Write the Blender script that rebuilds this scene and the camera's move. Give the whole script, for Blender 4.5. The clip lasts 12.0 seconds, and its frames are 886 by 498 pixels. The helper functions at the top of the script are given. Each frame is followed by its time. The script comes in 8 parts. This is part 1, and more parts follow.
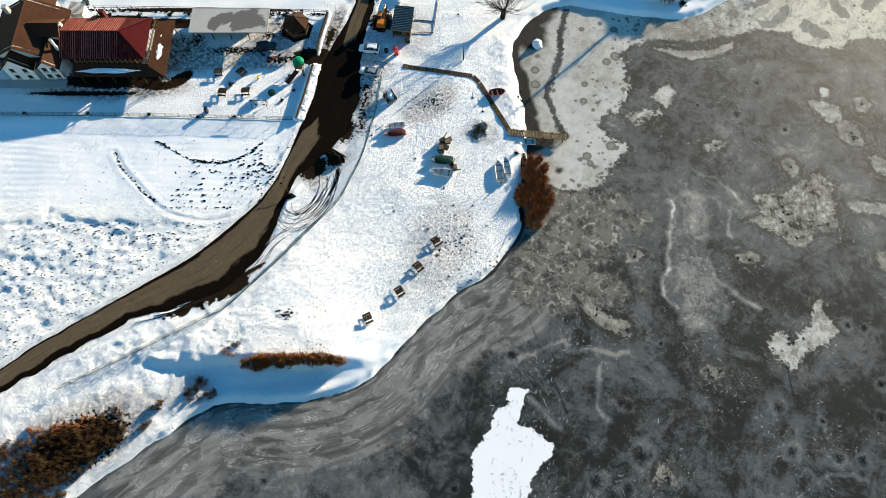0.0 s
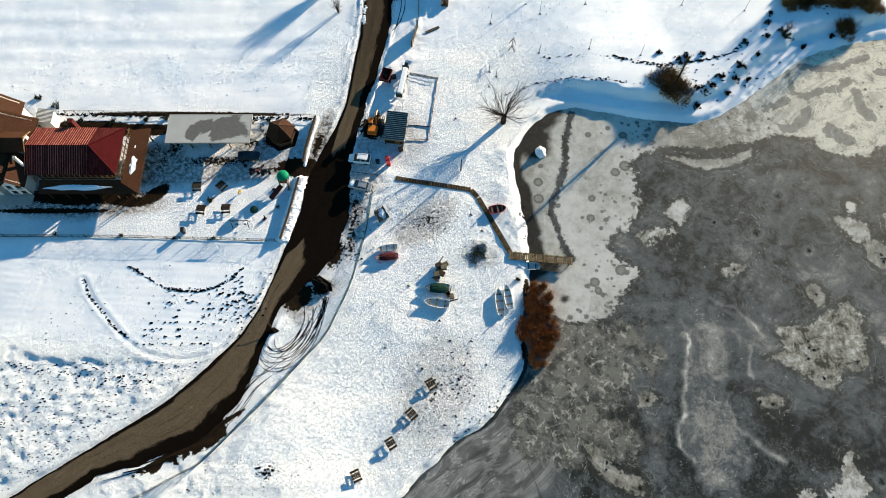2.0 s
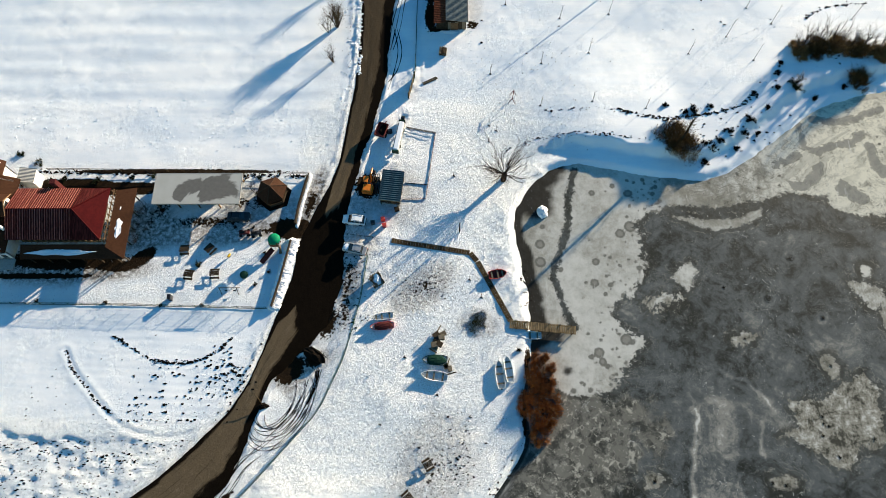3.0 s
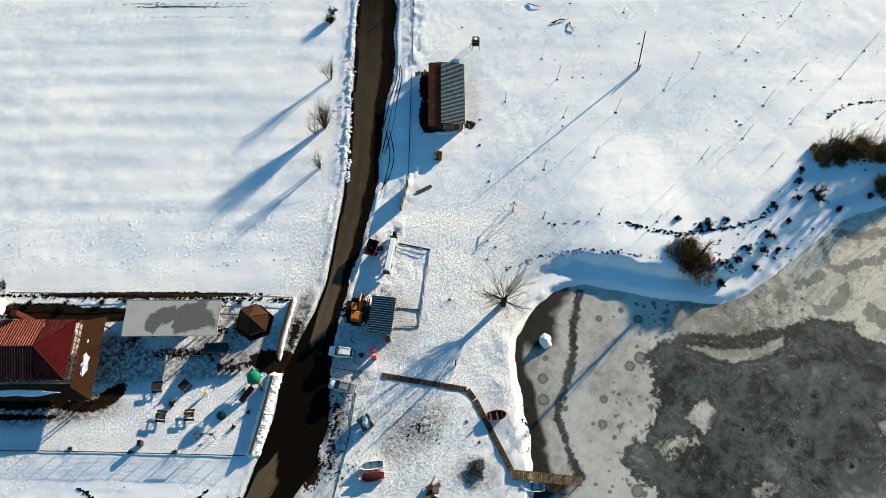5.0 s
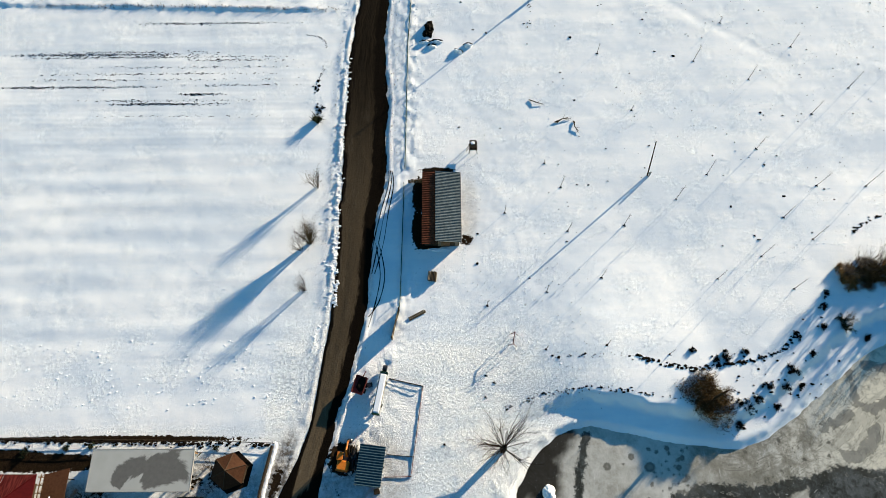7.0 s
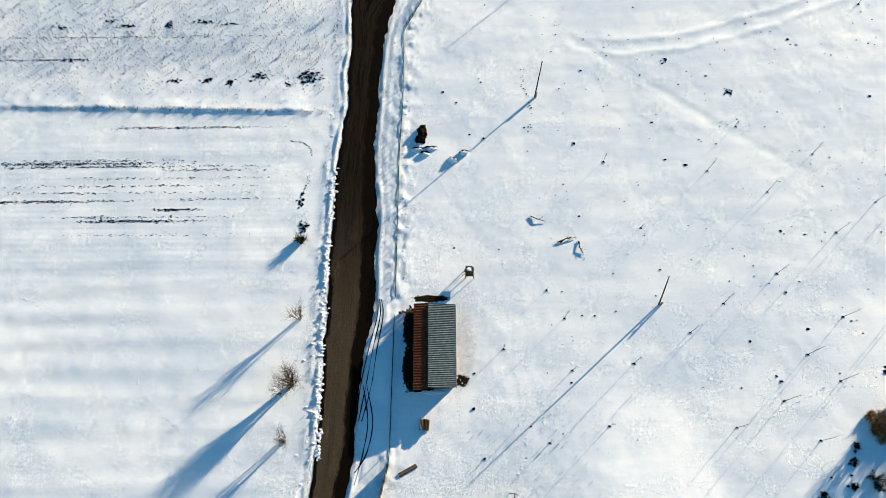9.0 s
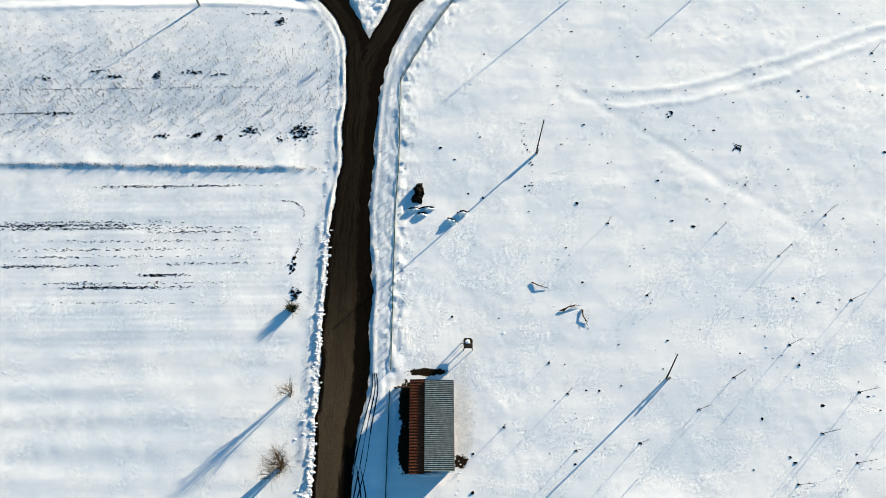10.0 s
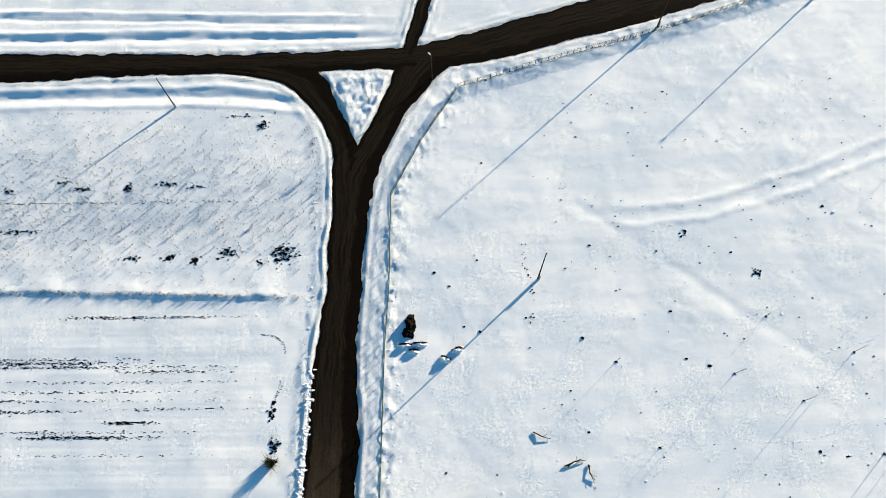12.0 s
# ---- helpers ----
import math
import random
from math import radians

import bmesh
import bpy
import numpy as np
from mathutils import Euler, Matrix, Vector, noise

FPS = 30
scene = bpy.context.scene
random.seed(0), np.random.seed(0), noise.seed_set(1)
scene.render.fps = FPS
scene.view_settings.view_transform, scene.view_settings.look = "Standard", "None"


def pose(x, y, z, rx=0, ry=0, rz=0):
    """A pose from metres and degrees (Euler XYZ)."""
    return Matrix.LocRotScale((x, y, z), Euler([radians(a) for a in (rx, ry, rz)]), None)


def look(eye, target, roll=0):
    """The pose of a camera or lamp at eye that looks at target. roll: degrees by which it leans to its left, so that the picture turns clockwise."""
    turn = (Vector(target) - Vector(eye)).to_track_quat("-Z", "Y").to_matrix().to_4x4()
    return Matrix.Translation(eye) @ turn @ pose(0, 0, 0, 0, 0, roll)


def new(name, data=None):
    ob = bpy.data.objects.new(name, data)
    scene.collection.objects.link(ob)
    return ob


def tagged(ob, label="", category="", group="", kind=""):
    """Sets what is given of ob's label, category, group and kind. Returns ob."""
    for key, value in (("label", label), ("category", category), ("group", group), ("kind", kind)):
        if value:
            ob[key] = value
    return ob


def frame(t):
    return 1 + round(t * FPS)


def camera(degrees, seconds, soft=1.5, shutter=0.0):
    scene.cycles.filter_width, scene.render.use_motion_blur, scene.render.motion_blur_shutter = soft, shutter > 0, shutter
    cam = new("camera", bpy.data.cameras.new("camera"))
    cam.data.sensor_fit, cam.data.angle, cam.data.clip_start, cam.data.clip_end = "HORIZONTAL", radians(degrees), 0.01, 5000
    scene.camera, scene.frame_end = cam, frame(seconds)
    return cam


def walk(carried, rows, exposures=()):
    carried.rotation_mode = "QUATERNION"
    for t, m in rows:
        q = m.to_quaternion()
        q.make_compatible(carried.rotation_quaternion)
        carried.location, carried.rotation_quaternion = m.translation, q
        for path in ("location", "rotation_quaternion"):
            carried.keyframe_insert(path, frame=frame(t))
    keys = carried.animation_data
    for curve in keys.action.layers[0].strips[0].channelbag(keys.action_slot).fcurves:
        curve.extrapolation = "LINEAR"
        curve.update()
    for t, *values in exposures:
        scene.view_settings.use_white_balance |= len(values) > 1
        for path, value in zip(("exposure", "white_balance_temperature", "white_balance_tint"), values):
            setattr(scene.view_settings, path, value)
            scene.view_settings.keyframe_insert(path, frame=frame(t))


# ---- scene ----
cam = camera(68.0, 12.0, soft=0.4)
PATH = [
    (0.0, 0.0, 0.0, 112.0, 21.664, -0.15, -0.124),
    (0.5, 0.234, 6.45, 111.919, 21.7, -0.115, -0.134),
    (1.0, 0.531, 12.911, 111.838, 21.737, -0.08, -0.144),
    (1.5, 0.786, 19.394, 111.756, 21.774, -0.045, -0.153),
    (2.0, 1.06, 25.826, 111.675, 21.81, -0.011, -0.163),
    (2.5, 1.355, 32.263, 111.594, 21.847, 0.024, -0.173),
    (3.0, 1.615, 38.611, 111.513, 21.884, 0.059, -0.183),
    (5.0, 2.85, 63.148, 111.188, 22.031, 0.197, -0.222),
    (5.5, 3.125, 69.245, 111.107, 22.068, 0.232, -0.231),
    (6.0, 3.418, 75.007, 111.026, 22.104, 0.267, -0.241),
    (6.5, 3.767, 81.197, 110.945, 22.141, 0.301, -0.251),
    (7.0, 4.14, 87.63, 110.863, 22.178, 0.336, -0.26),
    (9.0, 5.606, 113.163, 110.539, 22.325, 0.475, -0.299),
    (9.5, 5.943, 119.616, 110.457, 22.362, 0.51, -0.309),
    (10.0, 6.223, 126.041, 110.376, 22.398, 0.544, -0.319),
    (10.5, 6.508, 132.409, 110.295, 22.435, 0.579, -0.329),
    (11.0, 6.919, 138.789, 110.214, 22.472, 0.614, -0.338),
    (11.5, 7.313, 145.222, 110.133, 22.509, 0.648, -0.348),
    (12.0, 7.72, 151.633, 110.051, 22.545, 0.683, -0.358),
]
walk(cam, [(t, pose(*p)) for t, *p in PATH], exposures=[(0.0, 1.66, 5560.0, 12.5), (2.5, 1.50, 5570.0, 12.5), (5.0, 1.34, 5620.0, 12.5), (7.0, 1.36, 5640.0, 12.5), (9.0, 1.40, 5640.0, 12.5), (12.0, 1.40, 5600.0, 13.0)])

# ---- light ----
SUN = Vector((0.725 * math.cos(radians(11)), 0.688 * math.cos(radians(11)), math.sin(radians(11))))
world = bpy.data.worlds.new("winter_sky")
scene.world = world
world.use_nodes = True
wn = world.node_tree.nodes
sky = wn.new("ShaderNodeTexSky")
sky.sky_type, sky.sun_disc = "NISHITA", False
sky.sun_elevation, sky.sun_rotation = radians(11), math.atan2(SUN.x, SUN.y)
sky.air_density, sky.dust_density, sky.ozone_density = 1.2, 0.0, 0.8
vivid = wn.new("ShaderNodeHueSaturation")
vivid.inputs["Saturation"].default_value = 1.6
world.node_tree.links.new(sky.outputs[0], vivid.inputs["Color"])
world.node_tree.links.new(vivid.outputs[0], wn["Background"].inputs[0])
wn["Background"].inputs[1].default_value = 0.06
sun = new("sun", bpy.data.lights.new("sun", "SUN"))
sun.data.energy, sun.data.angle, sun.data.color = 5.0, radians(0.5), (1.0, 0.79, 0.49)
sun.matrix_world = look(SUN * 300, (0, 0, 0))

# ---- noise and fields ----
_lat = np.random.RandomState(7).rand(8, 256, 256)


def vnoise(x, y, size, k=0):
    """Smooth noise between -1 and 1 with cells of that size."""
    u, v = np.asarray(x) / size + 1000.37 * (k + 1), np.asarray(y) / size + 731.21 * (k + 1)
    i, j = np.floor(u).astype(int), np.floor(v).astype(int)
    a, b = u - i, v - j
    a, b = a * a * (3 - 2 * a), b * b * (3 - 2 * b)
    g = _lat[k % 8]
    i0, i1, j0, j1 = i % 256, (i + 1) % 256, j % 256, (j + 1) % 256
    return 2 * ((g[i0, j0] * (1 - a) + g[i1, j0] * a) * (1 - b) + (g[i0, j1] * (1 - a) + g[i1, j1] * a) * b) - 1


def fbm(x, y, size, k=0, octaves=4, gain=0.5):
    out, amp, tot = 0, 1.0, 0.0
    for o in range(octaves):
        out, tot = out + amp * vnoise(x, y, size / 2**o, k + o), tot + amp
        amp *= gain
    return out / tot


def sstep(a, b, x):
    t = np.clip((np.asarray(x) - a) / (b - a), 0, 1)
    return t * t * (3 - 2 * t)


def line_dist(x, y, pts, closed=False):
    """Distance to a line of points, and the distance run along it."""
    best, run, total = np.full(np.shape(x), 1e9), np.zeros(np.shape(x)), 0.0
    for (ax, ay), (bx, by) in zip(pts, pts[1:] + (pts[:1] if closed else [])):
        dx, dy = bx - ax, by - ay
        n = math.hypot(dx, dy) + 1e-9
        t = np.clip(((x - ax) * dx + (y - ay) * dy) / n**2, 0, 1)
        d = np.hypot(x - ax - t * dx, y - ay - t * dy)
        run = np.where(d < best, total + t * n, run)
        best = np.minimum(best, d)
        total += n
    return best, run


def inside(x, y, pts):
    odd = np.zeros(np.shape(x), bool)
    for (ax, ay), (bx, by) in zip(pts, pts[1:] + pts[:1]):
        if ay != by:
            odd ^= ((ay > y) != (by > y)) & (x < (bx - ax) * (y - ay) / (by - ay) + ax)
    return odd


def smooth_line(pts, step=1.0):
    """A smooth line through the points, in even steps."""
    p = np.array([pts[0], *pts, pts[-1]], float)
    out = []
    for i in range(1, len(p) - 2):
        n = max(2, int(np.linalg.norm(p[i + 1] - p[i]) / step))
        for t in np.arange(n) / n:
            a, b, c, d = p[i - 1:i + 3]
            out.append(0.5 * (2 * b + (c - a) * t + (2 * a - 5 * b + 4 * c - d) * t * t + (3 * b - a - 3 * c + d) * t**3))
    return [tuple(q) for q in out] + [tuple(p[-1])]


SHORE = [(-75, -14), (-58.5, 1.9), (-48.2, 9.8), (-38.8, 16.1), (-33.3, 17.1), (-22.4, 17.2), (-12.5, 20.8), (-2, 31.7), (4, 37), (9.2, 40.2), (15.2, 49.1), (14.8, 56.1),
         (16.4, 62.2), (17, 70.6), (16, 79.1), (15.3, 85.7), (15.5, 91.5), (18.3, 96.2), (22.2, 99.8), (27.6, 101.4), (33.2, 100.4), (40.5, 98.9), (48.8, 97.8),
         (55, 98.4), (62, 102.8), (70.3, 108.9), (77.1, 113.6), (84.5, 116.4), (105, 121), (150, 140)]
SHORE = smooth_line(SHORE, 1.5)
LAKE = SHORE + [(420, 150), (420, -320), (-160, -320), (-120, -60)]
ROAD_L = [(-95, 10), (-75.3, 22.4), (-70.4, 26.3), (-58.2, 34.4), (-45.4, 43), (-35.1, 53.2), (-31.4, 59.2), (-29.2, 65.4), (-27.6, 71), (-25.6, 77.1), (-24.8, 83.6), (-23.1, 88.7),
          (-20.7, 94.5), (-18.4, 101.2), (-17.2, 110), (-15.9, 121), (-15.5, 133), (-15.5, 148), (-15.5, 163), (-15.2, 176), (-14.4, 184.2), (-13.8, 190), (-14.4, 198), (-13.6, 203), (-13.6, 214), (-10.1, 218.8),
          (-6.5, 226.1), (-3.1, 236.3), (-1.5, 240.5)]
ROAD_R = [(-93, 5), (-74.3, 18.4), (-68.5, 22.4), (-54.6, 31), (-47, 33.4), (-38.5, 36.9), (-34.8, 40.8), (-31.5, 46.7), (-30, 53), (-27, 59.5), (-22, 65), (-19, 69),
          (-17, 75), (-16.3, 82.5), (-16.6, 88), (-15.4, 96.3), (-13.6, 103.7), (-12, 111), (-10, 121), (-9.5, 131), (-8.8, 140), (-7.2, 146.6), (-7.4, 158), (-7.1, 165), (-8.3, 177), (-7.8, 190), (-7.5, 202),
          (-6, 212.7), (-3.5, 220.2), (-0.3, 226.7), (4.2, 233.4), (8.8, 238.3)]
CROSS_T = [(-200, 243), (-85.6, 242.2), (-49.9, 241.6), (-26.4, 241.7), (-2.9, 242.6), (8.9, 245.1), (20.9, 249), (33.1, 253), (60, 262), (180, 300)]
CROSS_B = [(-200, 235), (-83.8, 235.3), (-66.5, 236.2), (-43.4, 236.7), (-26, 237), (-2.8, 237.5), (4.2, 237.4), (12.3, 238.6), (20.5, 240.2), (32.4, 243.7), (50.7, 249.3), (65.8, 254.4), (180, 290)]
LEG_L = [(-13.6, 200), (-14.2, 214.1), (-15.7, 221.7), (-20.2, 229), (-25.7, 233.9), (-34, 236.2), (-44, 237.2)]
LEG_R = [(-9.9, 208), (-9.9, 215.3), (-10.2, 218.8), (-13.9, 228.2), (-17.1, 235.1), (-21.4, 238.4), (-28, 240.4)]
NORTH_L, NORTH_R = [(-1.6, 240.5), (-1.1, 243.2), (1.7, 255.5), (8, 290)], [(0.8, 240.5), (1.3, 243.4), (4.6, 255.5), (11.5, 290)]
FENCE = [(-11.7, 85.4), (-9.5, 99), (-6.6, 111), (-3.9, 121.6), (-3.8, 131), (-3.6, 148), (-3.4, 179), (-2.9, 190), (-3, 208.5), (2.5, 220.1), (9.9, 232.6), (20.3, 236.2), (32.1, 240), (56.4, 247.7), (95, 262)]
ROADS = [(ROAD_L, ROAD_R), (CROSS_T, CROSS_B), (LEG_L, LEG_R), (NORTH_L, NORTH_R)]


def shore_exact(x, y):
    d, _ = line_dist(x, y, SHORE)
    return np.where(inside(x, y, LAKE), -d, d)


def road_exact(x, y):
    out = np.full(np.shape(x), 1e9)
    for a, b in ROADS:
        a, b = smooth_line(a, 2.5), smooth_line(b, 2.5)
        d = np.minimum(line_dist(x, y, a)[0], line_dist(x, y, b)[0])
        out = np.minimum(out, np.where(inside(x, y, a + b[::-1]), -d, d))
    return out


FX, FY = np.arange(-114, 118, 1.1), np.arange(-34, 278, 1.1)


def lattice(exact):
    """The same distances, kept on a lattice and read between its knots."""
    kept = exact(*np.meshgrid(FX, FY))

    def read(x, y):
        x, y = np.asarray(x, float), np.asarray(y, float)
        u, v = (x - FX[0]) / 1.1, (y - FY[0]) / 1.1
        out = (u < 0) | (v < 0) | (u >= len(FX) - 1.01) | (v >= len(FY) - 1.01)
        u, v = np.clip(u, 0, len(FX) - 1.01), np.clip(v, 0, len(FY) - 1.01)
        i, j = u.astype(int), v.astype(int)
        a, b = u - i, v - j
        d = (kept[j, i] * (1 - a) + kept[j, i + 1] * a) * (1 - b) + (kept[j + 1, i] * (1 - a) + kept[j + 1, i + 1] * a) * b
        if out.any():
            d[out] = exact(x[out], y[out])
        return d

    return read


# metres inland from the shore (below zero on the lake) and from the nearest road edge (below zero on a road)
shore_dist, road_dist = lattice(shore_exact), lattice(road_exact)


ICE = -0.55
RING = smooth_line([(-63.5, 65.0), (-61, 61), (-57.4, 57.4), (-52.8, 52.9), (-47.5, 50.6), (-42.2, 50.3), (-38.1, 51.7)], 1.5)


def land(x, y, fine=True):
    """Height of the snow-covered ground."""
    x, y = np.asarray(x, float), np.asarray(y, float)
    sd, rd = shore_dist(x, y), road_dist(x, y)
    far = np.maximum(0, np.maximum(np.abs(x) - 140, np.abs(y - 120) - 170))
    z = 0.12 * fbm(x, y, 26, 0, 3) + 0.09 * fbm(x, y, 7, 1, 4) + 0.05 * fbm(x, y, 2.6, 4, 3, 0.62) * (0.6 + 0.5 * vnoise(x, y, 16, 5))
    # long furrows of the fields west of the road
    west = sstep(-17, -21, x + 0.02 * y)
    rows = west * sstep(104, 112, y) * sstep(186, 180, y)
    z = z + rows * (0.045 * np.sin(2 * np.pi * (y + 0.9 * vnoise(x, y, 30, 3)) / 4.7) * (0.55 + 0.45 * vnoise(x, y, 25, 5)) + 0.03 * fbm(x * 0.12, y, 2.2, 6, 3) + 0.012 * np.sin(2 * np.pi * y / 1.15) * sstep(148, 158, y))
    z = z + west * sstep(38, 46, y - 0.1 * x) * sstep(72, 69, y) * 0.012 * np.sin(2 * np.pi * (y + 0.04 * x + 0.5 * vnoise(x, y, 9, 2)) / 1.3) * (0.5 + 0.6 * vnoise(x, y, 14, 4))
    # a ragged step down to the rough lower field, with lumps and old wheel ruts
    brink = np.interp(x, [-90, -76, -73.7, -69, -61, -50, -41, -36], [50.8, 50.1, 52.6, 50.9, 50.1, 49.4, 49.2, 50.2]) + 1.3 * fbm(x, y, 3.0, 2, 5, 0.65)
    lower = sstep(-30, -36, x) * sstep(0.35, -0.35, y - brink) * sstep(0.4, 2.5, rd)
    z = z + sstep(-30, -36, x) * (0.15 * sstep(-0.35, 0.35, y - brink) - 0.15) * sstep(2.0, 9.0, rd) + lower * (0.06 * fbm(x, y, 3.2, 1, 4, 0.65) + 0.15 * fbm(x, y, 1.0, 6, 2))
    for line in ([(-82, 44), (-70, 40), (-62, 38), (-58, 35)], [(-66, 50), (-58, 46), (-50, 42), (-46, 41)], [(-80, 37), (-74, 34), (-68, 29)]):
        z = z - lower * 0.10 * np.exp(-((line_dist(x, y, line)[0] - 0.3) / 0.7) ** 2)
    rut = line_dist(x, y, RING)[0]
    z = z + 0.05 * np.exp(-((rut - 0.75) / 0.4) ** 2) - 0.06 * np.exp(-(rut / 0.4) ** 2)
    # a low bank across the west field and the ditches along the cross road
    step = y - 189.0 + 0.03 * (x + 50) + 0.7 * fbm(x, y, 1.6, 4, 4, 0.65)
    z = z + west * (0.30 + 0.2 * fbm(x, y, 5, 2, 3)) * sstep(-0.35, 0.35, step) * np.exp(-np.maximum(step, 0) / 5)
    side = sstep(-14, -26, x)
    wob = 1.0 * fbm(x * 0.2, y, 4, 3, 5, 0.75)
    torn = np.clip(0.95 + 0.7 * fbm(x * 0.35, y, 2.2, 6, 4, 0.65), 0.5, 1.5)
    bend = np.maximum(x + 40, 0) ** 2 * 0.006
    z = z + side * torn * (0.22 * np.exp(-((y - 233.4 + bend + wob) / 0.7) ** 2) - 0.22 * np.exp(-((y - 231.2 + bend + wob) / 0.9) ** 2) + 0.14 * np.exp(-((y - 229.0 + bend + wob) / 0.5) ** 2))
    lane = sstep(2, -20, x) * torn
    z = z + lane * (-0.3 * np.exp(-((y - 245.8 + 0.6 * wob) / 0.7) ** 2) + 0.22 * np.exp(-((y - 247.6 + wob) / 0.6) ** 2) - 0.2 * np.exp(-((y - 249.0 + 0.03 * x + wob) / 0.5) ** 2) + 0.2 * np.exp(-((y - 251.0 + 0.03 * x + wob) / 0.5) ** 2))
    # the ploughed track through the east field
    td, tr = line_dist(x, y, [(26, 209), (33, 204.5), (41.8, 203.6), (55.5, 205), (75, 211), (95, 219), (130, 228)])
    td = td + 0.5 * fbm(x, y, 4, 2, 3)
    z = z + sstep(0, 30, tr) * (1 + 0.7 * fbm(x, y, 2.2, 5, 3)) * (0.10 * np.exp(-((td - 1.8) / 0.7) ** 2) - 0.05 * np.exp(-(td / 1.1) ** 2))
    td, _ = line_dist(x, y, [(31.6, 206.3), (39.3, 199.9), (48.6, 193.1), (57.4, 185.7), (75, 173)])
    z = z - 0.05 * np.exp(-((td + 0.6 * fbm(x, y, 4, 3, 3)) / 1.1) ** 2)
    # snow thrown up along the roads
    ridge = np.exp(-((rd - 0.75) / 0.45) ** 2) * (0.16 + 0.14 * vnoise(x, y, 1.6, 2)) + np.exp(-((rd - 2.0) / 0.7) ** 2) * (0.07 + 0.08 * vnoise(x, y, 2.2, 4))
    z = np.where(rd > 0, z * sstep(-0.2, 3, rd) + ridge * sstep(0, 0.5, rd), z * 0)
    fd, _ = line_dist(x, y, FENCE)
    z = z + np.exp(-(fd / 2.6) ** 2) * sstep(0.3, 1.5, rd) * (0.06 + 0.3 * fbm(x, y, 1.7, 6, 4, 0.65))
    # trodden ground between the road and the lake
    trod = sstep(-30, -22, x + 0.3 * (60 - np.minimum(y, 60))) * sstep(24, 12, x) * sstep(22, 34, y) * sstep(118, 100, y)
    z = z + trod * (0.05 * fbm(x, y, 1.4, 3, 2) + 0.03 * vnoise(x, y, 0.62, 5)) + west * sstep(52, 44, y + 0.05 * x) * 0.09 * fbm(x, y, 1.6, 5, 2) * sstep(0.5, 3, rd)
    z = z + sstep(-16, -12, x) * sstep(0, -4, x) * sstep(220, 224, y) * sstep(240, 236, y) * sstep(0.4, 1.2, rd) * (0.2 + 0.45 * fbm(x, y, 1.8, 2, 4, 0.6))
    z = z + sstep(6, 1, sd) * sstep(0.6, 1.6, sd) * sstep(70, 73, y) * sstep(97, 92, y) * sstep(30, 20, x) * (0.22 + 0.3 * fbm(x, y, 2.0, 3, 4, 0.6))
    # the low shelf below the reed strip
    z = z + 1.5 * sstep(-60, -28, x + 6 * fbm(x, y, 6, 7, 4, 0.6)) * sstep(-8, -24, x) * sstep(22.4, 24.6, y + 0.5 * vnoise(x, y, 3, 2)) * sstep(50, 26, y) * sstep(1.0, 7.0, rd)
    z = z - 0.35 * sstep(-46, -40, x) * sstep(-13, -19, x) * sstep(22.6, 20.0, y) * sstep(0.5, 2.5, sd)
    # the bank and the shore
    edge = sd + 0.5 * fbm(x, y, 3.2, 2, 3)
    top = 0.25 + 0.5 * sstep(40, 48, x) * sstep(96, 104, y)
    cove = sstep(12, 34, x) * sstep(94, 97, y)
    high = 1.35 * cove * sstep(3.6, 5.8, sd + 0.8 * fbm(x, y, 2.5, 4, 4, 0.6))
    z = z + high * sstep(34, 7, sd)
    z = np.where(edge < 3, z * sstep(0.0, 3, edge) + ICE * (1 - sstep(-0.1, 1.1 + top, edge)), z)
    z = np.where(edge < 0, ICE - 0.02 - 0.9 * sstep(0, -3, edge), z)
    z = z + 0.14 * np.exp(-((edge - 0.7) / 0.5) ** 2) * (0.5 + 0.7 * vnoise(x, y, 1.3, 1))
    z = np.where(sd > 2.5, np.maximum(z, -0.38), z)
    return z * sstep(400, 0, far) if np.ndim(z) else float(z * sstep(400, 0, far))


# ---- materials ----
def material(name, build):
    m = bpy.data.materials.new(name)
    m.use_nodes = True
    build(Nodes(m))
    return m


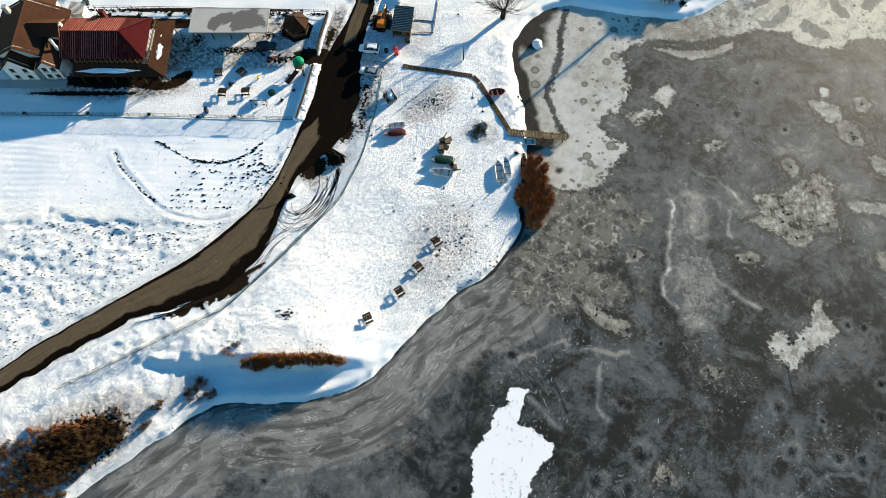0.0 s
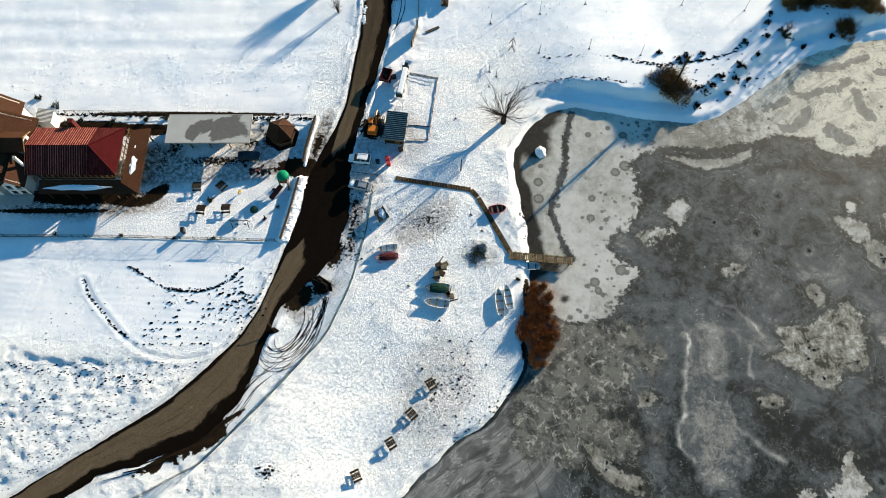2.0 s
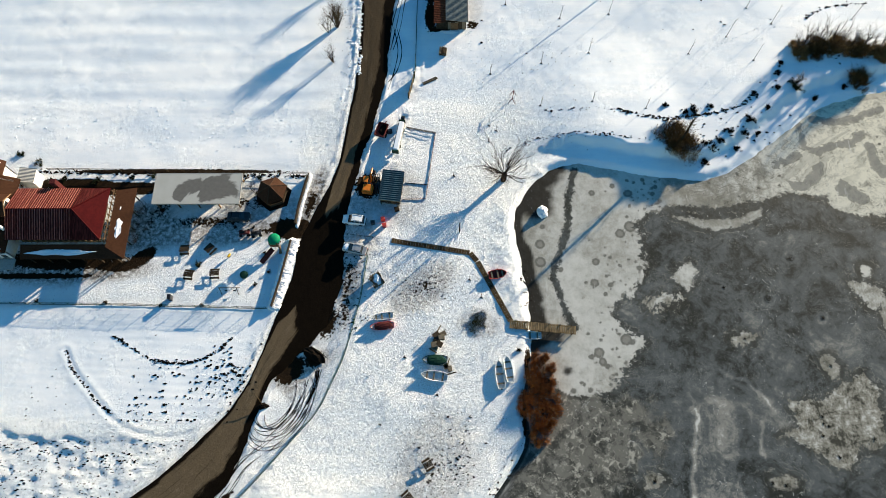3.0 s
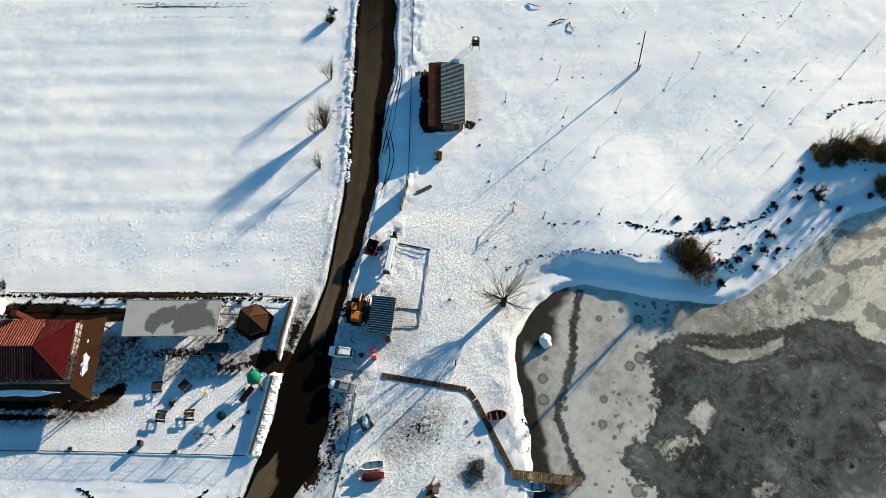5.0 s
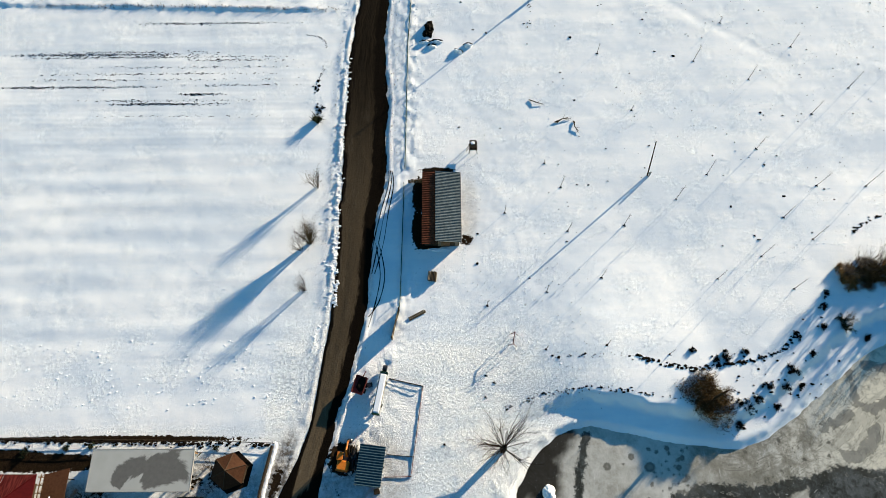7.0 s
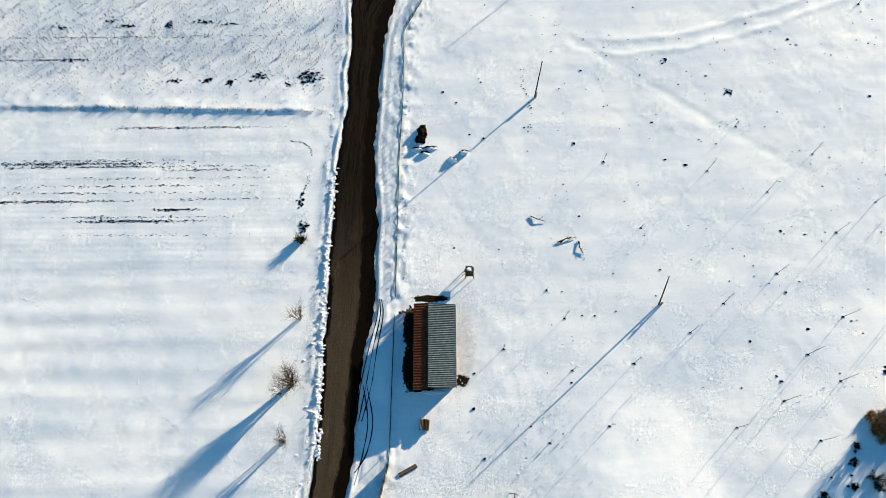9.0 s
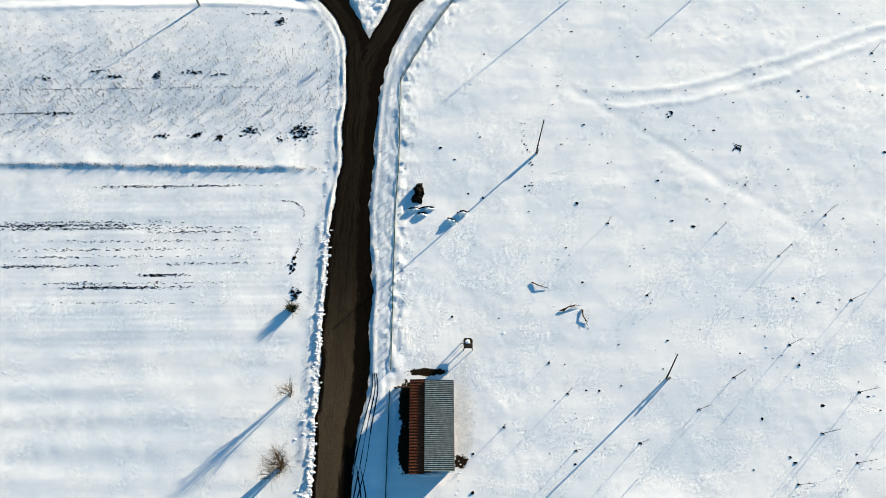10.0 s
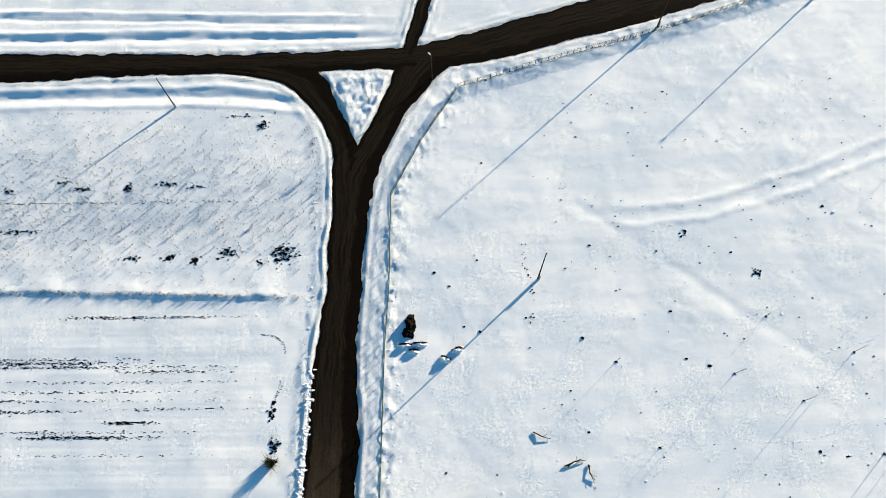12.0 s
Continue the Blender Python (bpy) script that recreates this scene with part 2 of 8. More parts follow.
class Nodes:
    """Short ways to wire a material."""

    def __init__(self, m):
        self.t = m.node_tree
        self.b = self.t.nodes["Principled BSDF"]
        self.pos = self.t.nodes.new("ShaderNodeNewGeometry").outputs["Position"]

    def put(self, value, socket):
        if isinstance(value, (int, float)):
            socket.default_value = value
        elif isinstance(value, tuple):
            socket.default_value = (*value, 1.0) if len(value) == 3 and len(socket.default_value) == 4 else value
        else:
            self.t.links.new(value, socket)

    def noise(self, scale, detail=4, rough=0.55, stretch=None, warp=0.0, turn=0.0):
        n = self.t.nodes.new("ShaderNodeTexNoise")
        n.inputs["Scale"].default_value, n.inputs["Detail"].default_value, n.inputs["Roughness"].default_value, n.inputs["Distortion"].default_value = scale, detail, rough, warp
        v = self.pos
        if stretch:
            s = self.t.nodes.new("ShaderNodeMapping")
            s.inputs["Scale"].default_value, s.inputs["Rotation"].default_value = stretch, (0, 0, turn)
            self.t.links.new(v, s.inputs[0])
            v = s.outputs[0]
        self.t.links.new(v, n.inputs["Vector"])
        return n.outputs["Fac"]

    def cells(self, scale, feature="F1"):
        n = self.t.nodes.new("ShaderNodeTexVoronoi")
        n.feature, n.inputs["Scale"].default_value = feature, scale
        self.t.links.new(self.pos, n.inputs["Vector"])
        return n.outputs["Distance"]

    def attr(self, name):
        n = self.t.nodes.new("ShaderNodeAttribute")
        n.attribute_name = name
        return n.outputs["Fac"]

    def warped(self, u, v, scale, detail=5, rough=0.6, warp=0.0):
        """Noise over two attributes in place of x and y."""
        c, n = self.t.nodes.new("ShaderNodeCombineXYZ"), self.t.nodes.new("ShaderNodeTexNoise")
        self.put(u, c.inputs[0])
        self.put(v, c.inputs[1])
        n.inputs["Scale"].default_value, n.inputs["Detail"].default_value, n.inputs["Roughness"].default_value, n.inputs["Distortion"].default_value = scale, detail, rough, warp
        self.t.links.new(c.outputs[0], n.inputs["Vector"])
        return n.outputs["Fac"]

    def line(self, v, at, width):
        """1 on the contour where v equals at, falling off over width."""
        return self.step(self.math("ABSOLUTE", self.math("SUBTRACT", v, at)), 0.0, width, 1.0, 0.0)

    def rand(self):
        return self.t.nodes.new("ShaderNodeObjectInfo").outputs["Random"]

    def step(self, v, a, b, lo=0.0, hi=1.0):
        n = self.t.nodes.new("ShaderNodeMapRange")
        n.interpolation_type = "SMOOTHSTEP"
        for s, q in zip(n.inputs[:5], (v, a, b, lo, hi)):
            self.put(q, s)
        return n.outputs[0]

    def math(self, op, a, b=0.0):
        n = self.t.nodes.new("ShaderNodeMath")
        n.operation = op
        self.put(a, n.inputs[0]), self.put(b, n.inputs[1])
        return n.outputs[0]

    def mix(self, f, a, b):
        n = self.t.nodes.new("ShaderNodeMix")
        n.data_type = "RGBA"
        self.put(f, n.inputs[0]), self.put(a, n.inputs[6]), self.put(b, n.inputs[7])
        return n.outputs[2]

    def bump(self, height, strength=0.5, distance=0.02):
        n = self.t.nodes.new("ShaderNodeBump")
        self.put(strength, n.inputs["Strength"]), self.put(distance, n.inputs["Distance"]), self.put(height, n.inputs["Height"])
        self.t.links.new(n.outputs[0], self.b.inputs["Normal"])

    def out(self, colour, rough=0.7, metal=0.0, spec=None):
        self.put(colour, self.b.inputs["Base Color"]), self.put(rough, self.b.inputs["Roughness"]), self.put(metal, self.b.inputs["Metallic"])
        if spec is not None:
            self.put(spec, self.b.inputs["Specular IOR Level"])


def snow_build(n):
    soil = n.mix(n.noise(3.0), (0.006, 0.0045, 0.003), (0.032, 0.021, 0.012))
    # bluer, darker bands tint soft shading into the white; snow depth plays no part
    thin = n.step(n.math("ADD", n.math("MULTIPLY", n.noise(0.06, 6, 0.65), 0.5), n.math("MULTIPLY", n.noise(0.09, 5, 0.6, stretch=(0.35, 2.4, 1)), 0.5)), 0.40, 0.60)
    white = n.mix(thin, (0.75, 0.785, 0.82), (0.92, 0.912, 0.895))
    white = n.mix(n.math("MULTIPLY", n.step(n.noise(2.6, 6, 0.75), 0.60, 0.68), n.step(n.attr("rough"), 0.3, 1.0, 0.04, 0.75)), white, (0.12, 0.11, 0.10))
    white = n.mix(n.math("MULTIPLY", n.attr("grime_shade"), n.step(n.noise(1.3, 6, 0.7), 0.32, 0.62, 0.25, 1.0)), white, n.mix(n.noise(2.2, 4), (0.05, 0.037, 0.024), (0.15, 0.115, 0.08)))
    broken = n.math("ADD", n.attr("dirt_shade"), n.math("MULTIPLY", n.math("SUBTRACT", n.noise(1.7, 6, 0.65), 0.5), 0.9))
    bare = n.step(broken, 0.5, 0.58)
    n.out(n.mix(bare, white, soil), n.step(bare, 0, 1, 0.75, 0.95), spec=n.step(bare, 0, 1, 0.15, 0.0))
    pock = n.math("MULTIPLY", n.step(n.math("ADD", n.cells(3.4), n.math("MULTIPLY", n.noise(6, 3), 0.3)), 0.14, 0.36, -0.3, 0.0), n.math("MULTIPLY", n.step(n.noise(0.3, 5, 0.6), 0.32, 0.5), n.step(n.attr("rough"), 0.3, 0.8, 0.15, 1.0)))
    lumps = n.math("ADD", n.math("ADD", n.math("MULTIPLY", n.step(n.noise(2.3, 8, 0.76, warp=0.6), 0.42, 0.70), 0.28), n.math("MULTIPLY", n.step(n.noise(5.5, 4, 0.68, warp=0.4), 0.46, 0.70), 0.10)), pock)
    crust = n.step(n.noise(0.16, 7, 0.68, warp=0.6), 0.44, 0.62, 0.05, 0.36)
    n.bump(lumps, n.math("MAXIMUM", crust, n.step(n.attr("rough"), 0.25, 1, 0.06, 0.72)), 0.6)


def ice_build(n):
    mul, add, sub = (lambda p, q: n.math("MULTIPLY", p, q)), (lambda p, q: n.math("ADD", p, q)), (lambda p, q: n.math("SUBTRACT", p, q))
    # grey ice: dark clear ice, clouds of mist and curled threads of frost
    f = add(n.attr("frost"), add(mul(sub(n.noise(0.10, 8, 0.66, warp=0.7), 0.5), 1.5), mul(sub(n.noise(0.33, 6, 0.66, warp=1.2), 0.5), 0.8)))
    f = add(f, mul(sub(n.noise(1.1, 8, 0.74, warp=1.0), 0.5), n.math("ADD", n.attr("grain"), 0.25)))
    grey = n.mix(n.step(f, -0.12, 0.3), (0.013, 0.016, 0.0138), (0.084, 0.092, 0.092))
    grey = n.mix(n.step(f, 0.26, 0.62), grey, (0.225, 0.218, 0.192))
    grey = n.mix(n.step(f, 0.6, 0.95), grey, (0.55, 0.54, 0.49))
    lace = n.line(n.noise(1.3, 5, 0.62, warp=2.6), 0.5, 0.016)
    lace = mul(lace, n.step(n.noise(0.16, 5, 0.62), 0.50, 0.64))
    grey = n.mix(mul(lace, 0.75), grey, (0.33, 0.33, 0.30))
    # ripples drawn out along the south-west shore
    run, off, strip = n.attr("run"), n.attr("off"), n.attr("strip")
    wave = n.warped(mul(run, 0.30), off, 0.62, 9, 0.66, 0.7)
    swell = n.warped(mul(run, 0.10), off, 0.42, 4, 0.55, 0.6)
    rip = n.mix(n.step(add(mul(wave, 0.6), mul(swell, 0.4)), 0.34, 0.68), (0.06, 0.06, 0.054), (0.27, 0.266, 0.245))
    crest = mul(add(n.line(wave, 0.53, 0.02), n.line(wave, 0.62, 0.016)), n.step(n.noise(0.3, 6, 0.7), 0.42, 0.62, 0.1, 0.8))
    rip = n.mix(crest, rip, (0.52, 0.51, 0.47))
    rip = n.mix(mul(n.line(wave, 0.44, 0.014), n.step(n.noise(0.4, 5, 0.7), 0.45, 0.6, 0.0, 0.6)), rip, (0.03, 0.03, 0.025))
    eyes = n.step(add(n.cells(0.55), mul(n.noise(2.5, 4), 0.3)), 0.26, 0.33, 1.0, 0.0)
    rip = n.mix(mul(eyes, n.step(n.noise(0.25, 3), 0.47, 0.55, 0.0, 0.6)), rip, (0.045, 0.045, 0.04))
    grey = n.mix(n.step(add(strip, mul(sub(n.noise(0.35, 7, 0.7), 0.5), 1.3)), 0.2, 0.75, 0.0, 0.92), grey, rip)
    # a net of lighter shells off the reeds
    net = n.noise(0.42, 10, 0.74, warp=0.25)
    shell = n.mix(n.step(net, 0.40, 0.56), (0.034, 0.035, 0.030), (0.15, 0.143, 0.12))
    shell = n.mix(n.step(n.noise(0.75, 10, 0.74, warp=0.3), 0.52, 0.62), shell, (0.36, 0.342, 0.285))
    cup = add(n.cells(0.6), mul(sub(n.noise(2.0, 4, 0.6), 0.5), 0.25))
    shell = n.mix(mul(n.step(cup, 0.30, 0.20), n.step(n.noise(0.3, 3), 0.46, 0.54)), shell, (0.075, 0.073, 0.062))
    shell = n.mix(mul(n.line(cup, 0.32, 0.04), n.step(n.noise(0.9, 5, 0.65), 0.50, 0.6, 0.0, 0.6)), shell, (0.42, 0.40, 0.34))
    grey = n.mix(n.step(add(n.attr("shell"), mul(sub(n.noise(0.3, 8, 0.7, warp=0.8), 0.5), 1.5)), 0.3, 0.66, 0.0, 0.92), grey, shell)
    # pale ice with a ragged edge, dark halo and traced outline
    d = add(n.attr("bed"), mul(sub(n.noise(0.55, 7, 0.68, warp=0.8), 0.5), mul(n.attr("rag"), 6.5)))
    d = add(d, mul(sub(n.noise(1.6, 6, 0.72, warp=0.6), 0.5), mul(n.attr("rag"), 4.6)))
    d = add(d, mul(sub(n.noise(3.2, 5, 0.7), 0.5), 0.55))
    body = n.step(d, -0.3, 0.35)
    halo = mul(n.step(d, -1.9, -0.3, 0.0, 0.75), n.step(n.noise(0.3, 5, 0.65), 0.38, 0.60, 0.3, 1.0))
    trace = mul(n.line(d, -1.15, 0.10), n.step(n.noise(0.5, 4, 0.6), 0.46, 0.58, 0.0, 0.7))
    trace = n.math("MAXIMUM", trace, mul(n.line(d, -1.9, 0.08), n.step(n.noise(0.6, 4, 0.6), 0.52, 0.6, 0.0, 0.5)))
    tone = add(n.attr("level"), mul(sub(n.noise(0.5, 9, 0.74, warp=0.2), 0.5), n.attr("mottle")))
    tone = add(tone, mul(sub(n.noise(2.4, 6, 0.7, stretch=(1.0, 0.45, 1), turn=0.6), 0.5), mul(n.attr("mottle"), 0.22)))
    pale = n.mix(n.step(tone, 0.16, 0.5), (0.048, 0.047, 0.037), (0.225, 0.212, 0.172))
    pale = n.mix(n.step(tone, 0.45, 0.95), pale, n.mix(n.attr("cream"), (0.54, 0.525, 0.475), (0.66, 0.615, 0.485)))
    # bands laid along the north bank
    band = n.warped(mul(run, 0.22), off, 0.30, 4, 0.5, 0.9)
    bands = mul(n.attr("swirl"), n.step(n.noise(0.09, 4, 0.6), 0.34, 0.48, 0.25, 1.0))
    pale = n.mix(mul(bands, n.step(band, 0.53, 0.66, 0.0, 0.45)), pale, (0.2, 0.192, 0.16))
    for at, w in ((0.36, 0.007), (0.40, 0.008), (0.435, 0.007), (0.47, 0.008), (0.50, 0.007), (0.53, 0.008), (0.60, 0.01)):
        pale = n.mix(mul(bands, mul(n.line(band, at, w), n.step(n.noise(0.35, 5, 0.65), 0.42, 0.6, 0.1, 0.75))), pale, (0.15, 0.142, 0.115))
    holes = n.step(add(n.cells(0.42), mul(n.noise(2.2, 4), 0.35)), 0.27, 0.35, 1.0, 0.0)
    holes = mul(holes, n.step(n.noise(0.2, 3), 0.47, 0.54, 0.0, 0.85))
    pits = mul(n.step(add(n.cells(1.3), mul(n.noise(5, 3), 0.2)), 0.20, 0.27, 1.0, 0.0), n.step(n.noise(0.27, 4), 0.51, 0.58, 0.0, 0.85))
    pale = n.mix(mul(holes, n.attr("holed")), pale, (0.085, 0.082, 0.068))
    pale = n.mix(mul(pits, n.attr("holed")), pale, (0.07, 0.067, 0.055))
    dot = add(n.attr("spots"), mul(sub(n.noise(2.6, 5, 0.65), 0.5), 0.5))
    pale = n.mix(n.step(dot, 0.18, -0.12, 0.0, 0.9), pale, n.mix(n.noise(2.2, 4), (0.075, 0.072, 0.06), (0.17, 0.163, 0.14)))
    pale = n.mix(n.step(dot, -0.2, -0.55, 0.0, 0.7), pale, (0.26, 0.25, 0.215))
    # grey pools shut in by the pale ice, with dark rims and rings round them
    pool = add(n.attr("pool"), mul(sub(n.noise(0.55, 9, 0.72, warp=0.5), 0.5), 3.6))
    for at, w, k in ((0.75, 0.14, 0.5), (1.35, 0.10, 0.4), (2.1, 0.12, 0.35)):
        pale = n.mix(mul(n.line(pool, at, w), mul(k, n.step(n.noise(0.3, 4), 0.42, 0.56))), pale, (0.13, 0.122, 0.095))
    pale = n.mix(n.step(pool, 0.25, -0.3, 0.0, 0.8), pale, n.mix(n.noise(0.9, 8, 0.7, warp=0.6), (0.10, 0.10, 0.09), (0.235, 0.228, 0.20)))
    pale = n.mix(mul(n.line(pool, 0.0, 0.16), 0.55), pale, (0.06, 0.057, 0.044))
    brush = n.step(n.noise(1.8, 4, 0.6, stretch=(1.0, 0.16, 1), turn=0.25, warp=0.4), 0.6, 0.68, 0.0, 0.35)
    pale = n.mix(mul(brush, n.step(n.noise(0.12, 3), 0.45, 0.6)), pale, (0.66, 0.65, 0.61))
    grey = n.mix(halo, grey, (0.028, 0.029, 0.023))
    grey = n.mix(trace, grey, (0.34, 0.325, 0.275))
    grey = n.mix(mul(pits, 0.55), grey, (0.022, 0.023, 0.02))
    col = n.mix(body, grey, pale)
    rim = mul(n.line(d, 0.16, 0.16), n.attr("holed"))
    col = n.mix(mul(rim, 0.18), col, (0.46, 0.44, 0.37))
    drift = n.step(add(n.attr("drift"), mul(sub(n.noise(1.1, 7, 0.66), 0.5), 0.5)), 0.46, 0.52)
    col = n.mix(drift, col, (0.87, 0.875, 0.88))
    col = n.mix(n.attr("mud"), col, n.mix(n.noise(0.8, 5), (0.002, 0.0018, 0.0014), (0.014, 0.012, 0.009)))
    fleck = mul(n.step(n.noise(5.5, 3, 0.6, stretch=(1.0, 0.35, 1), turn=0.5), 0.66, 0.70), n.step(n.noise(0.22, 4), 0.46, 0.58))
    col = n.mix(mul(fleck, 0.7), col, (0.5, 0.5, 0.47))
    n.out(col, n.step(d, -0.3, 0.3, 0.6, 0.8), spec=n.step(d, -0.3, 0.3, 0.14, 0.1))
    n.bump(n.noise(1.6, 7, 0.68), n.step(d, -0.3, 0.4, 0.08, 0.3), 0.07)


def road_build(n):
    u, run = n.attr("across"), n.attr("run")
    mul, add, sub = (lambda p, q: n.math("MULTIPLY", p, q)), (lambda p, q: n.math("ADD", p, q)), (lambda p, q: n.math("SUBTRACT", p, q))
    lane = n.warped(mul(u, 2.2), mul(run, 0.07), 2.0, 7, 0.66, 0.3)
    streak = n.warped(mul(u, 9.0), mul(run, 0.05), 2.2, 5, 0.6)
    side = n.math("MAXIMUM", mul(sub(u, 0.58), 1.7), mul(sub(0.15, u), 3.2))
    # dark mud colour: wet ground, plus the shed's shadow painted across the lane
    wet = n.step(add(add(side, n.attr("wet")), mul(sub(lane, 0.5), 0.8)), 0.06, 0.24)
    dry = n.mix(n.noise(4.0, 7, 0.7), (0.062, 0.044, 0.025), (0.15, 0.112, 0.068))
    dry = n.mix(n.step(lane, 0.54, 0.66, 0.0, 0.55), dry, (0.185, 0.145, 0.095))
    dry = n.mix(n.step(streak, 0.56, 0.66, 0.0, 0.45), dry, (0.035, 0.025, 0.015))
    dry = n.mix(n.attr("dull"), dry, n.mix(n.step(streak, 0.36, 0.62), (0.0026, 0.002, 0.0013), (0.0135, 0.0098, 0.0062)))
    mud = n.mix(n.noise(1.4, 7, 0.7), (0.0016, 0.0013, 0.0009), (0.009, 0.0062, 0.0038))
    n.out(n.mix(wet, dry, mud), n.step(wet, 0, 1, 0.92, 0.85), spec=0.02)
    n.bump(add(n.noise(3.0, 7, 0.7), lane), 0.6, 0.09)


def plain(a, b, rough=0.7, scale=8.0, metal=0.0, relief=0.2, stretch=None, spec=0.06):
    def build(n):
        g = n.math("ADD", n.math("MULTIPLY", n.noise(scale, 5, 0.6, stretch), 0.65), n.math("MULTIPLY", n.noise(scale * 0.12, 3), 0.35))
        g = n.math("ADD", g, n.math("MULTIPLY", n.math("SUBTRACT", n.rand(), 0.5), 0.25))
        n.out(n.mix(n.step(g, 0.3, 0.7), a, b), rough, metal, spec)
        n.bump(n.noise(scale * 2, 4, 0.6, stretch), relief, 0.02)
    return build


def membrane_build(n):
    stain = n.step(n.math("ADD", n.noise(0.22, 5, 0.6, warp=0.6), n.math("MULTIPLY", n.attr("stain"), 0.46)), 0.64, 0.74)
    base = n.mix(n.noise(0.6, 5), (0.36, 0.35, 0.31), (0.46, 0.45, 0.41))
    n.out(n.mix(stain, base, n.mix(n.noise(1.5), (0.09, 0.085, 0.075), (0.15, 0.14, 0.125))), 0.8)


def snowy_red(n):
    worn = n.step(n.noise(1.6, 4, 0.6, stretch=(4.0, 0.3, 1)), 0.42, 0.6)
    n.b.inputs["Specular IOR Level"].default_value = 0.06
    n.out(n.mix(worn, (0.03, 0.0035, 0.003), (0.085, 0.016, 0.013)), 0.6)
    n.bump(n.noise(9, 3), 0.15, 0.01)


def glass_build(n):
    n.out((0.015, 0.02, 0.025), 0.06)


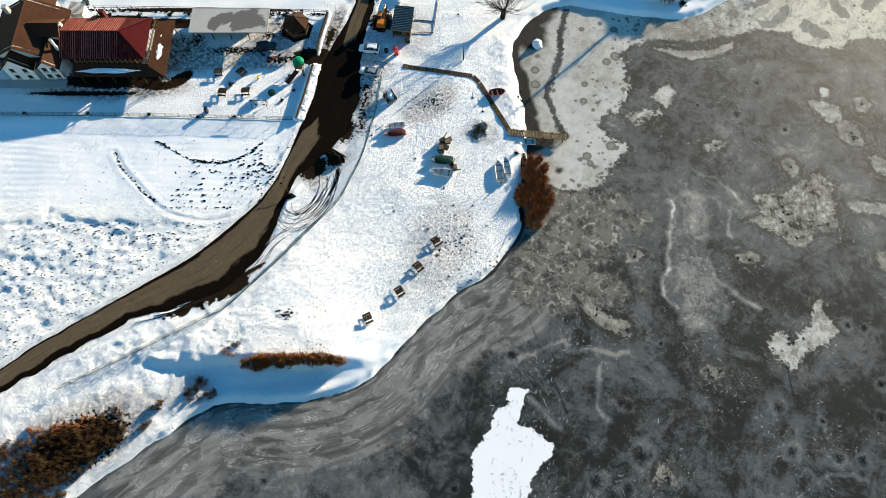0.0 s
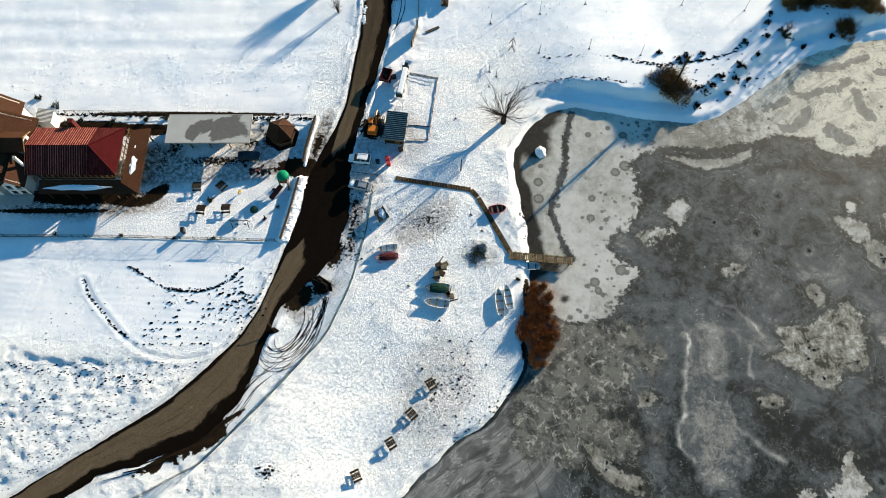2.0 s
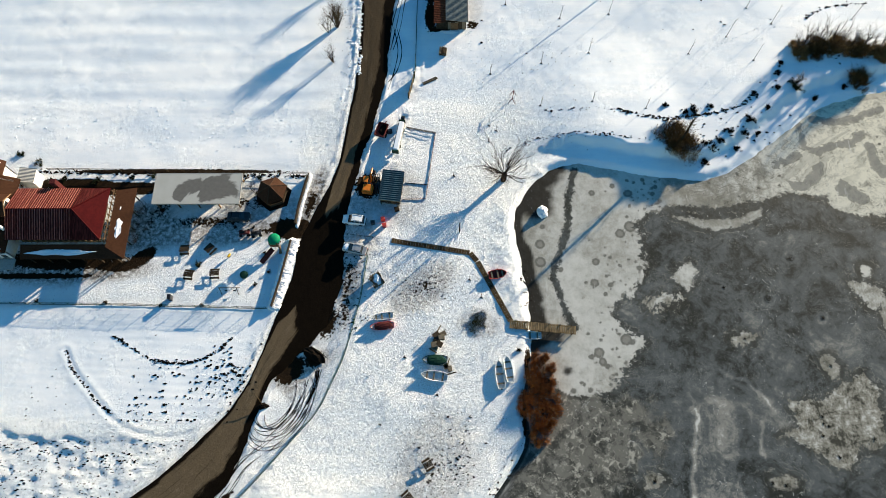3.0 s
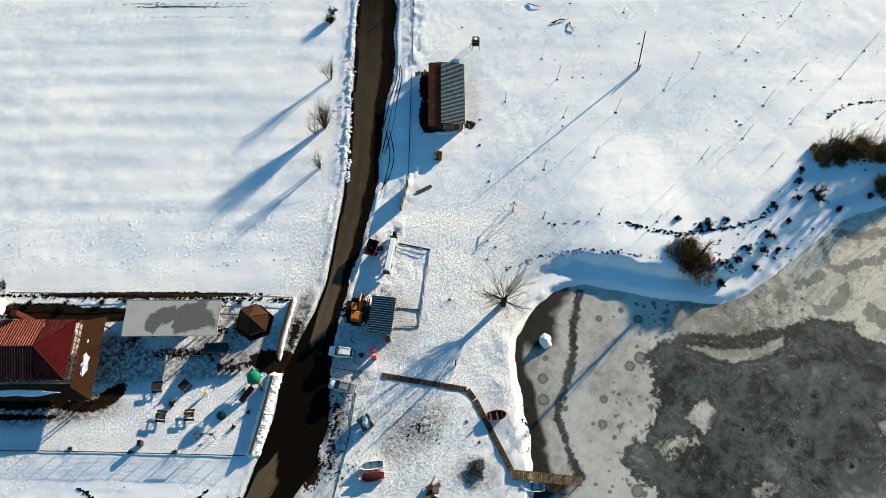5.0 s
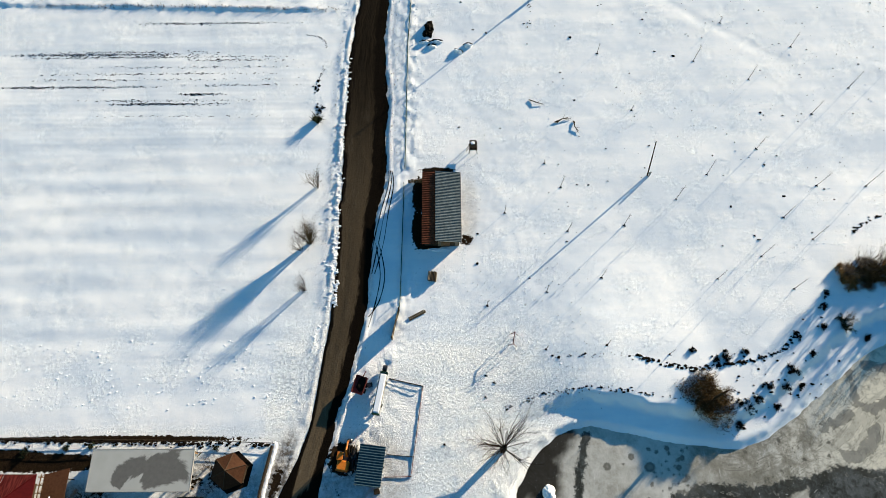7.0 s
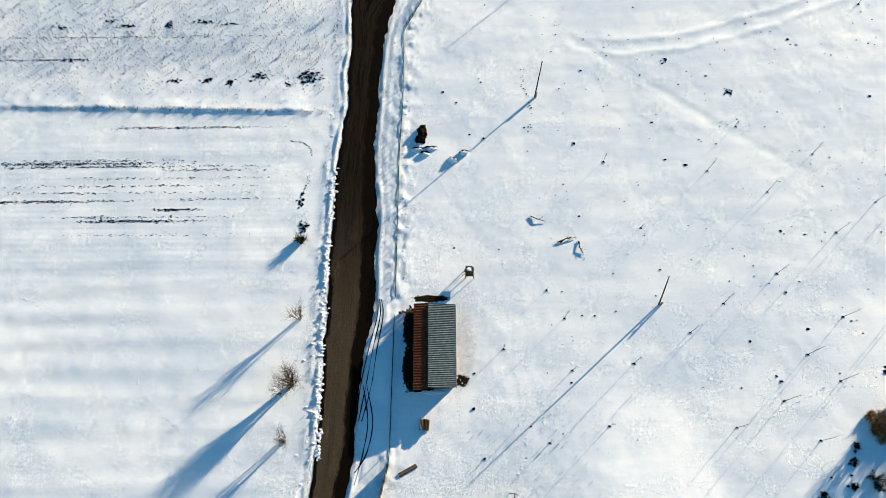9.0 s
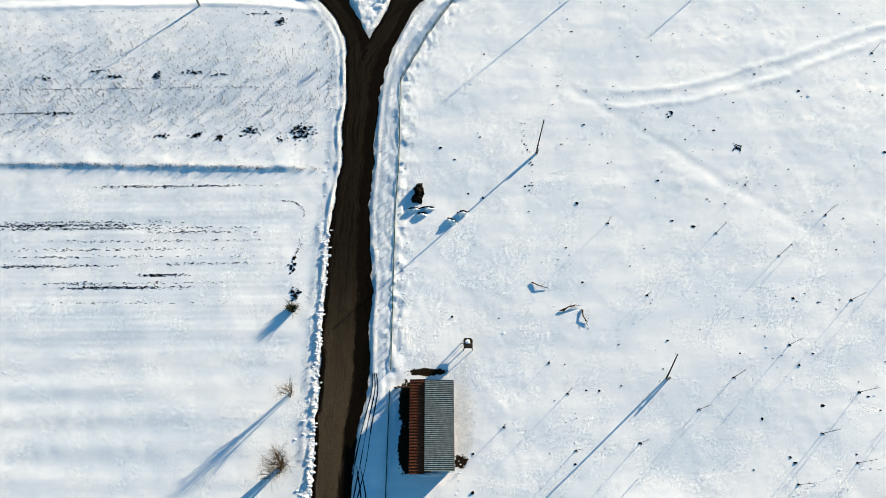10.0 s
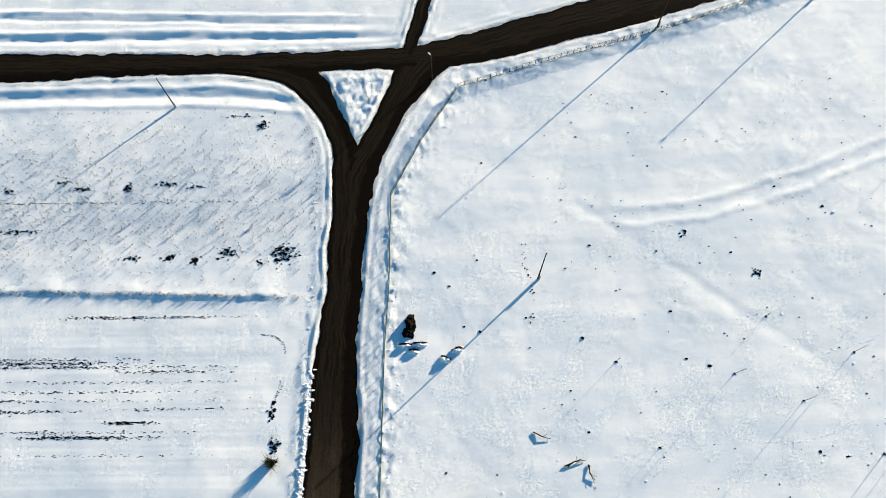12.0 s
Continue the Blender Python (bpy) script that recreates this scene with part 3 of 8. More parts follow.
M = {}
for key, build in {
    "snow": snow_build, "ice": ice_build, "road": road_build, "membrane": membrane_build, "red_sheet": snowy_red, "glass": glass_build,
    "mud": plain((0.0036, 0.0027, 0.0018), (0.0144, 0.0096, 0.006), 0.9, 4.0, relief=0.6),
    "rust_sheet": plain((0.085, 0.024, 0.011), (0.21, 0.066, 0.028), 0.75, 2.5),
    "grey_sheet": plain((0.07, 0.088, 0.095), (0.15, 0.175, 0.18), 0.6, 1.6),
    "blue_sheet": plain((0.026, 0.05, 0.066), (0.06, 0.098, 0.118), 0.6, 2.0),
    "brown_roof": plain((0.031, 0.01364, 0.00682), (0.0558, 0.0248, 0.0124), 0.75, 3.0),
    "salmon": plain((0.13, 0.036, 0.028), (0.34, 0.135, 0.10), 0.6, 2.0),
    "dark_red": plain((0.035, 0.0028, 0.0035), (0.0595, 0.0056, 0.0056), 0.6, 2.0),
    "timber": plain((0.12, 0.07125, 0.0375), (0.225, 0.1425, 0.075), 0.75, 5.0),
    "old_timber": plain((0.021, 0.0156, 0.0102), (0.06, 0.0444, 0.0288), 0.85, 5.0),
    "grey_timber": plain((0.105, 0.08625, 0.06), (0.195, 0.1613, 0.1125), 0.85, 6.0),
    "jetty_timber": plain((0.10, 0.072, 0.038), (0.23, 0.168, 0.09), 0.85, 4.0),
    "path_timber": plain((0.035, 0.024, 0.013), (0.105, 0.075, 0.042), 0.85, 3.0),
    "plaster": plain((0.66, 0.64, 0.60), (0.78, 0.76, 0.72), 0.85, 2.0),
    "concrete": plain((0.26, 0.25, 0.23), (0.38, 0.37, 0.34), 0.85, 3.0),
    "white_paint": plain((0.68, 0.69, 0.70), (0.80, 0.80, 0.80), 0.35, 4.0, relief=0.03, spec=0.4),
    "silver_paint": plain((0.30, 0.31, 0.32), (0.38, 0.39, 0.40), 0.3, 4.0, 0.4, relief=0.03, spec=0.4),
    "black_paint": plain((0.012, 0.012, 0.014), (0.02, 0.02, 0.022), 0.3, 4.0, relief=0.03, spec=0.4),
    "red_paint": plain((0.30, 0.02, 0.018), (0.45, 0.04, 0.03), 0.5, 4.0, relief=0.05, spec=0.3),
    "dull_red": plain((0.05, 0.012, 0.012), (0.13, 0.034, 0.028), 0.6, 4.0),
    "orange_paint": plain((0.42, 0.10, 0.006), (0.62, 0.19, 0.012), 0.45, 4.0, relief=0.05, spec=0.3),
    "green_paint": plain((0.01, 0.16, 0.07), (0.02, 0.28, 0.14), 0.5, 4.0),
    "dark_green": plain((0.006, 0.022, 0.014), (0.018, 0.05, 0.034), 0.6, 4.0),
    "yellow_paint": plain((0.55, 0.36, 0.02), (0.7, 0.5, 0.05), 0.5, 4.0),
    "rubber": plain((0.012, 0.012, 0.012), (0.025, 0.025, 0.025), 0.85, 9.0),
    "steel": plain((0.10, 0.10, 0.10), (0.2, 0.2, 0.2), 0.5, 6.0, 0.6),
    "hull": plain((0.66, 0.66, 0.64), (0.82, 0.82, 0.80), 0.5, 3.0),
    "hull_inside": plain((0.5, 0.5, 0.48), (0.72, 0.72, 0.70), 0.7, 3.0),
    "bark": plain((0.021, 0.0156, 0.0108), (0.051, 0.039, 0.027), 0.9, 9.0, relief=0.5),
    "twig": plain((0.0195, 0.013, 0.0091), (0.04875, 0.0338, 0.02275), 0.9, 6.0),
    "straw_twig": plain((0.05, 0.035, 0.018), (0.12, 0.085, 0.045), 0.9, 6.0),
    "grey_twig": plain((0.06, 0.05, 0.045), (0.14, 0.12, 0.105), 0.9, 6.0),
    "reed": plain((0.05, 0.019, 0.007), (0.29, 0.125, 0.042), 0.85, 1.2),
    "yellow_reed": plain((0.012, 0.008, 0.004), (0.10, 0.062, 0.026), 0.85, 1.2),
    "olive_grass": plain((0.03, 0.026, 0.010), (0.15, 0.12, 0.045), 0.85, 1.2),
    "needles": plain((0.012, 0.018, 0.0084), (0.036, 0.039, 0.018), 0.85, 5.0),
    "dead_shrub": plain((0.05, 0.030, 0.012), (0.23, 0.142, 0.058), 0.9, 2.0),
    "clod": plain((0.0024, 0.0021, 0.0018), (0.0108, 0.0078, 0.0054), 0.95, 5.0, relief=0.5),
    "dark_water": plain((0.012, 0.012, 0.01), (0.035, 0.033, 0.028), 0.6, 3.0),
    "frost": plain((0.28, 0.28, 0.26), (0.62, 0.61, 0.57), 0.8, 2.0, relief=0.1),
    "snow_cap": plain((0.78, 0.79, 0.81), (0.87, 0.87, 0.88), 0.75, 3.0, relief=0.4),
}.items():
    M[key] = material(key, build)


# ---- building tools ----
class Shape:
    """Gathers points and faces of one mesh."""

    def __init__(self):
        self.v, self.f = [], []

    def add(self, verts, faces):
        k = len(self.v)
        self.v += [tuple(p) for p in verts]
        self.f += [tuple(i + k for i in q) for q in faces]
        return self

    def box(self, c, s, rz=0.0, chamfer=0.0, taper=1.0):
        """A box about the centre c; chamfered on its upright and top edges; taper shrinks its top."""
        x, y, z = s[0] / 2, s[1] / 2, s[2] / 2
        ca, sa = math.cos(radians(rz)), math.sin(radians(rz))
        b = min(chamfer, x * 0.9, y * 0.9)
        ring = [(x - b, -y), (x, -y + b), (x, y - b), (x - b, y), (-x + b, y), (-x, y - b), (-x, -y + b), (-x + b, -y)] if b else [(x, -y), (x, y), (-x, y), (-x, -y)]
        levels = [(-z, 1.0), (z - b, taper), (z, taper * (1 - b / max(x, y)))] if b else [(-z, 1.0), (z, taper)]
        n, pts = len(ring), []
        for h, k in levels:
            pts += [(c[0] + (px * ca - py * sa) * k, c[1] + (px * sa + py * ca) * k, c[2] + h) for px, py in ring]
        faces = [tuple(range(n))[::-1], tuple(range(n * (len(levels) - 1), n * len(levels)))]
        for l in range(len(levels) - 1):
            faces += [(l * n + i, l * n + (i + 1) % n, (l + 1) * n + (i + 1) % n, (l + 1) * n + i) for i in range(n)]
        return self.add(pts, faces)

    def tube(self, pts, r0, r1=None, n=6):
        """A tapering tube along the points."""
        r1 = r0 if r1 is None else r1
        p = [Vector(q) for q in pts]
        out = []
        for i, q in enumerate(p):
            d = (p[min(i + 1, len(p) - 1)] - p[max(i - 1, 0)]).normalized()
            a = d.cross(Vector((0, 0, 1)) if abs(d.z) < 0.9 else Vector((1, 0, 0))).normalized()
            b, r = d.cross(a), r0 + (r1 - r0) * i / max(1, len(p) - 1)
            out += [q + r * (math.cos(2 * math.pi * k / n) * a + math.sin(2 * math.pi * k / n) * b) for k in range(n)]
        faces = [(i * n + k, i * n + (k + 1) % n, (i + 1) * n + (k + 1) % n, (i + 1) * n + k) for i in range(len(p) - 1) for k in range(n)]
        faces += [tuple(range(n)), tuple(range(n * (len(p) - 1), n * len(p)))[::-1]]
        return self.add(out, faces)

    def prism(self, outline, z0, z1):
        n = len(outline)
        pts = [(x, y, z0) for x, y in outline] + [(x, y, z1) for x, y in outline]
        return self.add(pts, [tuple(range(n))[::-1], tuple(range(n, 2 * n))] + [(i, (i + 1) % n, n + (i + 1) % n, n + i) for i in range(n)])

    def slab(self, corners, thick):
        """A sheet with thickness below four or more corners."""
        n = len(corners)
        pts = [tuple(c) for c in corners] + [(c[0], c[1], c[2] - thick) for c in corners]
        return self.add(pts, [tuple(range(n)), tuple(range(n, 2 * n))[::-1]] + [(i, n + i, n + (i + 1) % n, (i + 1) % n) for i in range(n)])

    def waves(self, a, b, c, d, ribs, depth, thick=0.02, per=4):
        """A ribbed sheet over the corners a b c d; the ribs run from a to d and lie side by side from a to b."""
        a, b, c, d = map(Vector, (a, b, c, d))
        up = (b - a).cross(d - a).normalized()
        up = up if up.z > 0 else -up
        k, m = ribs * per, len(self.v)
        for i in range(k + 1):
            h = up * depth * (0.5 + 0.5 * math.cos(2 * math.pi * i / per))
            for q in (a.lerp(b, i / k), d.lerp(c, i / k)):
                self.v += [tuple(q + h), tuple(q + h - up * thick)]
        for i in range(k):
            o = m + 4 * i
            self.f += [(o, o + 4, o + 6, o + 2), (o + 1, o + 3, o + 7, o + 5), (o, o + 1, o + 5, o + 4), (o + 2, o + 6, o + 7, o + 3)]
        return self

    def lump(self, c, r, rings=5, sides=9, wobble=0.25, k=0):
        """An uneven heap or clod."""
        rnd = random.Random(k)
        ph = [rnd.uniform(1 - wobble, 1 + wobble) for _ in range((rings + 1) * sides)]
        pts = [(c[0], c[1], c[2] + r[2])]
        for i in range(1, rings + 1):
            a = math.pi / 2 * i / rings
            pts += [(c[0] + r[0] * math.sin(a) * math.cos(2 * math.pi * j / sides) * ph[i * sides + j], c[1] + r[1] * math.sin(a) * math.sin(2 * math.pi * j / sides) * ph[i * sides + j],
                     c[2] + r[2] * math.cos(a) * ph[(i - 1) * sides + j]) for j in range(sides)]
        faces = [(0, 1 + j, 1 + (j + 1) % sides) for j in range(sides)]
        faces += [(1 + (i - 1) * sides + j, 1 + i * sides + j, 1 + i * sides + (j + 1) % sides, 1 + (i - 1) * sides + (j + 1) % sides) for i in range(1, rings) for j in range(sides)]
        faces.append(tuple(1 + (rings - 1) * sides + j for j in range(sides))[::-1])
        return self.add(pts, faces)

    def mesh(self, name, mat, smooth=False):
        me = bpy.data.meshes.new(name)
        me.from_pydata(self.v, [], self.f)
        me.materials.append(M[mat])
        if smooth:
            me.polygons.foreach_set("use_smooth", [True] * len(me.polygons))
        me.update()
        return me


def part(name, shape, mat, parent=None, label="", smooth=False):
    ob = new(name, shape.mesh(name, mat, smooth))
    ob.parent = parent
    return tagged(ob, label)


def thing(name, x, y, label, category, group="", rz=0.0, z=None, kind=""):
    """The base of a thing of several parts, on the ground unless z is given."""
    ob = new(name)
    ob.matrix_world = pose(x, y, ground_z(x, y) if z is None else z, 0, 0, rz)
    return tagged(ob, label, category, group, kind)


def ground_z(x, y):
    return float(land(np.array([x]), np.array([y]))[0])


def attribute(me, name, values):
    me.attributes.new(name, "FLOAT", "POINT").data.foreach_set("value", np.asarray(values, np.float32).ravel())


def sheet(name, xs, ys, height, mat):
    """A grid over the given lines, with its heights."""
    X, Y = np.meshgrid(xs, ys)
    nx, ny = len(xs), len(ys)
    co = np.stack([X, Y, height(X, Y)], -1).reshape(-1, 3)
    i = (np.arange(ny - 1)[:, None] * nx + np.arange(nx - 1)[None]).ravel()
    me = bpy.data.meshes.new(name)
    me.vertices.add(len(co)), me.loops.add(4 * len(i)), me.polygons.add(len(i))
    me.vertices.foreach_set("co", co.ravel().astype(np.float32))
    me.loops.foreach_set("vertex_index", np.stack([i, i + 1, i + nx + 1, i + nx], 1).ravel())
    me.polygons.foreach_set("loop_start", np.arange(len(i)) * 4)
    me.polygons.foreach_set("use_smooth", np.ones(len(i), bool))
    me.update(calc_edges=True)
    me.materials.append(M[mat])
    return new(name, me), X, Y


# ---- ground, ice and roads ----
reach = np.cumsum(np.geomspace(1, 420, 22))
xs = np.concatenate([-108 - reach[::-1], np.arange(-108, -18, 0.45), np.arange(-18, 24, 0.27), np.arange(24, 112, 0.45), 112 + reach])
ys = np.concatenate([-16 - reach[::-1], np.arange(-16, 24, 0.45), np.arange(24, 116, 0.3), np.arange(116, 272, 0.45), 272 + reach])
ground, GX, GY = sheet("ground", xs, ys, land, "snow")
tagged(ground, "snow-covered fields and lakeside meadow with bare patches", "ground", kind="structure")


def spot(x, y, cx, cy, rx, ry, turn=0.0):
    c, s = math.cos(radians(turn)), math.sin(radians(turn))
    u, v = ((x - cx) * c + (y - cy) * s) / rx, (-(x - cx) * s + (y - cy) * c) / ry
    return np.exp(-(u * u + v * v))


# patches of bare soil, a few with shade painted in: centre, half-axes, turn and strength
SOIL_MEADOW = [(-2, 76, 6.5, 3, 40, 0.54), (0, 45, 5, 10, -20, 0.5), (7.8, 69, 2.4, 1.6, 0, 0.4), (3.5, 45.5, 3, 5, 0, 0.27), (-0.8, 143.8, 1.5, 4.6, 0, 1.05), (-0.8, 136.8, 1.5, 5, 0, 1.05), (2.6, 149.1, 4.4, 0.9, 0, 0.95), (8.2, 137.5, 0.9, 2.2, 0, 0.4), (8, 134.6, 1.7, 1.5, 20, 0.85), (1, 133.4, 3.4, 1, 0, 0.95), (-54, 87, 6, 3, -10, 0.46), (-42, 87, 12, 1.9, 2, 0.4), (-30, 87.2, 5, 1.5, 0, 0.6)]
# the pavilion spots near y 82 paint its shade along with bare soil
SOIL_SHADE_YARD = [(-32, 93.5, 3.4, 2.6, 0, 0.7), (-67, 81.6, 14, 2.6, 0, 1), (-55, 89, 3, 6, 0, 0.5), (-70, 97, 14, 1.5, 0, 0.9), (-51, 92, 3, 4, 0, 0.6), (-36, 93, 3, 2, 0, 0.6), (-20.5, 63.2, 2.6, 2.2, 30, 0.8), (-24.6, 61.2, 3.4, 2.4, 40, 1.1), (-53.2, 81.8, 3.4, 1.6, 38, 1.2), (-72, 78.4, 18, 0.8, 0, 0.85), (-12, 97, 2.4, 3, 0, 0.7), (-7.8, 95.5, 2.6, 3.6, 0, 0.7), (-85, 80.5, 9, 1.2, 0, 0.7)]
SOIL_DRIVE = [(-42, 89, 14, 2, 2, 0.62), (-62, 96, 16, 1.8, 0, 1.1), (-52.5, 90, 3.4, 5.5, 0, 0.52), (-57.5, 80.2, 5, 1.2, 0, 1.1), (-28, 88, 4, 2.2, 10, 0.9), (-31, 94.5, 3.6, 3.4, 0, 0.95), (-50, 99.6, 30, 0.8, 0, 0.9), (-18.6, 69.5, 2.6, 5, -15, 0.72), (-15.4, 72, 2, 4, -15, 0.5), (-12.6, 96.4, 3.2, 3.2, 0, 1), (-13.2, 91.5, 2.5, 2.5, 0, 0.5), (15.6, 52, 1.2, 5, 5, 0.9), (16.2, 62, 1, 4, 0, 0.9)]
SOIL_SHORE = [(-26, 87.4, 4, 2.4, 8, 1.2), (-23.2, 92.5, 1.5, 5, -12, 0.7), (-60, 10, 13, 6.5, 25, 0.82), (-43, 18, 3, 4, 20, 0.3), (9.6, 47, 2, 1, 45, 0.36)]


def bare(x, y):
    """Where soil shows through the snow, with the pavilion's shade painted in as well."""
    sd, rd = shore_dist(x, y), road_dist(x, y)
    d = 0.45 * np.exp(-np.maximum(rd, 0) / 0.55)
    south = sstep(-57, -50, x) * sstep(-29, -32, x) * sstep(47, 43, y) * sstep(0.6, -0.4, y - 0.62 * x - 62)
    d = np.maximum(d, 0.85 * south * sstep(3.6, 0.4, rd + 1.6 * fbm(x, y, 1.8, 3, 4, 0.7) + 0.9 * fbm(x * 2, y * 0.5, 1.5, 5, 3)))
    d = np.maximum(d, 0.56 * sstep(2.6, 0.2, np.abs(x + 15.5 - 0.06 * (y - 75))) * sstep(66, 70, y) * sstep(84, 80, y))
    for cx, cy, rx, ry, turn, amp in SOIL_MEADOW + SOIL_SHADE_YARD + SOIL_DRIVE + SOIL_SHORE:
        d = np.maximum(d, amp * spot(x, y, cx, cy, rx, ry, turn))
    rows = sstep(-18, -24, x) * sstep(152, 158, y) * sstep(184, 178, y)
    d = np.maximum(d, rows * 0.30 * np.exp(-((np.mod(y + 0.3 * vnoise(x, y, 25, 2), 4.6) - 2.3) / 0.35) ** 2) * (0.6 + 0.5 * vnoise(x, y, 18, 4)))
    d = np.maximum(d, sstep(-16, -20, x) * 0.16 * sstep(54, 45, y + 0.04 * x) * sstep(1, 3, rd))
    d = np.maximum(d, 0.34 * np.exp(-((sd - 0.4) / 0.5) ** 2) * sstep(30, 40, y))
    return d * sstep(-1.5, 0.2, sd)


def roughness(x, y):
    trod = sstep(-30, -22, x + 0.3 * (60 - np.minimum(y, 60))) * sstep(40, 10, x) * sstep(22, 34, y) * sstep(132, 100, y)
    low = sstep(-14, -22, x) * sstep(56, 46, y + 0.04 * x)
    yard = sstep(-24, -30, x) * sstep(71, 74, y) * sstep(104, 98, y) * 0.8
    verge = np.exp(-np.maximum(road_dist(x, y) - 0.5, 0) / 2.0)
    return np.clip(0.2 + 0.16 * fbm(x, y, 9, 3) + np.maximum.reduce([trod, low, yard, 0.6 * verge, 0.06 * sstep(190, 215, y)]), 0, 1)


attribute(ground.data, "dirt_shade", bare(GX, GY))
attribute(ground.data, "rough", roughness(GX, GY))


def grime_shade(x, y):
    """Trodden, dirty snow: the drive, the verges, the turning place and the barn's east side; some shade is painted in
    too.
    """
    rd = road_dist(x, y)
    g = 0.5 * np.exp(-np.maximum(rd, 0) / 0.7)
    g = np.maximum(g, 0.85 * sstep(4.6, 2.6, rd) * sstep(64, 68, y) * sstep(85, 81, y) * sstep(-24, -20, x) * (0.75 + 0.5 * vnoise(x, y, 3, 2)))
    g = np.maximum(g, 0.75 * sstep(6.0, 3.0, rd) * sstep(50, 53, y) * sstep(66, 63, y) * sstep(-29, -26, x))
    # south of the pavilion and round the cars, shade is coloured in with the dirt
    for cx, cy, rx, ry, turn, amp in ((-41, 87.3, 15, 3.0, 2, 0.8), (-53, 88, 6, 5, 0, 0.9), (-33, 92, 8, 4.5, 0, 0.6), (-67, 80, 16, 3, 0, 0.95), (-14.5, 86, 4, 5, 0, 0.6), (-22.6, 93.5, 1.8, 7, -12, 0.95), (-25, 87, 3, 2.6, 0, 0.95), (-2, 76, 6.5, 3.4, 40, 0.6), (7.8, 69, 3.5, 2.4, 0, 0.5),
                                      (0, 45, 6, 10, -20, 0.42), (8.6, 141, 1.6, 7, 0, 0.28), (-13, 95, 4, 5, 0, 0.55), (-7, 94, 5, 6, 0, 0.4), (-60, 11, 13, 6, 25, 0.75), (-43, 18.5, 4, 3, 20, 0.4), (-14, 86, 4, 4, 0, 0.25)):
        g = np.maximum(g, amp * sstep(0.12, 0.6, spot(x, y, cx, cy, rx, ry, turn) + 0.12 * fbm(x, y, 3, 2)))
    return g * (1 - 0.9 * sstep(0.3, 0.6, spot(x, y, -26.4, 55.0, 2.6, 4.0, 28)))


attribute(ground.data, "grime_shade", grime_shade(GX, GY))

icx = np.concatenate([[-75.0], np.arange(-70, 108, 0.34), 110 + np.cumsum(np.geomspace(1, 90, 12))])
icy = np.concatenate([-30 - np.cumsum(np.geomspace(1, 80, 12))[::-1], np.arange(-28, 126, 0.34)])
lake, IX, IY = sheet("frozen_lake", icx, icy, lambda x, y: 0 * x + ICE + 0.012 * fbm(x, y, 5, 2, 3), "ice")
tagged(lake, "grey frozen lake with frosted patches and cracks", "lake ice", kind="structure")


def depth_in(x, y, pts):
    """Metres inside a closed outline, below zero outside it; far off it stays at -9."""
    d = np.full(x.shape, -9.0)
    px, py = zip(*pts)
    near = (x > min(px) - 5) & (x < max(px) + 5) & (y > min(py) - 5) & (y < max(py) + 5)
    run = line_dist(x[near], y[near], pts, True)[0]
    d[near] = np.where(inside(x[near], y[near], pts), run, -run)
    return d


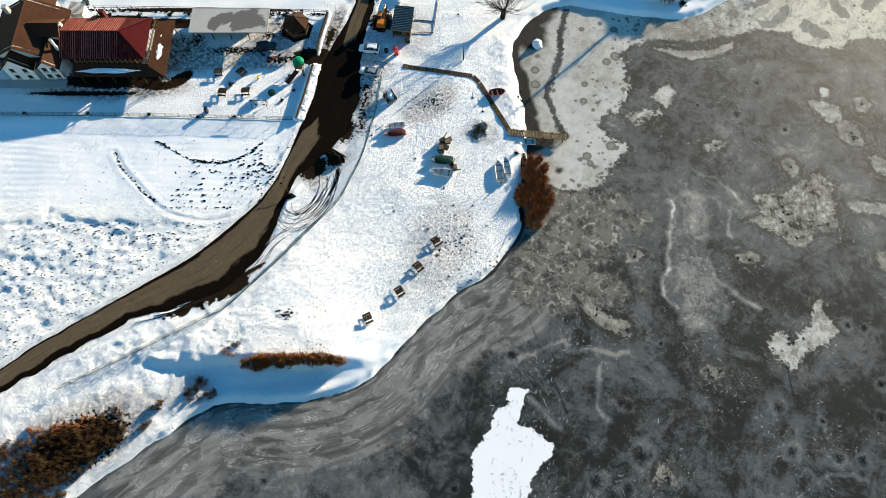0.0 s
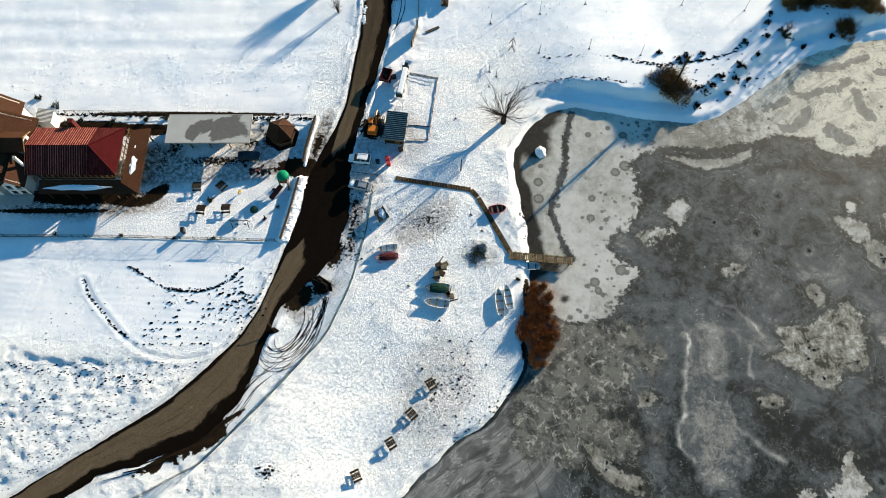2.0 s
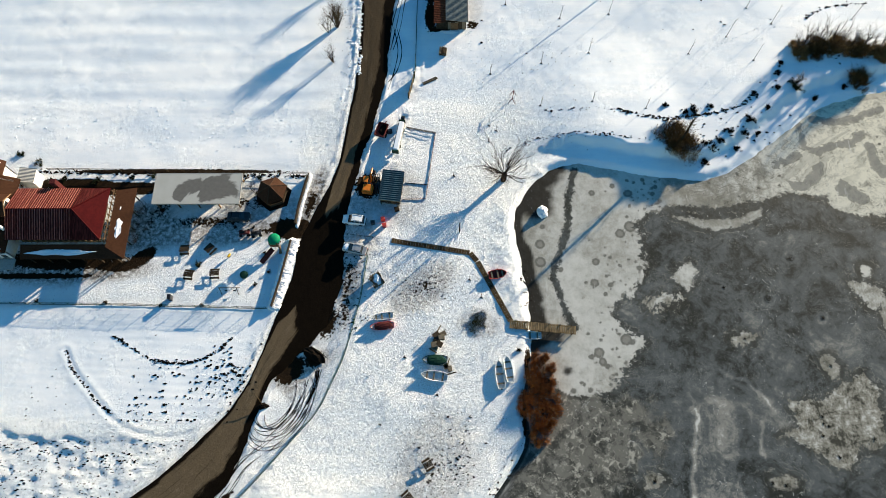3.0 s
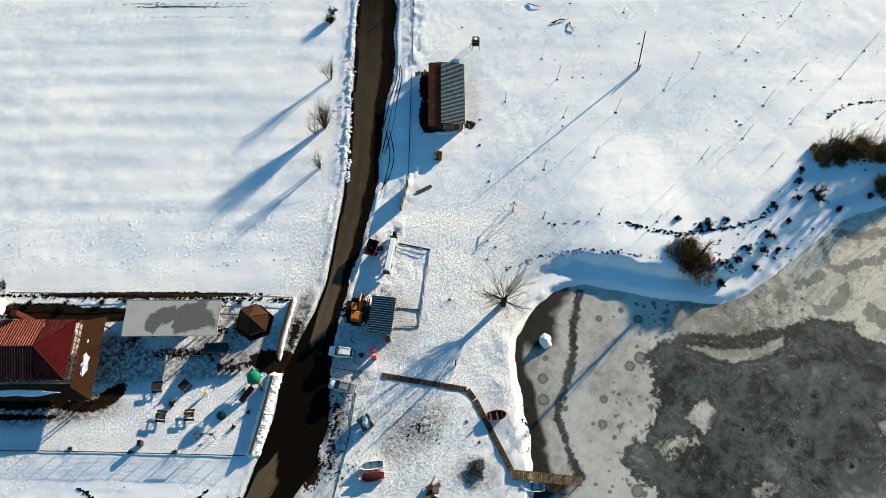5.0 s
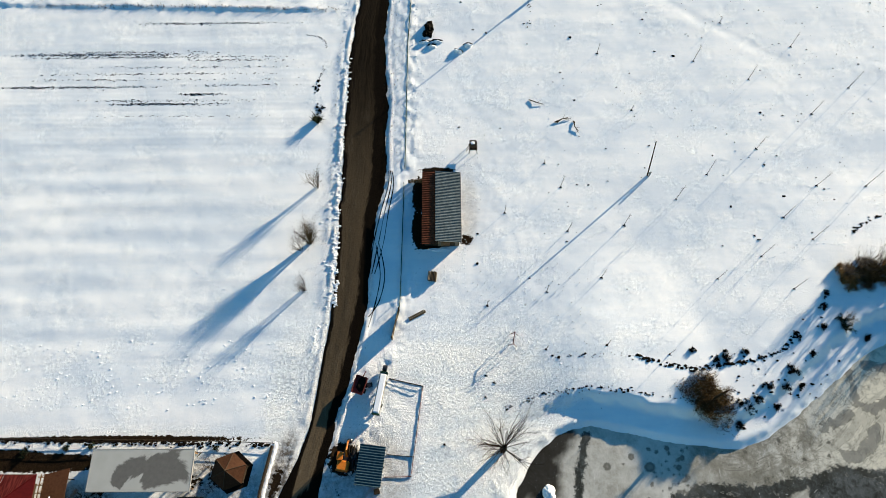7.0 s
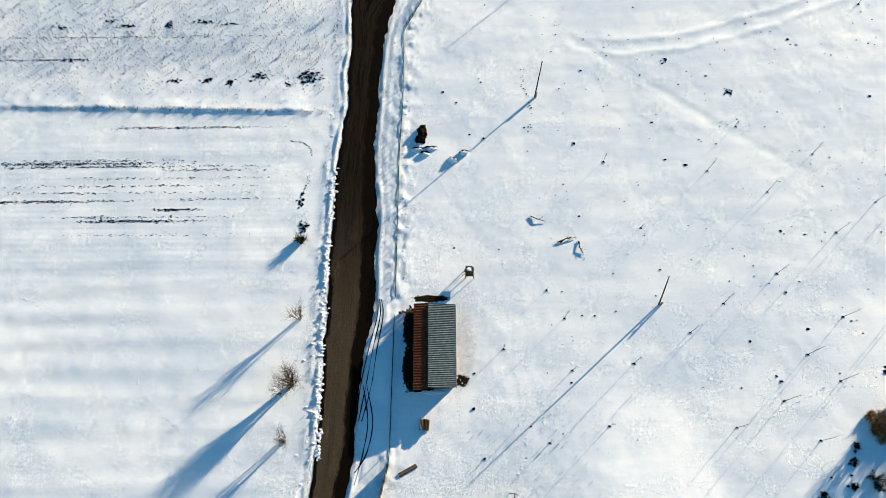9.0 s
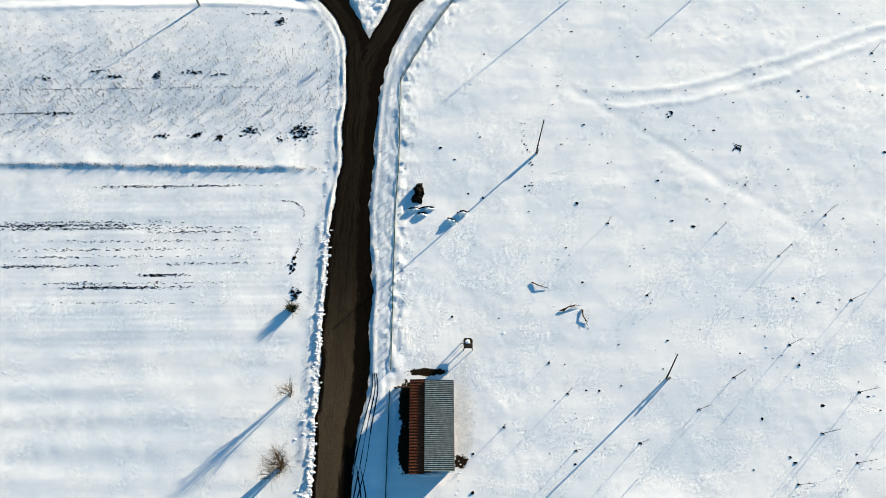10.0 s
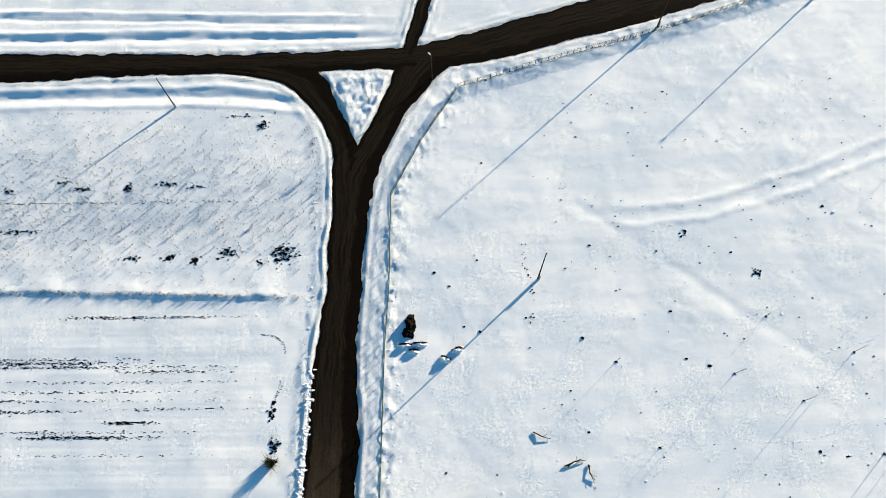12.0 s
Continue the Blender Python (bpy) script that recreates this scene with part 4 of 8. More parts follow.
def frost(x, y):
    """Fields of the ice: own tone, distance into the pale ice, its tone and raggedness, drifts, ripples."""
    F = {"drift": np.zeros_like(x)}
    sd, run = -shore_dist(x, y), line_dist(x, y, SHORE[::3])[1]
    wx, wy = x + 1.6 * fbm(x, y, 5, 1, 4, 0.6), y + 1.6 * fbm(x, y, 5, 4, 4, 0.6)
    ragged = fbm(x, y, 3.2, 5, 4, 0.6)
    f = 0.12 + 0.2 * fbm(x, y, 30, 0, 4, 0.6) - 0.10 * sstep(50, 12, y) * sstep(-5, 20, x)
    dist, _ = line_dist(wx, wy, PALE)
    bed = np.where(inside(wx, wy, PALE), dist, -dist)
    bed = np.where(y < 60, np.minimum(bed, 60.5 - 3.2 * np.hypot((x - 26) / 5.6, (y - 59) / 2.4) - 57.5), bed)
    level = 0.78 + 0.16 * fbm(x, y, 8, 2) - 0.24 * sstep(25, 16, x) + 0.12 * sstep(60, 80, x)
    rag, mottle, holed = 0.36 + 0.4 * sstep(9, 4, np.abs(x - 38)) * sstep(98, 84, y), 0.5 + 0.8 * sstep(42, 60, x), 0.25 + 0.75 * sstep(38, 60, x)
    dice = np.random.default_rng(5)
    # dark spots that eat into the cove's pale ice, densest along its open side
    spots = np.full_like(x, 3.0)
    for k in range(190):
        y0 = dice.uniform(57, 98)
        x0 = np.interp(y0, [56, 64, 71, 78, 86, 98], [31, 33.5, 36.5, 38, 41, 42]) - abs(dice.normal(0, 5.0)) + 1.4
        r = dice.choice([0.2, 0.3, 0.45, 0.75], p=[0.5, 0.32, 0.14, 0.04])
        near = (np.abs(x - x0) < 3) & (np.abs(y - y0) < 3)
        spots[near] = np.minimum(spots[near], np.hypot((x[near] - x0) * dice.uniform(0.8, 1.2), y[near] - y0) - r)
    for x0, y0, r in ((19.5, 84.5, 0.9), (19.4, 81.0, 1.0), (23, 79.5, 0.5), (36.5, 88, 1.1), (34.5, 86.6, 0.9), (33.5, 66.5, 1.0), (28.6, 64.2, 0.9), (20.2, 88, 0.5), (30, 95, 0.6), (34, 96.5, 0.5), (29.5, 81, 0.7)):
        spots = np.minimum(spots, np.hypot(x - x0, y - y0) - r)
    F["spots"] = spots
    for patch, tone, tear, blot in PATCHES:
        q = depth_in(wx * 0.45 + x * 0.55, wy * 0.45 + y * 0.55, patch)
        for field, value in ((level, tone), (rag, tear), (mottle, blot), (holed, 1.0)):
            field[:] = np.where((q > bed) & (q > -2.5), value, field)
        bed = np.maximum(bed, q)
    F["drift"] = np.clip(0.49 + 0.2 * (depth_in(x + 0.5 * ragged, y + 0.5 * fbm(x, y, 2.4, 1, 4, 0.6), SNOW_DRIFT)), 0, 1)
    pool = np.full_like(x, 3.0)
    for pts, width in POOLS:
        pool = np.minimum(pool, line_dist(wx * 0.5 + x * 0.5, wy * 0.5 + y * 0.5, pts)[0] - width)
    F["pool"] = np.clip(pool, -3, 3)
    F["strip"] = sstep(-64, -46, x) * sstep(28, 16, x) * sstep(0.0, 1.0, sd) * sstep(18, 6, sd + 5 * fbm(x, y, 12, 1, 3)) * sstep(60, 52, y)
    F["shell"] = sstep(9, 15, x) * sstep(44, 26, x + 12 * fbm(x, y, 9, 6, 4, 0.6)) * sstep(29, 37, y) * sstep(60, 55, y) * sstep(0, 1.5, sd) * 0.9
    for cx, cy, rx, ry, turn, amp in SOFT:
        f = f + amp * sstep(0.15, 0.55, spot(wx, wy, cx, cy, rx, ry, turn)) * (1 + 0.8 * ragged)
    q = depth_in(wx, wy, PLUME)
    f = f + 0.30 * sstep(-1.0, 0.9, 0.5 * q + 0.5 * depth_in(x, y, PLUME) + 0.8 * ragged) * (1 + 0.5 * ragged)
    for pts, width, amp in LINES:
        d, _ = line_dist(wx, wy, pts)
        f = np.maximum(f, amp * np.exp(-(d / width) ** 2) * (0.85 + 0.5 * ragged))
    for cx, cy, r in HOLES:
        d = np.hypot(x - cx, y - cy) * (1 + 0.5 * fbm(x, y, 1.6, 3))
        f = f + 0.16 * sstep(1.25 * r, 0.95 * r, d) + 0.08 * np.exp(-((d - 1.25 * r) / (0.14 * r)) ** 2) - 0.3 * np.exp(-(d / (0.6 * r)) ** 2) + 0.1 * np.exp(-((d - 0.85 * r) / (0.2 * r)) ** 2)
    cd, _ = line_dist(x + 0.5 * fbm(x, y, 2, 2), y, CRACK)
    bed = np.minimum(bed, cd - 0.62)
    F["swirl"] = sstep(38, 46, x) * sstep(86, 92, y)
    level = level - 0.22 * sstep(40, 46, x) * sstep(66, 56, x) * sstep(86, 90, y)
    F["cream"] = sstep(50, 84, x) * sstep(70, 100, y)
    F["grain"] = 0.4 * sstep(-1, 1, q) + np.clip(0.42 + 0.5 * fbm(x, y, 11, 4, 2), 0.15, 0.9)
    F["run"], F["off"], F["mud"] = run, sd, thawed(x, y)
    F["frost"], F["bed"], F["level"], F["rag"], F["mottle"], F["holed"] = f, np.clip(bed, -4, 4), level, rag, 1.5 * mottle, holed
    return F


PALE = [(8, 56), (17, 56), (24.9, 56.6), (29.2, 57.0), (33.1, 57.4), (33.7, 59.1), (31.6, 61.3), (34.7, 62.3), (36.9, 66.1), (33.0, 67.6), (31.2, 70.7), (32.4, 73.3), (35.5, 74.7), (38.1, 79.5),
        (36.9, 83.7), (38.6, 86.8), (37.6, 88.6), (39.6, 91.5), (46.6, 92.3), (54.9, 92), (62.3, 93.1), (66.8, 94.4), (74.8, 94.4), (75.6, 91.4), (79.5, 89.6), (84, 90.5), (86, 91.9), (94.4, 92.6),
        (104, 88), (140, 85), (170, 160), (80, 145), (8, 110), (8, 58)]
BOWL = [(57.1, 50.2), (60.4, 50.9), (59.9, 55.7), (64.9, 55.7), (69.7, 59.0), (73.5, 60.3), (75.7, 57.6), (74.1, 49.3), (69.6, 48.4), (67.4, 44.7), (65.0, 45.2), (61.2, 48.6)]
PLUME = [(43.0, 55.0), (47.3, 57.6), (50.7, 55.8), (50.5, 49.3), (49.1, 43.6), (51.0, 36.0), (51.4, 32.6), (47.8, 30.0), (43.3, 29.6), (41.2, 32.9), (40.1, 36.0), (42.2, 40.3), (42.7, 49.3)]
WING = [(56.7, 27.1), (59.1, 28.3), (61.1, 28.7), (61.3, 26.5), (62.5, 27.7), (65.0, 30.1), (66.2, 33.9), (67.8, 34.9), (68.4, 31.8), (69.8, 29.1), (67.2, 26.7), (63.9, 25.7), (61.5, 23.7), (60.6, 22.5), (59.1, 23.7)]
FINGER = [(45.0, 90.2), (50.9, 89.4), (56.9, 89.7), (62.0, 91.6), (61.4, 89.7), (57.9, 88.3), (52.1, 87.2), (48.5, 88.3)]
SNOW_DRIFT = [(12.0, 19.0), (14.9, 19.0), (13.9, 16.6), (12.7, 13.4), (14.9, 12.5), (18.6, 10.1), (17.9, 8.3), (16.2, 6.5), (14.8, 4.4), (13.3, 0.2), (5.2, 0.2), (5.0, 8.8), (6.5, 10.6), (8.2, 12.4), (9.2, 15.0), (11.2, 16.7)]
# outlines of the frosted patches: how pale, how ragged and how blotched each is
PATCHES = [(FINGER, 0.78, 0.3, 0.7), (BOWL, 0.46, 0.7, 1.9), (WING, 0.72, 0.7, 1.4)]
PATCHES += [([(43.1, 77.9), (44.5, 79.5), (46.6, 80.9), (48.0, 79.0), (46.5, 77.1), (45.7, 75.2), (44.2, 76.8)], 0.75, 0.45, 0.9), ([(37.7, 73.5), (41.0, 74.7), (43.9, 74.4), (43.0, 72.5), (40.6, 73.3), (38.8, 70.7)], 0.6, 1.0, 1.5),
            ([(51.8, 66.8), (54.5, 67.7), (56.6, 66.8), (55.5, 65.8), (52.4, 65.5)], 0.6, 0.5, 1.3), ([(74.5, 76.8), (77.3, 76.5), (80.2, 75.5), (80.2, 72.8), (78.0, 70.9), (76.0, 73.3)], 0.68, 0.6, 1.1)]
PATCHES += [([(77.6, 79.9), (78.9, 79.9), (78.5, 77.5), (77.4, 77.8)], 0.9, 0.4, 0.6), ([(84.0, 77.3), (86.3, 78.2), (87.2, 76.3), (86.1, 74.4), (84.0, 74.4)], 0.55, 0.35, 1.3), ([(79.0, 71.5), (81.5, 72.3), (83.6, 69.9), (84.1, 66.0), (81.4, 66.3), (79.2, 68.3)], 0.52, 0.4, 1.0),
            ([(83.3, 63.8), (85.2, 64.3), (87.9, 61.7), (87.2, 59.0), (83.9, 61.3)], 0.55, 0.4, 1.1), ([(66.3, 63.0), (68.2, 63.8), (69.7, 62.0), (68.7, 59.5), (67.5, 59.8)], 0.46, 0.35, 1.0)]
PATCHES += [([(71.2, 50.7), (73.1, 51.6), (74.5, 50.2), (73.4, 48.1), (71.3, 48.1)], 0.42, 0.3, 1.0), ([(77.4, 54.5), (80.5, 54.0), (86.9, 53.7), (86.2, 51.1), (81.1, 51.8), (77.8, 52.6)], 0.62, 0.4, 1.1), ([(54.0, 43.4), (56.4, 44.1), (58.7, 43.0), (57.0, 41.6), (54.4, 42.1)], 0.4, 0.35, 1.2),
            ([(24.3, 36.1), (26.5, 35.4), (30.0, 31.8), (33.4, 30.0), (33.2, 28.2), (30.2, 28.8), (27.0, 31.6)], 0.46, 0.45, 1.2), ([(44.5, 22.8), (46.4, 23.3), (48.8, 22.4), (47.6, 21.0), (44.9, 21.0)], 0.34, 0.6, 1.3), ([(80.2, 43.8), (83.5, 44.7), (82.3, 39.9), (80.0, 40.7)], 0.5, 0.4, 1.1)]
PATCHES += [([(33.4, 43.9), (35.6, 44.3), (37.2, 43.2), (36.0, 42.0), (34.0, 42.3)], 0.42, 0.4, 1.2), ([(89, 63), (95, 64.5), (95, 61.5), (90, 61)], 0.55, 0.5, 1.2), ([(92, 75), (97, 76), (98, 72), (93, 72)], 0.55, 0.5, 1.2), ([(35.5, 6.6), (38.0, 5.4), (37.4, 3.8), (34.6, 4.4)], 0.42, 0.6, 1.3)]
POOLS = [([(68.4, 96.1), (70.9, 96.5), (73.7, 98.7), (74.8, 100.9)], 0.85), ([(66.0, 100.5), (68.4, 101.7), (71.3, 103.0)], 0.6), ([(74.2, 104.2), (78.9, 105.5), (82.1, 106.0), (84.8, 107.7)], 0.7), ([(78.4, 96.0), (79.9, 94.9), (81.2, 93.8)], 1.5),
         ([(85.4, 104.7), (85.4, 101.1), (87.0, 98.9)], 1.1), ([(72.2, 109.5), (72.7, 104.7), (74.9, 104.3)], 0.55), ([(75.6, 110.8), (82.4, 110.8), (89.3, 113.4)], 0.7), ([(92, 101), (95, 104), (99, 105)], 1.0), ([(91, 110), (97, 108.5)], 0.8)]
SOFT = [(67, 52, 7, 6, 0, 0.1), (40, 24, 9, 5, 10, 0.1), (27, 20, 3.5, 6, 0, 0.1), (80, 84, 12, 3, 0, 0.14), (62, 86, 9, 2, 0, 0.10)]
LINES = [([(43.7, 55.0), (43.3, 49.3), (41.9, 41.4), (40.6, 36.0), (41.6, 33.3)], 0.6, 1.0), ([(49.1, 61.0), (52.6, 60.0), (55.2, 57.4), (56.5, 54.7)], 0.45, 0.66), ([(54.0, 52.6), (53.9, 49.3), (54.1, 46.5)], 0.45, 0.66),
         ([(49.7, 43.6), (49.9, 39.5), (53.8, 36.0), (56.6, 33.4)], 0.45, 0.7), ([(11.7, 24.8), (17.6, 26.0), (21.5, 27.2), (23.3, 25.2), (27.5, 25.8), (32.3, 25.1)], 0.55, 0.56), ([(27.7, 22.3), (26.7, 18.9), (26.6, 16.1), (27.6, 14.1)], 0.55, 0.56),
         ([(15.8, 18.0), (16.9, 16.1), (19.3, 13.3)], 0.5, 0.36), ([(69.5, 4.3), (62.8, 5.0), (61.1, 3.5)], 0.35, 0.42), ([(21.4, 54.0), (23.5, 52.8), (27.8, 53.6), (31.5, 55.8)], 0.5, 0.6)]
HOLES = [(32.9, 8.3, 2.0), (36.9, 4.6, 1.6), (25.1, 4.0, 1.9), (30.1, 2.9, 1.5), (30.5, 16.8, 1.3), (31.6, 16.3, 1.2), (12.5, 24.8, 1.6), (57.9, 8.7, 1.5), (65.1, 7.7, 1.4), (69.2, 7.4, 1.5), (56.9, 16.0, 1.6), (63.8, 13.7, 0.8),
         (75.2, 19.8, 1.2), (73.8, 14.2, 1.2), (38.4, 26.9, 0.6), (2.2, 3.1, 1.0), (-28.5, 4.4, 1.2), (71.8, 30.1, 1.0), (74.7, 29.7, 0.9), (59.5, 73.7, 1.3), (65.0, 81.5, 1.1), (68.6, 70.2, 0.9)]
HOLES += [(54.6, 42.9, 0.6), (56.6, 42.5, 0.6), (32.8, 29.3, 0.9), (46.0, 21.6, 1.7), (48.0, 22.0, 0.8), (85.3, 76.2, 0.7), (68.1, 61.8, 0.8), (72.6, 49.6, 0.7), (66.2, 46.8, 0.6), (81.6, 69.4, 0.6), (54.2, 66.6, 0.6), (35.6, 43.2, 0.6), (57.8, 26.0, 0.5), (88, 50, 1.2), (52, 76, 0.6)]
CRACK = smooth_line([(27, 99.8), (25.4, 93.8), (24.3, 85.7), (21.7, 78.5), (22.8, 73.7), (24.6, 68.5)], 1.0)


def thawed(x, y):
    """Open, muddy water along the west shore of the cove and round the reeds."""
    sd = -shore_dist(x, y) + 0.5 * fbm(x, y, 2.5, 2)
    m = 1.3 * spot(x, y, 17.6, 72, 1.9, 4.5) + 0.9 * spot(x, y, 17.2, 79, 1.2, 4.5) + 1.0 * spot(x, y, 19.4, 67.4, 4.5, 1.8) + 0.9 * spot(x, y, 19.6, 92.4, 3.0, 3.6) + 0.75 * spot(x, y, 21.5, 97.5, 4.5, 2.2, 35)
    m = m + 0.7 * spot(x, y, 13.3, 44.3, 2.6, 0.7, 45) + 0.75 * sstep(2.2, 0.3, sd + 1.2 * fbm(x, y, 4, 1, 3)) * sstep(60, 66, y) * sstep(27, 21, x) + 0.6 * spot(x, y, 23, 61, 1.2, 1.0)
    return 0.94 * sstep(0.2, 0.62, m * (1 + 0.6 * fbm(x, y, 1.8, 6, 4)))


for key, values in frost(IX, IY).items():
    attribute(lake.data, key, values)


def road(name, left, right, z, label, wet):
    """A strip between two edges, with ragged sides and a slight crown."""
    a, b = smooth_line(left, 0.6), smooth_line(right, 0.6)
    n, m = int(max(len(a), len(b)) * 1.6), 16

    def even(line):
        p = np.array(line)
        s = np.r_[0, np.cumsum(np.linalg.norm(np.diff(p, axis=0), axis=1))]
        q = np.linspace(0, s[-1], n)
        return np.stack([np.interp(q, s, p[:, 0]), np.interp(q, s, p[:, 1])], 1)

    a, b = even(a), even(b)
    side = (b - a) / np.linalg.norm(b - a, axis=1)[:, None]
    a = a + side * ((0.25 + 0.45 * sstep(110, 150, a[:, 1])) * fbm(a[:, 0], a[:, 1], 2.5, 1, 5, 0.6) - 0.1)[:, None]
    b = b + side * (0.9 * fbm(b[:, 0], b[:, 1], 3.0, 2, 5, 0.6) + 0.1)[:, None]
    u = np.linspace(0, 1, m)
    p = a[:, None] * (1 - u[None, :, None]) + b[:, None] * u[None, :, None]
    h = z + 0.05 * (1 - (2 * u - 1) ** 2)[None] + 0.02 * fbm(p[..., 0], p[..., 1], 0.9, 3, 3) - 0.03 * np.exp(-((np.abs(u - 0.5) - 0.2) / 0.06) ** 2)[None]
    co = np.concatenate([p, h[..., None]], -1).reshape(-1, 3)
    i = (np.arange(n - 1)[:, None] * m + np.arange(m - 1)[None]).ravel()
    me = bpy.data.meshes.new(name)
    me.from_pydata(co.tolist(), [], np.stack([i, i + 1, i + m + 1, i + m], 1).tolist())
    me.polygons.foreach_set("use_smooth", [True] * len(me.polygons))
    me.materials.append(M["road"])
    attribute(me, "across", np.tile(u, n))
    attribute(me, "run", np.repeat(np.r_[0, np.cumsum(np.linalg.norm(np.diff(a, axis=0), axis=1))], m))
    attribute(me, "wet", np.repeat(wet(a[:, 0], a[:, 1]), m))
    attribute(me, "dull", np.repeat((0.45 * sstep(95, 120, a[:, 1]) + 0.5 * sstep(140, 175, a[:, 1])), m))
    me.update()
    return tagged(new(name, me), label, "road", kind="structure")


# the 0.95 term paints the shed's shadow over the wet mud, y 68 to 98
road("road_main", ROAD_L, ROAD_R, 0.05, "brown muddy lane with wet dark verge between snow banks", lambda x, y: -0.08 + 0.10 * sstep(60, 85, y) + 0.95 * sstep(68, 78, y) * sstep(98, 88, y) - 0.06 * sstep(105, 125, y) + 0.06 * sstep(150, 200, y))
road("road_cross", CROSS_T, CROSS_B, 0.062, "wet dark cross road cleared of snow", lambda x, y: 0 * x - 0.08)
road("road_leg", LEG_L, LEG_R, 0.056, "wet dark curved junction arm cleared of snow", lambda x, y: 0 * x + 0.12)
road("road_north", NORTH_L, NORTH_R, 0.07, "narrow dark track leaving the cross road", lambda x, y: 0 * x + 0.15)


# ---- makers of plants ----
def limb(s, rnd, p, d, length, r, depth, n=5, droop=0.0, fork=3, spread=0.7):
    """A bending limb that forks into finer ones."""
    pts, q, v = [Vector(p)], Vector(p), Vector(d).normalized()
    for _ in range(3):
        v = (v + Vector((rnd.uniform(-0.18, 0.18), rnd.uniform(-0.18, 0.18), rnd.uniform(-0.08, 0.12) - droop))).normalized()
        q = q + v * length / 3
        pts.append(q.copy())
    s.tube(pts, r, r * 0.55, n)
    if depth:
        for k in range(fork):
            at = pts[1 + (k % 3)]
            side = Vector((rnd.gauss(0, 1), rnd.gauss(0, 1), rnd.gauss(0.2, 0.6))).normalized()
            limb(s, rnd, at, v + side * spread, length * rnd.uniform(0.45, 0.75), r * 0.5, depth - 1, 3, droop, fork, spread)


def sapling_mesh(seed, h):
    rnd = random.Random(seed)
    trunk, crown = Shape(), Shape()
    lean = Vector((rnd.uniform(-0.04, 0.04), rnd.uniform(-0.04, 0.04), 1))
    trunk.tube([lean * (h * t) for t in (0, 0.35, 0.7, 1.0)], 0.05, 0.016, 5)
    for k in range(6):
        a = rnd.uniform(0, 6.28)
        limb(crown, rnd, lean * h * rnd.uniform(0.45, 0.9), (math.cos(a) * 0.35, math.sin(a) * 0.35, 1.0), h * rnd.uniform(0.10, 0.18), 0.012, 1, 3, 0, 2)
    tuft = Shape().lump((0, 0, -0.04), (0.24, 0.16, 0.14), 4, 9, 0.6, seed).lump((0.2, -0.16, -0.04), (0.14, 0.11, 0.1), 3, 7, 0.6, seed + 1)
    return trunk, crown, tuft


def sapling(x, y, h, seed):
    t = thing("sapling", x, y, "thin leafless young tree with a tuft of dark grass", "tree", "young trees of the orchard field")
    a, b, c = sapling_mesh(seed, h)
    part("trunk", a, "twig", t), part("crown", b, "twig", t), part("grass_tuft", c, "clod", t)
    return t


def bush(name, x, y, h, stems, seed, mat, label, spread=0.45, thick=0.06, depth=2, group="", fork=3):
    rnd = random.Random(seed)
    t = thing(name, x, y, label, "bush", group)
    s, w = Shape(), Shape()
    for k in range(stems):
        a = rnd.uniform(0, 6.28)
        d = Vector((math.cos(a) * spread * rnd.uniform(0.2, 1), math.sin(a) * spread * rnd.uniform(0.2, 1), 1)).normalized()
        base = Vector((math.cos(a) * 0.25, math.sin(a) * 0.25, -0.1))
        tip = base + d * h * rnd.uniform(0.45, 0.65)
        s.tube([base, base.lerp(tip, 0.5) + Vector((0, 0, 0.1)), tip], thick, thick * 0.5, 5)
        for j in range(4):
            limb(w, rnd, base.lerp(tip, rnd.uniform(0.4, 1)), d + Vector((rnd.gauss(0, 0.4), rnd.gauss(0, 0.4), 0.2)), h * rnd.uniform(0.2, 0.42), thick * 0.5, depth, 3, 0, fork)
    part("trunk", s, "bark", t), part("crown", w, mat, t)
    return t


def blades(s, rnd, x, y, z, count, rx, ry, h, width, turn=0.0, lean=0.35):
    """Many thin stalks round a spot."""
    c, q = math.cos(turn), math.sin(turn)
    for _ in range(count):
        a, r = rnd.uniform(0, 6.28), math.sqrt(rnd.random())
        u, v = rx * r * math.cos(a), ry * r * math.sin(a)
        px, py = x + u * c - v * q, y + u * q + v * c
        b, g = rnd.uniform(0, 6.28), h * rnd.uniform(0.55, 1.1) * (1.05 - 0.35 * r)
        ux, uy, w = math.cos(b), math.sin(b), width * rnd.uniform(0.6, 1.3)
        lx, ly = rnd.gauss(0, lean) * g, rnd.gauss(0, lean) * g
        k = len(s.v)
        s.v += [(px - ux * w, py - uy * w, z), (px + ux * w, py + uy * w, z), (px + lx * 0.4 + ux * w, py + ly * 0.4 + uy * w, z + g * 0.65),
                (px + lx * 0.4 - ux * w, py + ly * 0.4 - uy * w, z + g * 0.65), (px + lx, py + ly, z + g)]
        s.f += [(k, k + 1, k + 2, k + 3), (k + 3, k + 2, k + 4)]


